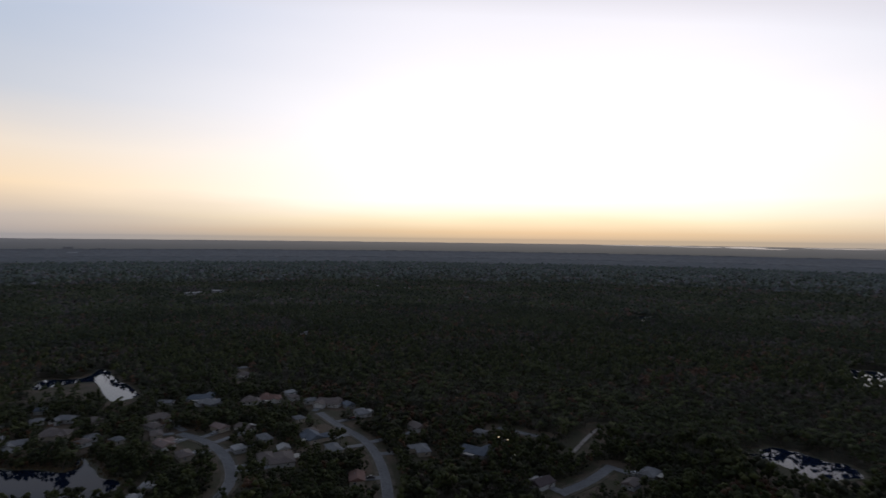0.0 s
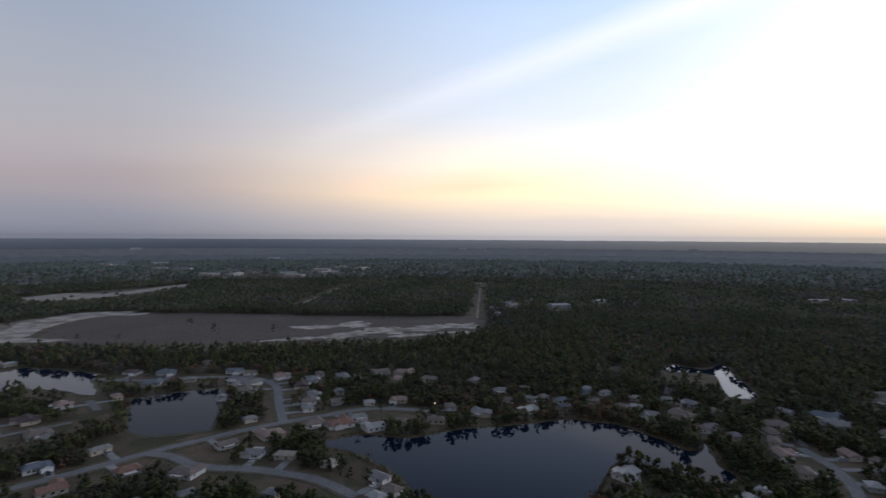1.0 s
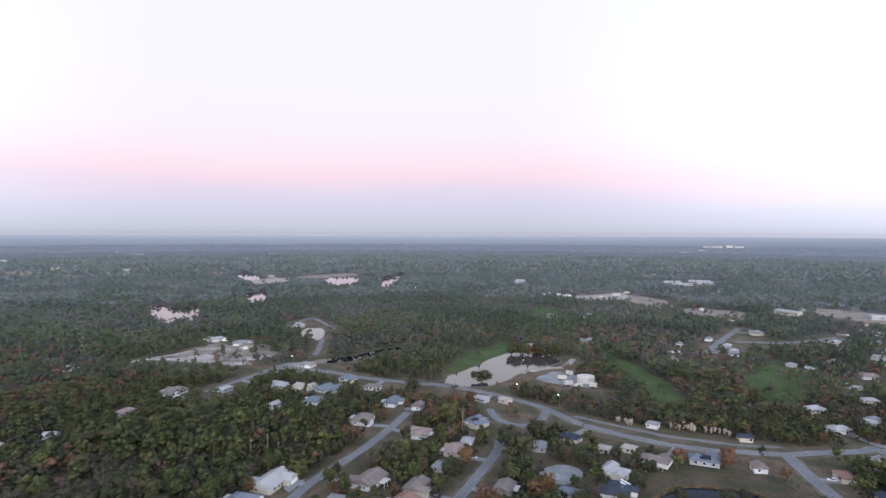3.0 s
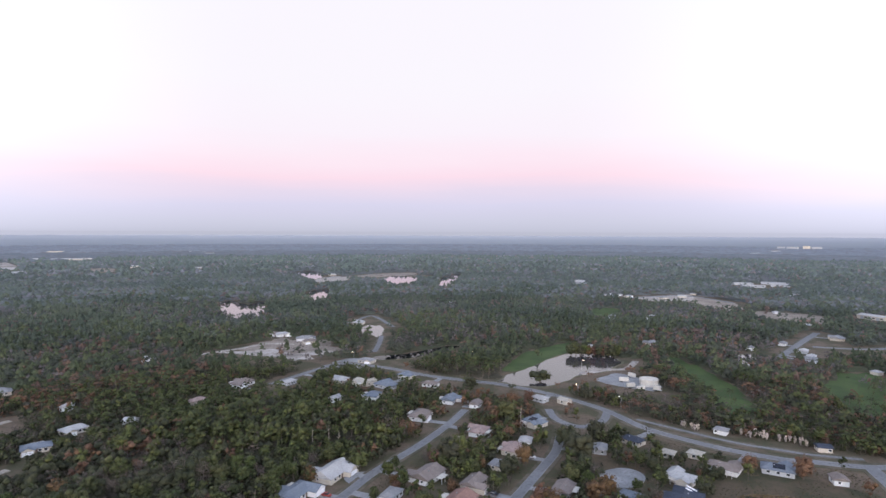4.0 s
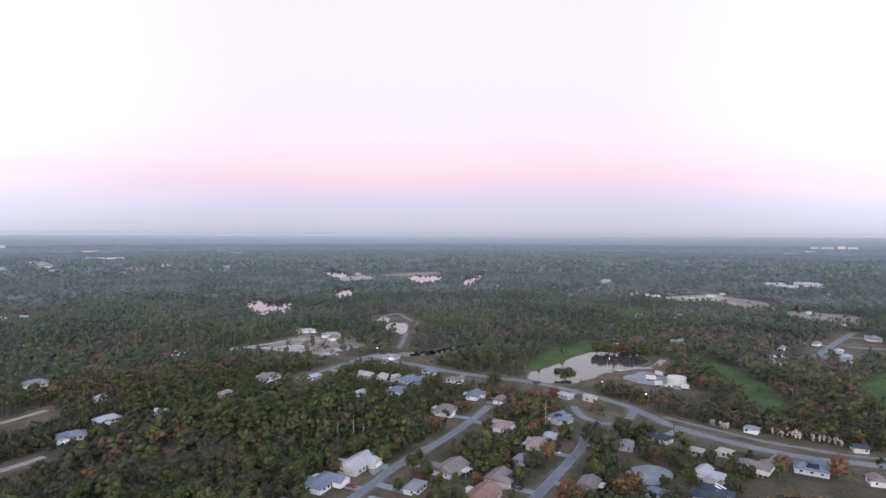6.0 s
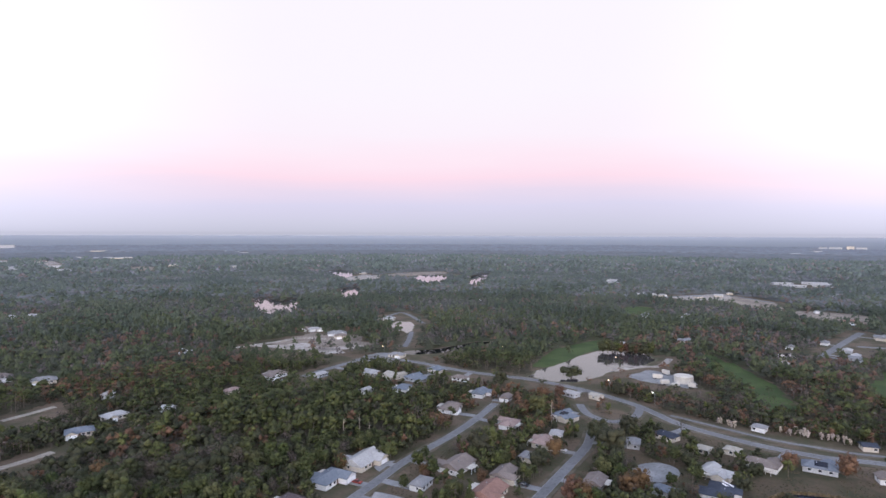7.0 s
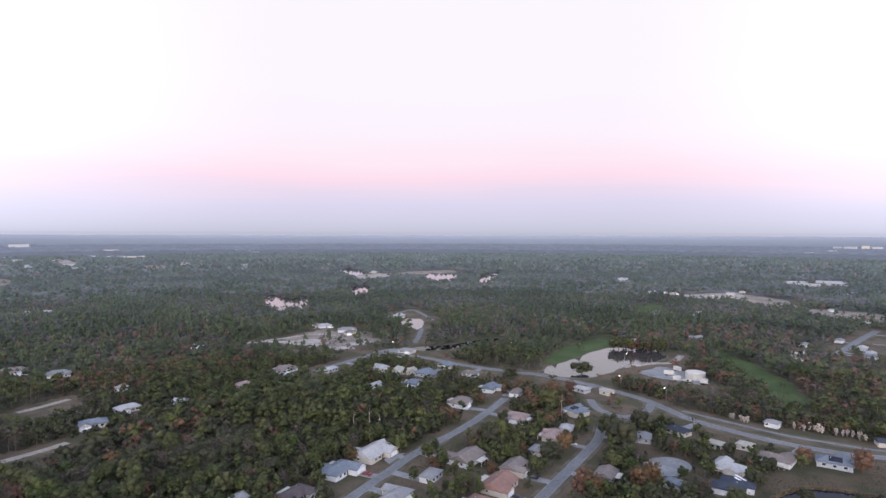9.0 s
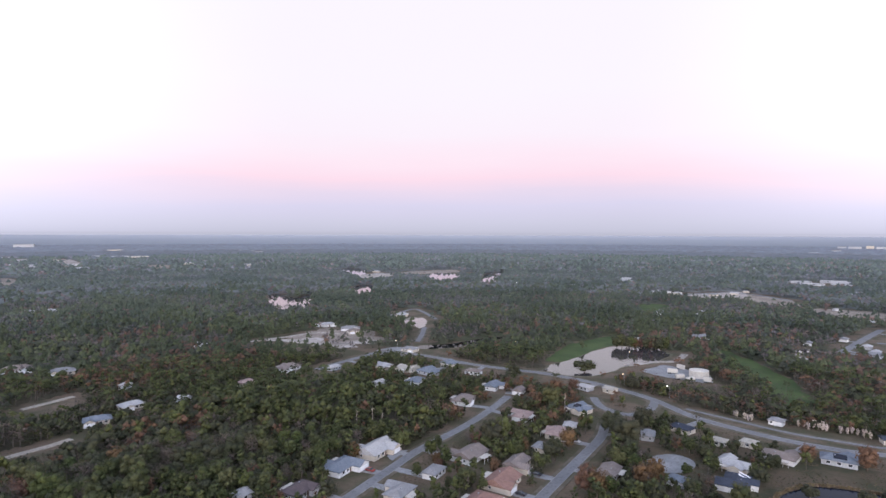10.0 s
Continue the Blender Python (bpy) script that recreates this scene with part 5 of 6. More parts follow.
house(-454.8, 99.0, 359, 11.6, "pale", 26.0)
house(-450.6, 136.0, 236, 7.0, "tan", 0)
house(-455.5, 156.9, 278, 14.4, "tan", 0)
house(-447.4, 174.6, 226, 14.4, "pink", 0)
house(-398.2, 85.6, 354, 12.2, "tan", 18.0)
house(-465.5, 50.3, 207, 16.3, "pale", 10.7)
house(-341.2, 91.6, 271, 15.8, "terra", 21.0)
house(-329.0, 127.0, 236, 7.0, "tan", 25.8)
house(-375.5, 121.4, 74, 7.0, "white", 5.8)
house(-364.4, 220.4, 251, 10.6, "pale", 0)
house(-344.5, 168.9, 345, 9.6, "tan", 18.6)
house(-337.1, 230.0, 210, 8.1, "pale", 0)
house(-362.1, 240.2, 221, 7.8, "tan", 0)
house(-324.7, 247.3, 262, 10.2, "blue", 0)
house(-341.0, 284.2, 212, 8.0, "white", 0)
house(-314.3, 266.9, 238, 9.0, "tan", 0)
house(-308.0, 299.5, 223, 8.6, "cream", 0)
house(-291.2, 284.4, 222, 7.3, "white", 0)
house(-295.5, 317.0, 222, 7.0, "pale", 0)
house(-266.2, 298.1, 203, 15.9, "tan", 0)
house(-241.6, 297.6, 238, 7.0, "pale", 0)
house(-242.2, 367.9, 188, 8.8, "pale", 0)
house(-225.0, 381.9, 194, 16.5, "blue", 0)
house(-226.1, 451.7, 177, 11.1, "tan", 0)
house(-227.5, 336.5, 54, 14.2, "tan", 32.0)
house(-185.8, 381.7, 191, 12.7, "tan", 0)
house(-175.1, 390.3, 198, 14.9, "terra", 0)
house(-167.2, 407.6, 226, 7.9, "white", 0)
house(-145.2, 389.3, 34, 7.5, "pale", 21.8)
house(-130.0, 387.8, 356, 16.5, "tan", 15.8)
house(-115.0, 384.5, 314, 8.0, "blue", 19.3)
house(-163.6, 328.1, 336, 11.0, "tan", 23.2)
house(-150.9, 295.1, 318, 7.0, "white", 5.9)
house(-144.0, 312.7, 315, 10.3, "pale", 23.6)
house(-120.5, 285.0, 299, 15.4, "tan", 24.4)
house(-117.2, 318.9, 134, 13.5, "blue", 21.3)
house(-137.8, 349.9, 134, 7.0, "pale", 15.0)
house(-208.9, 308.1, 128, 9.3, "tan", 9.7)
house(-167.3, 229.3, 102, 8.5, "white", 33.1)
house(-619.2, -507.6, 302, 9.6, "white", 0)
house(-593.0, -470.0, 285, 10.6, "blue", 0)
house(-713.5, -360.9, 282, 12.7, "white", 0)
house(-517.1, -311.9, 330, 12.0, "tan", 0)
house(-460.9, -282.5, 275, 8.6, "cream", 0)
house(-554.8, -287.3, 304, 8.7, "tan", 0)
house(-446.2, -249.7, 291, 8.2, "tan", 0)
house(-621.8, -327.8, 307, 7.0, "tan", 0)
house(-323.9, -270.6, 300, 7.6, "white", 0)
house(-319.2, -242.7, 99, 12.0, "pale", 25.6)
house(-434.5, -213.2, 307, 16.5, "tan", 0)
house(-371.7, -238.1, 259, 16.5, "tan", 25.2)
house(-414.8, -226.5, 67, 12.2, "tan", 13.6)
house(63.8, -585.4, 200, 13.1, "tan", 0)
house(104.2, -630.5, 170, 14.2, "tan", 0)
house(-43.1, -293.1, 58, 8.3, "tan", 0)
house(-107.9, -224.8, 312, 8.4, "blue", 0)
house(-608.0, -234.2, 280, 13.0, "cream", 0)
house(-632.1, -225.0, 273, 12.0, "tan", 0)
house(-621.1, -202.6, 283, 14.3, "cream", 0)
house(-618.1, -182.7, 272, 14.1, "tan", 0)
house(-618.5, -164.4, 267, 14.0, "cream", 0)
house(-618.9, -146.7, 279, 13.9, "pink", 0)
house(-616.7, -133.5, 298, 10.1, "white", 0)
house(-588.3, -203.0, 301, 8.7, "tan", 0)
house(-586.4, -178.0, 297, 9.2, "pale", 0)

# ---------------------------------------------------------------- trees
PHI = (1 + 5 ** .5) / 2
ICO_V = np.array([(-1, PHI, 0), (1, PHI, 0), (-1, -PHI, 0), (1, -PHI, 0), (0, -1, PHI), (0, 1, PHI), (0, -1, -PHI), (0, 1, -PHI),
                  (PHI, 0, -1), (PHI, 0, 1), (-PHI, 0, -1), (-PHI, 0, 1)]) / math.hypot(1, PHI)
OCT_V = np.array([(1, 0, 0), (0, 1, 0), (-1, 0, 0), (0, -1, 0), (0, 0, 1), (0, 0, -1)], float)
CAP_F = np.array([(0, 1, 4), (1, 2, 4), (2, 3, 4), (3, 0, 4)])
OCT_F = np.array([(0, 1, 4), (1, 2, 4), (2, 3, 4), (3, 0, 4), (1, 0, 5), (2, 1, 5), (3, 2, 5), (0, 3, 5)])
ICO_F = np.array([(0, 11, 5), (0, 5, 1), (0, 1, 7), (0, 7, 10), (0, 10, 11), (1, 5, 9), (5, 11, 4), (11, 10, 2), (10, 7, 6), (7, 1, 8),
                  (3, 9, 4), (3, 4, 2), (3, 2, 6), (3, 6, 8), (3, 8, 9), (4, 9, 5), (2, 4, 11), (6, 2, 10), (8, 6, 7), (9, 8, 1)])
# kind: height, crown radius, crown base as a share of the height
SHAPE = {"pine": (13.0, 3.7, .3), "oak": (9.2, 5.0, .12), "green": (10.5, 4.2, .18), "rust": (8.8, 3.7, .12), "bare": (10.5, 3.4, .18)}


def crown(kind, clumps, size, leaves=0, seed=0, base=None, spray=.55):
    """Clumps of leaves set unevenly about an ellipsoid, and loose sprays round them."""
    r = np.random.default_rng(seed)
    h, rad, low = SHAPE[kind]
    V, F, k = [], [], 0
    bv, bf = base or (ICO_V, ICO_F)
    cz, rz = h * (1 + low) / 2, h * (1 - low) / 2
    for i in range(clumps):
        u = r.normal(size=3)
        u /= np.linalg.norm(u)
        m = r.uniform(.3, .88) if clumps > 4 else r.uniform(.15, .55)
        taper = 1.0 if kind != "pine" else 1.0 - .35 * max(u[2], 0)
        c = np.array([u[0] * rad * m * taper, u[1] * rad * m * taper, cz + u[2] * rz * m])
        s = rad * size * r.uniform(.7, 1.3)
        v = bv * (1 + r.uniform(-.3, .3, (len(bv), 1))) * s * np.array([1, 1, .9]) + c
        V.append(v)
        F.append(bf + k)
        k += len(bv)
    for i in range(leaves):
        u = r.normal(size=3)
        u /= np.linalg.norm(u)
        m = r.uniform(.55, 1.12)
        if kind == "pine":
            m *= 1 - .3 * max(u[2], 0)
        c = np.array([u[0] * rad * m, u[1] * rad * m, cz + u[2] * rz * min(m, 1.05)])
        V.append(c + r.uniform(-spray, spray, (3, 3)))
        F.append(np.array([[k, k + 1, k + 2]]))
        k += 3
    return np.concatenate(V), np.concatenate(F)


def trunk_bm(kind, seed):
    r = random.Random(seed)
    h, rad, low = SHAPE[kind]
    bm = bmesh.new()
    t = .26 if kind == "oak" else .2
    tube(bm, (0, 0, -.3), (0.1, 0, h * .45), t * 1.3, t * .8, 7)
    tube(bm, (0.1, 0, h * .45), (0, .15, h * .92), t * .8, t * .2, 6)
    for i in range(14 if kind == "bare" else 7):
        a, z = r.uniform(0, math.tau), h * r.uniform(low + .05, .8)
        l = rad * r.uniform(.6, 1.05)
        e = Vector((math.cos(a) * l, math.sin(a) * l, z + l * r.uniform(.3, .9)))
        tube(bm, (0, 0, z), e, t * .38, t * .08, 5)
        if kind == "bare":
            for j in range(3):
                b = a + r.uniform(-.9, .9)
                m = Vector((0, 0, z)).lerp(e, r.uniform(.4, .8))
                tube(bm, m, m + Vector((math.cos(b), math.sin(b), r.uniform(.4, 1.2))) * rad * .4, t * .16, t * .04, 4)
    return bm


def mesh_of(name, V, F, mat):
    ob = fast_mesh(name, V, F, [mat], smooth=True)
    me = ob.data
    bpy.data.objects.remove(ob)
    return me


def bm_mesh(name, bm, mat):
    me = bpy.data.meshes.new(name)
    bm.to_mesh(me)
    bm.free()
    me.materials.append(mat)
    return me


TREE_WORDS = {"pine": "tall dark green pine tree", "oak": "broad dark olive oak tree", "green": "rounded green broadleaf tree",
              "rust": "small rust-brown autumn leaf tree", "bare": "leafless grey-brown tree in winter"}
TREE_NEAR = {}
for kind in KINDS:
    for k in range(3):
        full = kind != "bare"
        V, F = crown(kind, 44 if full else 12, .27 if full else .12, 520 if full else 520, 20 + k, (ICO_V, ICO_F), .42 if full else .34)
        TREE_NEAR[kind, k] = (mesh_of("crown", V, F, LEAF[kind]), bm_mesh("trunk", trunk_bm(kind, 5 + k), BARK))


def tree(kind, k, x, y, s, turn, label="", flat=1.0):
    ob = empty("tree", pose(x, y, 0, 0, 0, turn))
    ob.scale = (s, s, s * flat * rnd.uniform(.9, 1.1))
    tagged(ob, label or TREE_WORDS[kind], "tree", "trees of the suburb")
    for name, me in zip(("crown", "trunk"), TREE_NEAR[kind, k]):
        c = new(name, me)
        c.parent = ob
    return ob


def species(x, y):
    """The kind of every tree: mixed woods with patches of pine, rust and bare trees."""
    n = len(x)
    f = np.sin(x / 47 + 1.3 * np.sin(y / 61)) + np.sin(y / 38 - 1.1 * np.sin(x / 83)) + .7 * np.sin((x + y) / 23)
    g = np.sin(x / 71 + 2) * np.sin(y / 57 + 1) + .6 * np.sin((x - y) / 31)
    golf = np.exp(-((x + 290) ** 2 + (y + 390) ** 2) / 150 ** 2)
    glade = np.exp(-((x - 180) ** 2 + (y + 420) ** 2) / 55 ** 2) + np.exp(-((x + 90) ** 2 + (y + 355) ** 2) / 34 ** 2)
    w = np.stack([1.4 + .9 * f - golf, .8 - .2 * f, .65 + .5 * g, .30 + .66 * g - .1 * f + 1.2 * golf + 2.6 * glade, .36 - .30 * f - .16 * g + .7 * golf + .4 * glade], 1).clip(.05)
    w /= w.sum(1, keepdims=True)
    return (rng.random((n, 1)) > w.cumsum(1)).sum(1).clip(0, 4)


def scatter(r0, r1, step, a0, a1, share=1.0):
    """Jittered grid points of a ring that the cover keeps."""
    n = int(2 * r1 / step)
    gx, gy = np.meshgrid(np.arange(n) * step - r1, np.arange(n) * step - r1)
    x = (gx + rng.uniform(-.46, .46, gx.shape) * step).ravel()
    y = (gy + rng.uniform(-.46, .46, gy.shape) * step).ravel()
    r = np.hypot(x, y)
    a = np.degrees(np.arctan2(-x, y))
    a = np.where(a < -100, a + 360, a)
    ok = (r > r0) & (r < r1) & (a > a0) & (a < a1)
    x, y = x[ok], y[ok]
    c = COVER[((x + HALF) / CELL).astype(int).clip(0, NC - 1), ((y + HALF) / CELL).astype(int).clip(0, NC - 1)]
    keep = rng.random(len(x)) < c * share
    return x[keep], y[keep]


def garden(x, y):
    """Trees of gardens and verges are kept lower than those of the woods."""
    c = COVER[((x + HALF) / CELL).astype(int), ((y + HALF) / CELL).astype(int)]
    return np.where(c < .95, .74, 1.0)


def rooted(V, F):
    """A far tree whose leaves reach down to the ground."""
    z0, z1 = V[:, 2].min(), V[:, 2].max()
    V = V.copy()
    V[:, 2] = .4 + (V[:, 2] - z0) * (z1 - .4) / (z1 - z0)
    return V, F, 0


def join_trees(name, x, y, kinds, templates, label, sizes, leaf=WOOD_LEAF):
    """Many trees as one mesh. templates[kind]: list of (V, F, trunk faces)."""
    VV, FF, MM, off = [], [], [], 0
    pick = rng.integers(0, 4, len(x))
    for ki, kind in enumerate(KINDS):
        for t, (V, F, nt) in enumerate(templates[kind]):
            sel = np.where((kinds == ki) & (pick % len(templates[kind]) == t))[0]
            if not len(sel):
                continue
            s = sizes[sel]
            a = rng.uniform(0, math.tau, len(sel))
            c, q = np.cos(a)[:, None], np.sin(a)[:, None]
            W = np.empty((len(sel), len(V), 3), np.float32)
            W[..., 0] = (V[:, 0] * c - V[:, 1] * q) * s[:, None] + x[sel][:, None]
            W[..., 1] = (V[:, 0] * q + V[:, 1] * c) * s[:, None] + y[sel][:, None]
            W[..., 2] = V[:, 2] * s[:, None] * rng.uniform(.85, 1.15, (len(sel), 1))
            VV.append(W.reshape(-1, 3))
            FF.append((F[None] + (np.arange(len(sel)) * len(V))[:, None, None] + off).reshape(-1, 3))
            m = np.full(len(F), ki)
            m[len(F) - nt:] = 5
            MM.append(np.tile(m, len(sel)))
            off += len(sel) * len(V)
    ob = fast_mesh(name, np.concatenate(VV), np.concatenate(FF), [leaf[k] for k in KINDS] + [BARK], np.concatenate(MM), True)
    return tagged(ob, label, "woods", kind="stuff")


def with_trunk(V, F, kind):
    h = SHAPE[kind][0]
    t = np.array([(math.cos(i * math.tau / 4) * r, math.sin(i * math.tau / 4) * r, z) for r, z in ((.26, -.2), (.12, h * .7)) for i in range(4)])
    k = len(V)
    f = [(k + i, k + (i + 1) % 4, k + 4 + i) for i in range(4)] + [(k + (i + 1) % 4, k + 4 + (i + 1) % 4, k + 4 + i) for i in range(4)]
    return np.concatenate([V, t]), np.concatenate([F, f]), 8


def low_layer(name, r0, r1, cell, z0, z1, a0, a1, mat, label):
    """The shrub layer that closes the floor of the woods between the crowns, in uneven facets."""
    n = int(2 * r1 / cell) + 1
    gx, gy = np.meshgrid(np.arange(n) * cell - r1, np.arange(n) * cell - r1, indexing="ij")
    gx, gy = gx + rng.uniform(-.4, .4, gx.shape) * cell, gy + rng.uniform(-.4, .4, gx.shape) * cell
    V = np.stack([gx, gy, rng.uniform(z0, z1, gx.shape)], -1).reshape(-1, 3)
    r, a = np.hypot(gx, gy), np.degrees(np.arctan2(-gx, gy))
    a = np.where(a < -100, a + 360, a)
    c = COVER[((gx + HALF) / CELL).astype(int).clip(0, NC - 1), ((gy + HALF) / CELL).astype(int).clip(0, NC - 1)]
    ok = (r > r0) & (r < r1) & (a > a0) & (a < a1) & (c > .7)
    inner = ok.copy()
    for du in (0, 1, 2):
        for dv in (0, 1, 2):
            inner[1:-1, 1:-1] &= ok[du:n - 2 + du, dv:n - 2 + dv]
    V[~inner.ravel(), 2] = .1
    full = ok[:-1, :-1] & ok[1:, :-1] & ok[1:, 1:] & ok[:-1, 1:]
    k = (np.arange(n - 1)[:, None] * n + np.arange(n - 1)[None])[full]
    used, F = np.unique(np.stack([k, k + n, k + n + 1, k + 1], -1), return_inverse=True)
    tagged(fast_mesh(name, V[used], F.reshape(-1, 4), [mat]), label, "undergrowth", kind="stuff")


def blades(name, x, y, spread, height, mat, label):
    """Three upright blades at every place."""
    n = len(x)
    if not n:
        return
    V = np.zeros((n, 9, 3))
    for b in range(3):
        a, s = rng.uniform(0, math.tau, n), rng.uniform(.6, 1.4, n)
        for k, (u, z) in enumerate(((-1, 0), (1, 0), (.3, 1))):
            V[:, b * 3 + k, 0] = x + np.cos(a) * spread * u * s + rng.normal(0, spread, n) * (k == 2)
            V[:, b * 3 + k, 1] = y + np.sin(a) * spread * u * s + rng.normal(0, spread, n) * (k == 2)
            V[:, b * 3 + k, 2] = .06 + z * height * s
    tagged(fast_mesh(name, V.reshape(-1, 3), np.arange(n * 9).reshape(-1, 3), [mat]), label, name.split("_")[0], kind="stuff")


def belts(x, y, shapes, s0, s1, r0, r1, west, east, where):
    """Flatwoods to the west, coloured darker as backlit, and haze-coloured woods to the east, each changing gradually
    from r0 to r1.
    """
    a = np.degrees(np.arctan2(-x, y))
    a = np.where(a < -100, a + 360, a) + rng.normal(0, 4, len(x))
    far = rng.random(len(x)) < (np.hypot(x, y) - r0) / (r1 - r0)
    for side, leaves, words in ((a < 108, west, "dark green pine flat"), (a >= 108, east, "mixed hazed grey-green ")):
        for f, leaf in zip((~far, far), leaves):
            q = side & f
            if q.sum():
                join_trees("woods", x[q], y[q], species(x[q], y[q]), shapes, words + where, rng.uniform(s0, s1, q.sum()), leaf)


def build_woods():
    low_layer("undergrowth", 205, 500, 3.1, .2, 1.7, -42, 226, UNDER, "olive shrub layer on the floor of the woods")
    # plantations and flatwoods coloured darker on the backlit west, haze painted into the greyer east
    low_layer("undergrowth", 497, 960, 5.5, 2.0, 4.4, -42, 108, UNDER, "dark green low canopy of the pine flatwoods")
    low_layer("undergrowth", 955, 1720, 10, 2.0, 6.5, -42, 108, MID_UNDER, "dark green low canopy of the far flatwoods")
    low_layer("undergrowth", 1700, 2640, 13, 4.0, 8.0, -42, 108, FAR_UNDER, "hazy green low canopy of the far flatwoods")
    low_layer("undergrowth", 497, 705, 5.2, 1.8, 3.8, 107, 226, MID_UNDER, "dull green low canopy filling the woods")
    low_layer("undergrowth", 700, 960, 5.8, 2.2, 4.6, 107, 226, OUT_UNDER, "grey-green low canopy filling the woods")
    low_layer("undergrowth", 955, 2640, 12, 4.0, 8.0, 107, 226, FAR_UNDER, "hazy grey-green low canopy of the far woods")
    x, y = scatter(60, 345, 5.6, -60, 240)
    r = np.hypot(x, y)
    a = np.degrees(np.arctan2(-x, y))
    a = np.where(a < -100, a + 360, a)
    ok = (r > 215) | (rng.random(len(r)) < .1)
    x, y, r, a = x[ok], y[ok], r[ok], a[ok]
    kinds = species(x, y)
    sizes = rng.uniform(.66, 1.22, len(x)) * garden(x, y)
    # the trees nearest to the flight, over the last stretch of the turn, stand as things of their own
    order = np.argsort(np.where((r > 222) & (a > 136) & (a < 217), r, 1e9))[:300]
    for i in order:
        tree(KINDS[kinds[i]], int(i) % 3, float(x[i]), float(y[i]), float(sizes[i]), float(i * 37 % 360))
    rest = np.ones(len(x), bool)
    rest[order] = False
    T1 = {k: [with_trunk(*crown(k, 9 if k != "bare" else 3, .36 if k != "bare" else .2, 64 if k != "bare" else 110, 60 + j, (OCT_V, OCT_F), .62 if k != "bare" else .5), k) for j in range(4)] for k in KINDS}
    join_trees("woods", x[rest], y[rest], kinds[rest], T1, "mixed woods of pine, oak and bare winter trees", sizes[rest])
    x, y = scatter(345, 480, 5.9, -42, 226)
    T2 = {k: [with_trunk(*crown(k, 5 if k != "bare" else 2, .47 if k != "bare" else .3, 34, 70 + j, (OCT_V, CAP_F), .8 if k != "bare" else .65), k) for j in range(4)] for k in KINDS}
    join_trees("woods", x, y, species(x, y), T2, "mixed pine and winter woods between the houses", rng.uniform(.7, 1.15, len(x)) * garden(x, y))
    x, y = scatter(480, 950, 6.9, -42, 226)
    T2 = {k: [rooted(*crown(k, 5, .46 if k != "bare" else .34, 9, 80 + j, (OCT_V, CAP_F), .9)) for j in range(4)] for k in KINDS}
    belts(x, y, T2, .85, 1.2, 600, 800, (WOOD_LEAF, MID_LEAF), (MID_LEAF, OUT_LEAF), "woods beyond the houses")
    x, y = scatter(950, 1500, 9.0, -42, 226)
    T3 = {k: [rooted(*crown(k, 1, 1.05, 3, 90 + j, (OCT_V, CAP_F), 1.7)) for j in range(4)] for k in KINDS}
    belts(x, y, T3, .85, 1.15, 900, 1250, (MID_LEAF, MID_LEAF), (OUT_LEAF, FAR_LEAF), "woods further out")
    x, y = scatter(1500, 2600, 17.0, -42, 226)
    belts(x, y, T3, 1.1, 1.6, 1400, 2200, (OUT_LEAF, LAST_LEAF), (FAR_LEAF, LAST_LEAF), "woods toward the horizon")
    # coarse tufts on the rough lawns
    x, y = scatter(205, 340, 1.5, 120, 226, 60)
    c = COVER[((x + HALF) / CELL).astype(int), ((y + HALF) / CELL).astype(int)]
    x, y = x[(c > .005) & (c < .3)], y[(c > .005) & (c < .3)]
    blades("grass_tufts", x, y, .34, .3, LAWN_TUFT, "coarse brown-green grass tufts on rough lawns")
    # reeds round the near pond
    for edge in REEDY:
        P = np.array([p.to_tuple() for p in edge])
        i = rng.integers(0, len(P), 1500)
        f = rng.random((1500, 1))
        q = P[i] * (1 - f) + P[(i + 1) % len(P)] * f
        q = P.mean(0) + (q - P.mean(0)) * (1 + rng.uniform(.005, .07, (1500, 1)))
        blades("reeds", q[:, 0], q[:, 1], .4, 1.0, REED, "golden dry reeds round the pond's edge")
    # small garden trees among the houses
    x, y = scatter(200, 470, 3.6, -42, 226)
    c = COVER[((x + HALF) / CELL).astype(int), ((y + HALF) / CELL).astype(int)]
    x, y = x[(c > .3) & (c < .95)], y[(c > .3) & (c < .95)]
    T5 = {k: [with_trunk(*crown(k, 6 if k != "bare" else 2, .38 if k != "bare" else .2, 30, 100 + j, (OCT_V, OCT_F), .7 if k != "bare" else .55), k) for j in range(4)] for k in KINDS}
    join_trees("garden_trees", x, y, species(x, y), T5, "small leafy and bare trees in the gardens", rng.uniform(.4, .78, len(x)))
    # low shrubs on lawns and along walls
    x, y = scatter(200, 400, 3.0, -42, 226)
    c = COVER[((x + HALF) / CELL).astype(int), ((y + HALF) / CELL).astype(int)]
    x, y = x[(c > .1) & (c < .95)], y[(c > .1) & (c < .95)]
    kinds = species(x, y)
    kinds = np.where(kinds == KINDS.index("pine"), KINDS.index("oak"), kinds)
    join_trees("garden_shrubs", x, y, kinds, T5, "low dark shrubs in the gardens", rng.uniform(.2, .36, len(x)))
    # garden shrubs
    x, y = scatter(200, 420, 4.4, -42, 226)
    c = COVER[((x + HALF) / CELL).astype(int), ((y + HALF) / CELL).astype(int)]
    x, y = x[(c > .1) & (c < .7)], y[(c > .1) & (c < .7)]
    T4 = {k: [(*crown(k, 3, .7, 6, 110 + j, (OCT_V, OCT_F)), 0) for j in range(4)] for k in KINDS}
    for k in KINDS:
        T4[k] = [(V * np.array([.42, .42, .26]) - np.array([0, 0, .9]), F, n) for V, F, n in T4[k]]
    ob = join_trees("shrubs", x, y, species(x, y), T4, "low garden shrubs and hedges among houses", rng.uniform(.5, 1.3, len(x)))
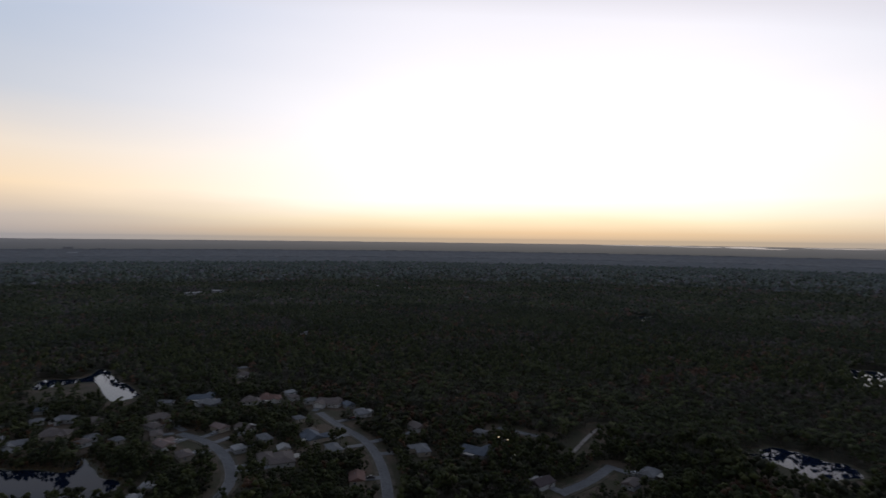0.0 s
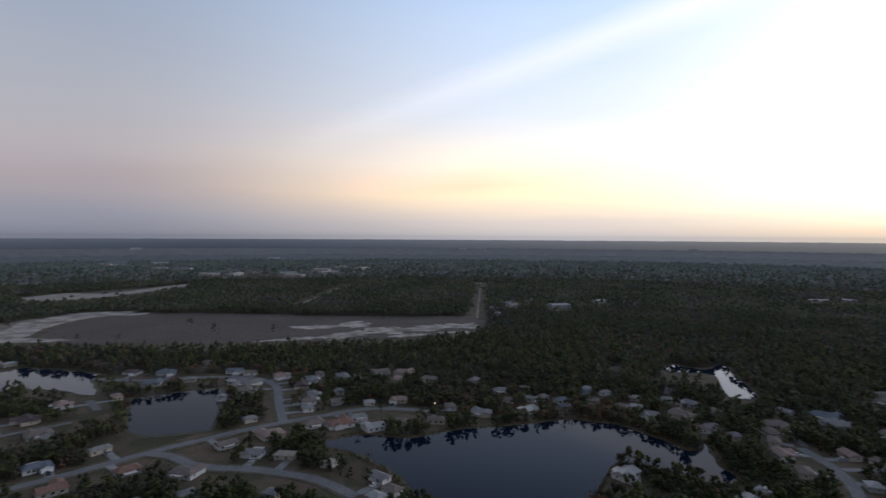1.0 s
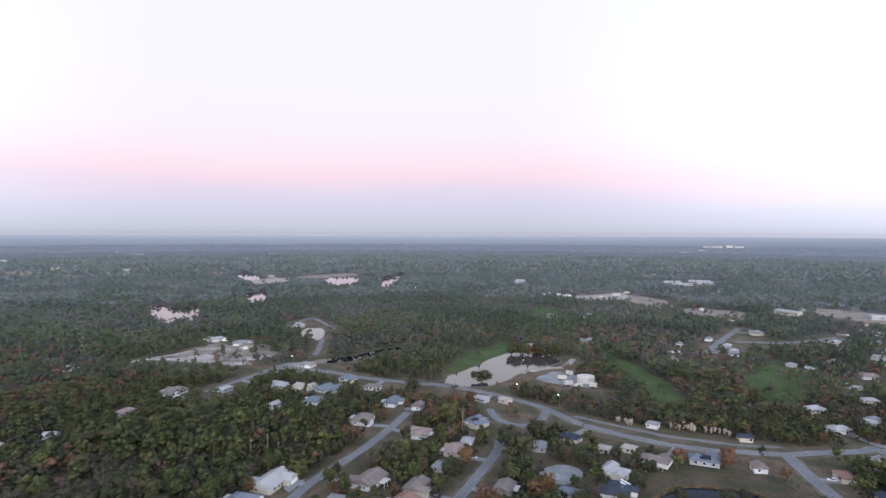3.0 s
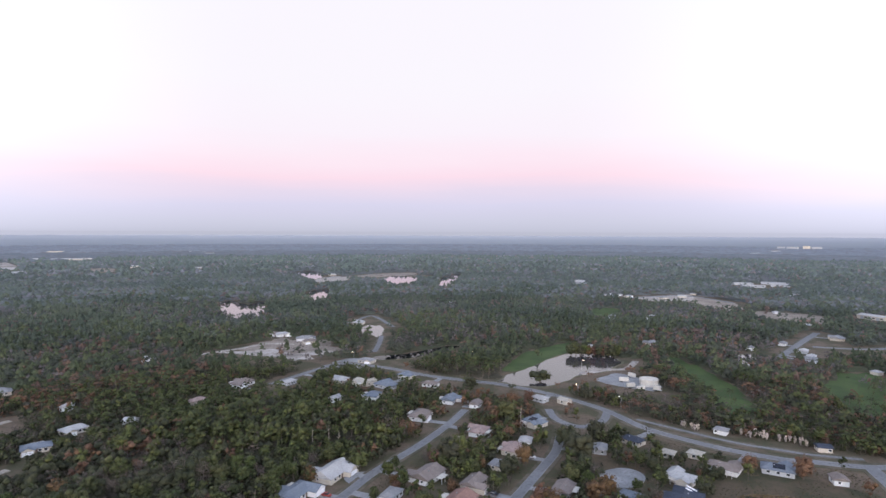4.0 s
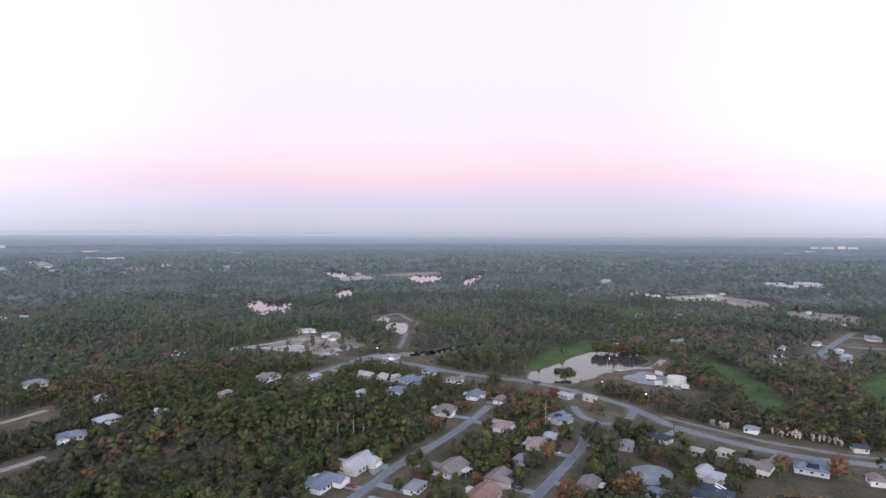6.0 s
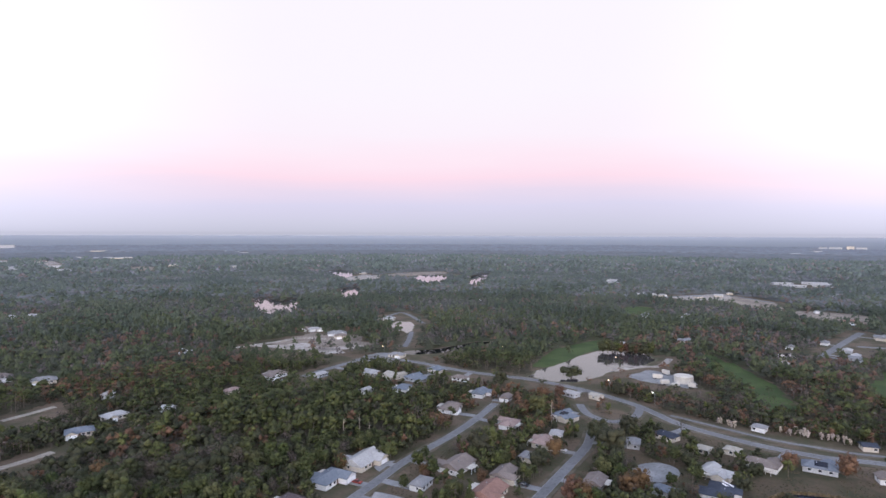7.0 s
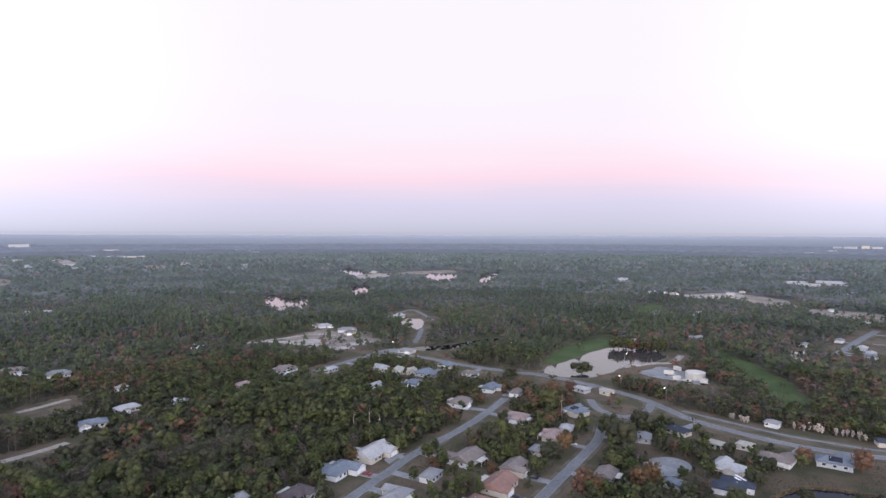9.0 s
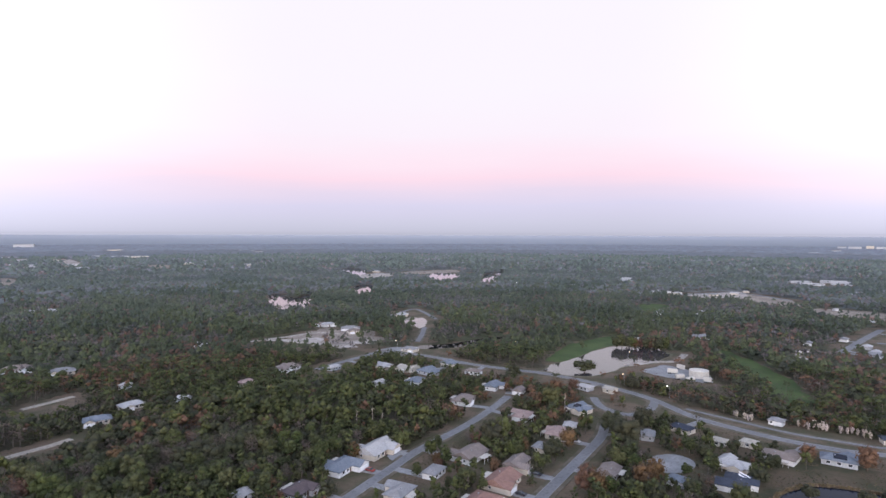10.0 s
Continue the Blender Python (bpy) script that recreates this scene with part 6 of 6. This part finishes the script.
    tagged(ob, category="shrubs")


# single trees that stand out
tree("oak", 2, -125.2, -413.5, 1.6, 59, flat=.6)
clear_disc(-125.2, -413.5, 6.4, 0.0)
tree("oak", 2, -143.0, -365.6, 1.0, 206)
clear_disc(-143.0, -365.6, 4.0, 0.0)
tree("oak", 2, -70.1, -400.6, 1.1, 334)
clear_disc(-70.1, -400.6, 4.4, 0.0)
tree("oak", 2, -102.2, -267.7, 1.5, 20)
clear_disc(-102.2, -267.7, 6.0, 0.0)
tree("oak", 1, -100.7, -283.1, 1.4, 198)
clear_disc(-100.7, -283.1, 5.6, 0.0)
tree("green", 0, -78.8, -325.9, 1.4, 220)
clear_disc(-78.8, -325.9, 5.6, 0.0)
tree("rust", 0, -72.5, -265.2, 1.1, 293)
clear_disc(-72.5, -265.2, 4.4, 0.0)
tree("rust", 0, -89.3, -354.5, 1.2, 172)
clear_disc(-89.3, -354.5, 4.8, 0.0)
tree("rust", 1, -103.0, -364.4, 1.0, 336)
clear_disc(-103.0, -364.4, 4.0, 0.0)
tree("oak", 1, -121.1, -293.3, 1.2, 328)
clear_disc(-121.1, -293.3, 4.8, 0.0)
tree("oak", 1, -36.5, -270.2, 1.4, 215)
clear_disc(-36.5, -270.2, 5.6, 0.0)
tree("green", 2, -41.1, -273.8, 1.2, 110)
clear_disc(-41.1, -273.8, 4.8, 0.0)
tree("rust", 2, -92.7, -223.9, 1.2, 351)
clear_disc(-92.7, -223.9, 4.8, 0.0)
tree("rust", 1, -98.9, -227.3, 1.1, 173)
clear_disc(-98.9, -227.3, 4.4, 0.0)
tree("rust", 1, -67.7, -218.4, 1.3, 254)
clear_disc(-67.7, -218.4, 5.2, 0.0)
tree("rust", 0, -71.1, -214.9, 1.2, 143)
clear_disc(-71.1, -214.9, 4.8, 0.0)
tree("rust", 2, -177.0, -245.6, 1.0, 342)
clear_disc(-177.0, -245.6, 4.0, 0.0)
tree("rust", 0, -195.7, -234.5, 1.2, 22)
clear_disc(-195.7, -234.5, 4.8, 0.0)
tree("green", 1, -120.8, -202.5, 1.0, 317)
clear_disc(-120.8, -202.5, 4.0, 0.0)
tree("oak", 0, -131.6, -251.3, 0.9, 137)
clear_disc(-131.6, -251.3, 3.6, 0.0)
tree("oak", 2, -141.2, -224.0, 0.7, 30)
clear_disc(-141.2, -224.0, 2.8, 0.0)
tree("oak", 0, -155.0, -237.9, 0.8, 352)
clear_disc(-155.0, -237.9, 3.2, 0.0)
tree("oak", 2, -153.4, -211.2, 0.6, 237)
clear_disc(-153.4, -211.2, 2.4, 0.0)
tree("oak", 2, -171.9, -205.5, 0.6, 241)
clear_disc(-171.9, -205.5, 2.4, 0.0)
tree("oak", 2, -179.9, -204.8, 0.5, 206)
clear_disc(-179.9, -204.8, 2.0, 0.0)
tree("oak", 1, -183.3, -191.4, 0.7, 111)
clear_disc(-183.3, -191.4, 2.8, 0.0)
tree("oak", 0, -205.6, -187.6, 0.8, 108)
clear_disc(-205.6, -187.6, 3.2, 0.0)
# dark oaks that lean over the far bank of the pale pond
tree("oak", 0, -180.8, -500.7, 1.16, 66)
tree("green", 1, -185.1, -500.1, 1.27, 242)
tree("oak", 2, -189.1, -499.1, 1.16, 240)
tree("green", 0, -193.1, -497.8, 1.14, 98)
tree("rust", 1, -197.0, -496.4, 1.14, 281)
tree("rust", 2, -200.7, -494.8, 1.09, 77)
tree("oak", 0, -204.4, -493.0, 1.17, 267)
tree("rust", 1, -208.1, -491.1, 1.21, 343)
tree("oak", 2, -211.6, -489.1, 1.01, 302)
tree("oak", 0, -215.0, -487.0, 1.06, 15)
tree("green", 1, -218.4, -484.8, 1.12, 198)
clear_disc(-197.6, 187.4, 18, 0.25)
clear_disc(-173.6, -299.1, 9, 0.1)
clear_disc(-177.0, -295.2, 9, 0.1)
clear_disc(-179.0, -292.3, 9, 0.1)
clear_disc(-199.8, -281.0, 9, 0.1)
clear_disc(-204.5, -280.0, 9, 0.1)
clear_disc(-206.7, -276.6, 9, 0.1)
clear_disc(-212.3, -271.5, 9, 0.1)
clear_disc(-217.4, -270.5, 9, 0.1)
clear_disc(-219.3, -265.0, 9, 0.1)
clear_disc(-7.1, -223.6, 9, 0.1)
clear_disc(8.5, -232.0, 9, 0.1)
clear_disc(16.9, -246.3, 9, 0.1)
clear_disc(-168, -385, 16, 0.12)
clear_disc(-182, -378, 18, 0.12)
clear_disc(-196, -372, 18, 0.12)
clear_disc(-176, -400, 16, 0.12)
clear_disc(-150, -390, 14, 0.12)
clear_disc(-205, -440, 14, 0.12)
clear_disc(-190, -360, 12, 0.12)
clear_disc(-115, -246, 14, 0.12)
clear_disc(-108, -234, 10, 0.12)
clear_disc(-112, -224, 7, 0.12)
clear_disc(-340, 385, 18, 0.12)
clear_disc(-355, 395, 16, 0.12)
clear_disc(-325, 386, 15, 0.12)
clear_disc(-345, 372, 14, 0.12)
clear_disc(-300, 378, 12, 0.12)
clear_disc(138, 298, 12, 0.12)
clear_disc(152, 296, 12, 0.12)
clear_disc(165, 300, 10, 0.12)
clear_disc(130, 315, 10, 0.12)
clear_disc(-196, 240, 12, 0.12)
clear_disc(-206, 244, 10, 0.12)
clear_disc(-184, 238, 10, 0.12)
clear_disc(-214, 258, 9, 0.12)
clear_disc(-176, 246, 8, 0.12)
build_woods()

# ---------------------------------------------------------------- single things
def far_backdrop():
    mat = bpy.data.materials.new("hazy_distance")
    mat.use_nodes = True
    nt = mat.node_tree
    N, L = nt.nodes.new, nt.links.new
    b = nt.nodes["Principled BSDF"]
    b.inputs["Roughness"].default_value = 1
    b.inputs["Specular IOR Level"].default_value = 0
    geo, sep, mr, r = N("ShaderNodeNewGeometry"), N("ShaderNodeSeparateXYZ"), N("ShaderNodeMapRange"), N("ShaderNodeValToRGB")
    L(geo.outputs["Position"], sep.inputs[0])
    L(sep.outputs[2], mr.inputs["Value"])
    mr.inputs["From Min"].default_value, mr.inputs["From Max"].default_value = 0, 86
    nz, mp, ad = N("ShaderNodeTexNoise"), N("ShaderNodeMapping"), N("ShaderNodeMath")
    mp.inputs["Scale"].default_value = (.006, .006, .09)
    nz.inputs["Scale"].default_value, nz.inputs["Detail"].default_value = 1.0, 5
    L(geo.outputs["Position"], mp.inputs[0])
    L(mp.outputs[0], nz.inputs["Vector"])
    ad.operation = "MULTIPLY_ADD"
    ad.inputs[1].default_value = .12
    L(nz.outputs["Fac"], ad.inputs[0])
    sh = N("ShaderNodeMath")
    sh.operation = "SUBTRACT"
    sh.inputs[1].default_value = .06
    L(mr.outputs[0], sh.inputs[0])
    L(sh.outputs[0], ad.inputs[2])
    L(ad.outputs[0], r.inputs[0])
    # haze painted as a vertical gradient, palest at the top of the wall
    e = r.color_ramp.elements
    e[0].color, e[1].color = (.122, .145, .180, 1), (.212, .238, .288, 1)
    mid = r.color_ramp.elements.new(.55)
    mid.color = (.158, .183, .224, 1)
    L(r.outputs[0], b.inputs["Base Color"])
    # evening haze glow towards the sunset, painted on as warm emission
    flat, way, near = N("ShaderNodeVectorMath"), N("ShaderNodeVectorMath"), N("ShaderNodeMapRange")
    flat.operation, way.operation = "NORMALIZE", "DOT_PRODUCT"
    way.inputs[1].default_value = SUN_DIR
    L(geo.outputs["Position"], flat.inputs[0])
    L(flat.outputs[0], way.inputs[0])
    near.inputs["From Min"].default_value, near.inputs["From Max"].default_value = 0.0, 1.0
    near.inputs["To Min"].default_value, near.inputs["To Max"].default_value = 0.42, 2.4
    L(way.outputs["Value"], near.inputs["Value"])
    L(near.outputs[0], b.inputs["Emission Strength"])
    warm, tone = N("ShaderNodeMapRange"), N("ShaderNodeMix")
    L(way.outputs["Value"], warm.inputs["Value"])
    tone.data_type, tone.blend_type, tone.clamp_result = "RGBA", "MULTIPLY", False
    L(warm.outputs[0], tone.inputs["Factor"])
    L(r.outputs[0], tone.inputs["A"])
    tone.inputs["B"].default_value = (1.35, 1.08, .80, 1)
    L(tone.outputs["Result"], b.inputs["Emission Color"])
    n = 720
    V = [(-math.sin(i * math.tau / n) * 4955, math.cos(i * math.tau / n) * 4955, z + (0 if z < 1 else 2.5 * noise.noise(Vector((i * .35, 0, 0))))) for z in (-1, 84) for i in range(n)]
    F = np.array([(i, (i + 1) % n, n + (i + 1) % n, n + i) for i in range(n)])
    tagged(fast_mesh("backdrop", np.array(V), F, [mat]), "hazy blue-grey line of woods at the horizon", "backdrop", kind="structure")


far_backdrop()


def bay_strip(a0, a1, z0, z1):
    """A glint of the open bay at the horizon, painted as an upright glowing strip."""
    n = 24
    V, F = [], []
    for i in range(n + 1):
        a = radians(a0 + (a1 - a0) * i / n)
        t = math.sin(math.pi * i / n) ** .5 if 0 < i < n else 0
        zm, hh = (z0 + z1) / 2, (z1 - z0) / 2 * t * (1 + .5 * noise.noise(Vector((i * .9, a0, 0))))
        for z in (zm - hh, zm + hh):
            V.append((-math.sin(a) * 4945, math.cos(a) * 4945, z))
    F = np.array([(2 * i, 2 * i + 2, 2 * i + 3, 2 * i + 1) for i in range(n)])
    tagged(fast_mesh("bay", np.array(V), F, [BAY]), "bright strip of distant bay water at the horizon", "water", kind="structure")


# emission stands in for the sky's reflection on the bay
BAY = lamp_material("bay_glint", (1, .86, .72), 2.6)
for a0, a1, z0, z1 in ((-8, -16, 78, 82), (-14.5, -19, 73, 77), (-19, -22.5, 70, 80), (-21.5, -24, 66, 70), (-25, -31, 76, 80)):
    bay_strip(a0, a1, z0, z1)


def storage_tank(x, y, r, h):
    ob = empty("storage_tank", pose(x, y, 0))
    tagged(ob, "squat off-white round steel storage tank in a gravel yard", "tank")
    n = 40
    bm = bmesh.new()
    tube(bm, (0, 0, -.2), (0, 0, h), r, r, n)
    part("shell", bm, TANK, ob)
    bm = bmesh.new()
    tube(bm, (0, 0, h), (0, 0, h + 1.1), r + .12, .3, n)
    part("roof", bm, TANK, ob)
    for z in (h * .33, h * .66, h - .1):
        bm = bmesh.new()
        tube(bm, (0, 0, z), (0, 0, z + .14), r + .1, r + .1, n)
        part("band", bm, TANK, ob)
    bm = bmesh.new()
    for s in (-.3, .3):
        tube(bm, (s, r + .2, 0), (s, r + .2, h + 1), .04, .04, 5)
    for k in range(18):
        tube(bm, (-.3, r + .2, .3 + k * h / 18), (.3, r + .2, .3 + k * h / 18), .03, .03, 4)
    part("ladder", bm, METAL, ob)


def trailer(x, y, turn, l):
    ob = empty("box_trailer", pose(x, y, .1, 0, 0, turn))
    tagged(ob, "white box trailer parked in the gravel yard", "trailer", "trailers in the yard")
    bm = box_bm(-1.25, 1.25, -l / 2, l / 2, .9, 3.6)
    bmesh.ops.bevel(bm, geom=bm.edges[:], offset=.08, segments=1, affect="EDGES")
    part("body", bm, TANK, ob)
    part("chassis", box_bm(-1.0, 1.0, -l / 2 + .2, l / 2 + 1.0, .6, .9), METAL, ob)
    for s in (-1, 1):
        for q in (-l / 2 + 1, -l / 2 + 2.2):
            bm = bmesh.new()
            tube(bm, (s * 1.2, q, .5), (s * .9, q, .5), .5, .5, 14)
            part("wheel", bm, GLASS, ob)


def lamp_post(x, y, turn, warm, height=7.5):
    ob = empty("street_lamp", pose(x, y, 0, 0, 0, turn))
    tagged(ob, "lit lamp on a grey steel pole", "street lamp", "street lamps")
    bm = bmesh.new()
    tube(bm, (0, 0, -.3), (0, 0, height), .11, .07, 8)
    part("pole", bm, METAL, ob)
    bm = bmesh.new()
    tube(bm, (0, 0, height - .1), (0, -1.6, height + .25), .05, .04, 6)
    part("arm", bm, METAL, ob)
    bm = bmesh.new()
    bmesh.ops.create_icosphere(bm, subdivisions=2, radius=.34)
    bm.transform(Matrix.Translation((0, -1.8, height + .15)) @ Matrix.Diagonal((.9, 1.3, .75, 1)))
    part("globe", bm, LIGHT_WARM if warm else LIGHT_WHITE, ob)


def snag(x, y, h, s):
    """A standing dead trunk, bleached pale."""
    r = random.Random(int(x * 10))
    bm = bmesh.new()
    tube(bm, (0, 0, -.3), (.2, .1, h * .6), .24 * s, .17 * s, 7)
    tube(bm, (.2, .1, h * .6), (.1, .3, h), .17 * s, .05 * s, 6)
    for i in range(7):
        a, z = r.uniform(0, 6.28), h * r.uniform(.4, .9)
        tube(bm, (.15, .1, z), (math.cos(a) * 1.3, math.sin(a) * 1.3, z + r.uniform(.3, 1.4)), .09 * s, .03, 5)
    ob = part("dead_tree", bm, PALE_BARK)
    ob.location = (x, y, 0)
    tagged(ob, "bleached standing dead tree trunk at the wood's edge", "tree", "dead trees")


def palm(x, y, h):
    r = random.Random(int(x * 7))
    ob = empty("palm_tree", pose(x, y, 0))
    tagged(ob, "cabbage palm with a rough pale trunk", "palm tree", "palms")
    bm = bmesh.new()
    tube(bm, (0, 0, -.3), (.1, .1, h), .26, .2, 8)
    part("trunk", bm, PALE_BARK, ob)
    bm = bmesh.new()
    for i in range(34):
        a, up = r.uniform(0, 6.28), r.uniform(-.6, 1.1)
        d = Vector((math.cos(a) * math.cos(up), math.sin(a) * math.cos(up), math.sin(up)))
        s = Vector((-math.sin(a), math.cos(a), 0)) * .35
        c = Vector((.1, .1, h))
        m, e = c + d * 1.2, c + d * 2.1 + Vector((0, 0, -.5))
        q = [bm.verts.new(p) for p in (c, m + s, e, m - s)]
        bm.faces.new(q)
    part("fronds", bm, LEAF["green"], ob)


def dry_shrub(x, y, s):
    ob = new("dry_shrub", DRY[int(abs(x)) % 3])
    ob.matrix_world = pose(x, y, 0, 0, 0, x * 31) @ Matrix.Diagonal((s * .72, s * .72, s * 1.25, 1))
    tagged(ob, "pale dry winter shrub behind the road", "shrub", "dry shrubs")


DRY_MAT = material("dry_pale_shrub", (.34, .28, .235), (.46, .385, .325), 0.8, (.16, .135, .10), vary=.5)
DRY = []
for k in range(3):
    V, F = crown("rust", 22, .26, 90, 130 + k)
    DRY.append(mesh_of("dry_shrub", V * np.array([.32, .32, .34]), F, DRY_MAT))

storage_tank(-203.0, -395.8, 6.6, 5.0)
trailer(-200.2, -417.9, 20, 6)
trailer(-188.3, -406.2, 70, 7)
trailer(-189.4, -380.9, 110, 6)
trailer(-201.2, -380.5, 60, 5)
trailer(-186.2, -390.1, 95, 6)
lamp_post(-140.5, -374.6, 16, True)
lamp_post(-157.6, -343.4, 18, False)
lamp_post(16.9, -503.1, 130, True)
lamp_post(-88.8, -494.5, 129, True)
lamp_post(-194.2, -1091.3, 124, False)
# the next two lamps stand in for lights on a house
lamp_post(-6.5, 320.2, 269, True)
lamp_post(-4.8, 316.0, 106, True)
lamp_post(-339.3, 153.5, 118, True)
lamp_post(-171.1, -448.3, 213, True)
lamp_post(-0.9, 293.6, 133, False)
snag(31.0, -296.6, 11, 0.9)
snag(22.7, -296.3, 13, 0.9)
snag(17.4, -292.7, 11, 0.9)
snag(-84.1, -314.4, 13, 0.9)
palm(35.7, -224.1, 8)
dry_shrub(-178.1, -306.9, 1.15)
dry_shrub(-178.3, -304.9, 1.38)
dry_shrub(-181.6, -302.9, 1.26)
dry_shrub(-182.4, -301.0, 1.03)
dry_shrub(-183.7, -300.0, 1.26)
dry_shrub(-203.4, -290.2, 1.15)
dry_shrub(-205.0, -288.3, 1.03)
dry_shrub(-205.6, -285.7, 1.26)
dry_shrub(-209.8, -287.3, 1.38)
dry_shrub(-211.2, -285.5, 1.15)
dry_shrub(-212.1, -283.8, 1.49)
dry_shrub(-212.9, -282.1, 1.26)
dry_shrub(-217.8, -278.6, 1.38)
dry_shrub(-221.3, -278.4, 1.03)
dry_shrub(-223.0, -277.5, 1.26)
dry_shrub(-224.7, -275.9, 1.15)
dry_shrub(-225.0, -271.9, 1.49)
dry_shrub(-226.6, -270.3, 1.26)
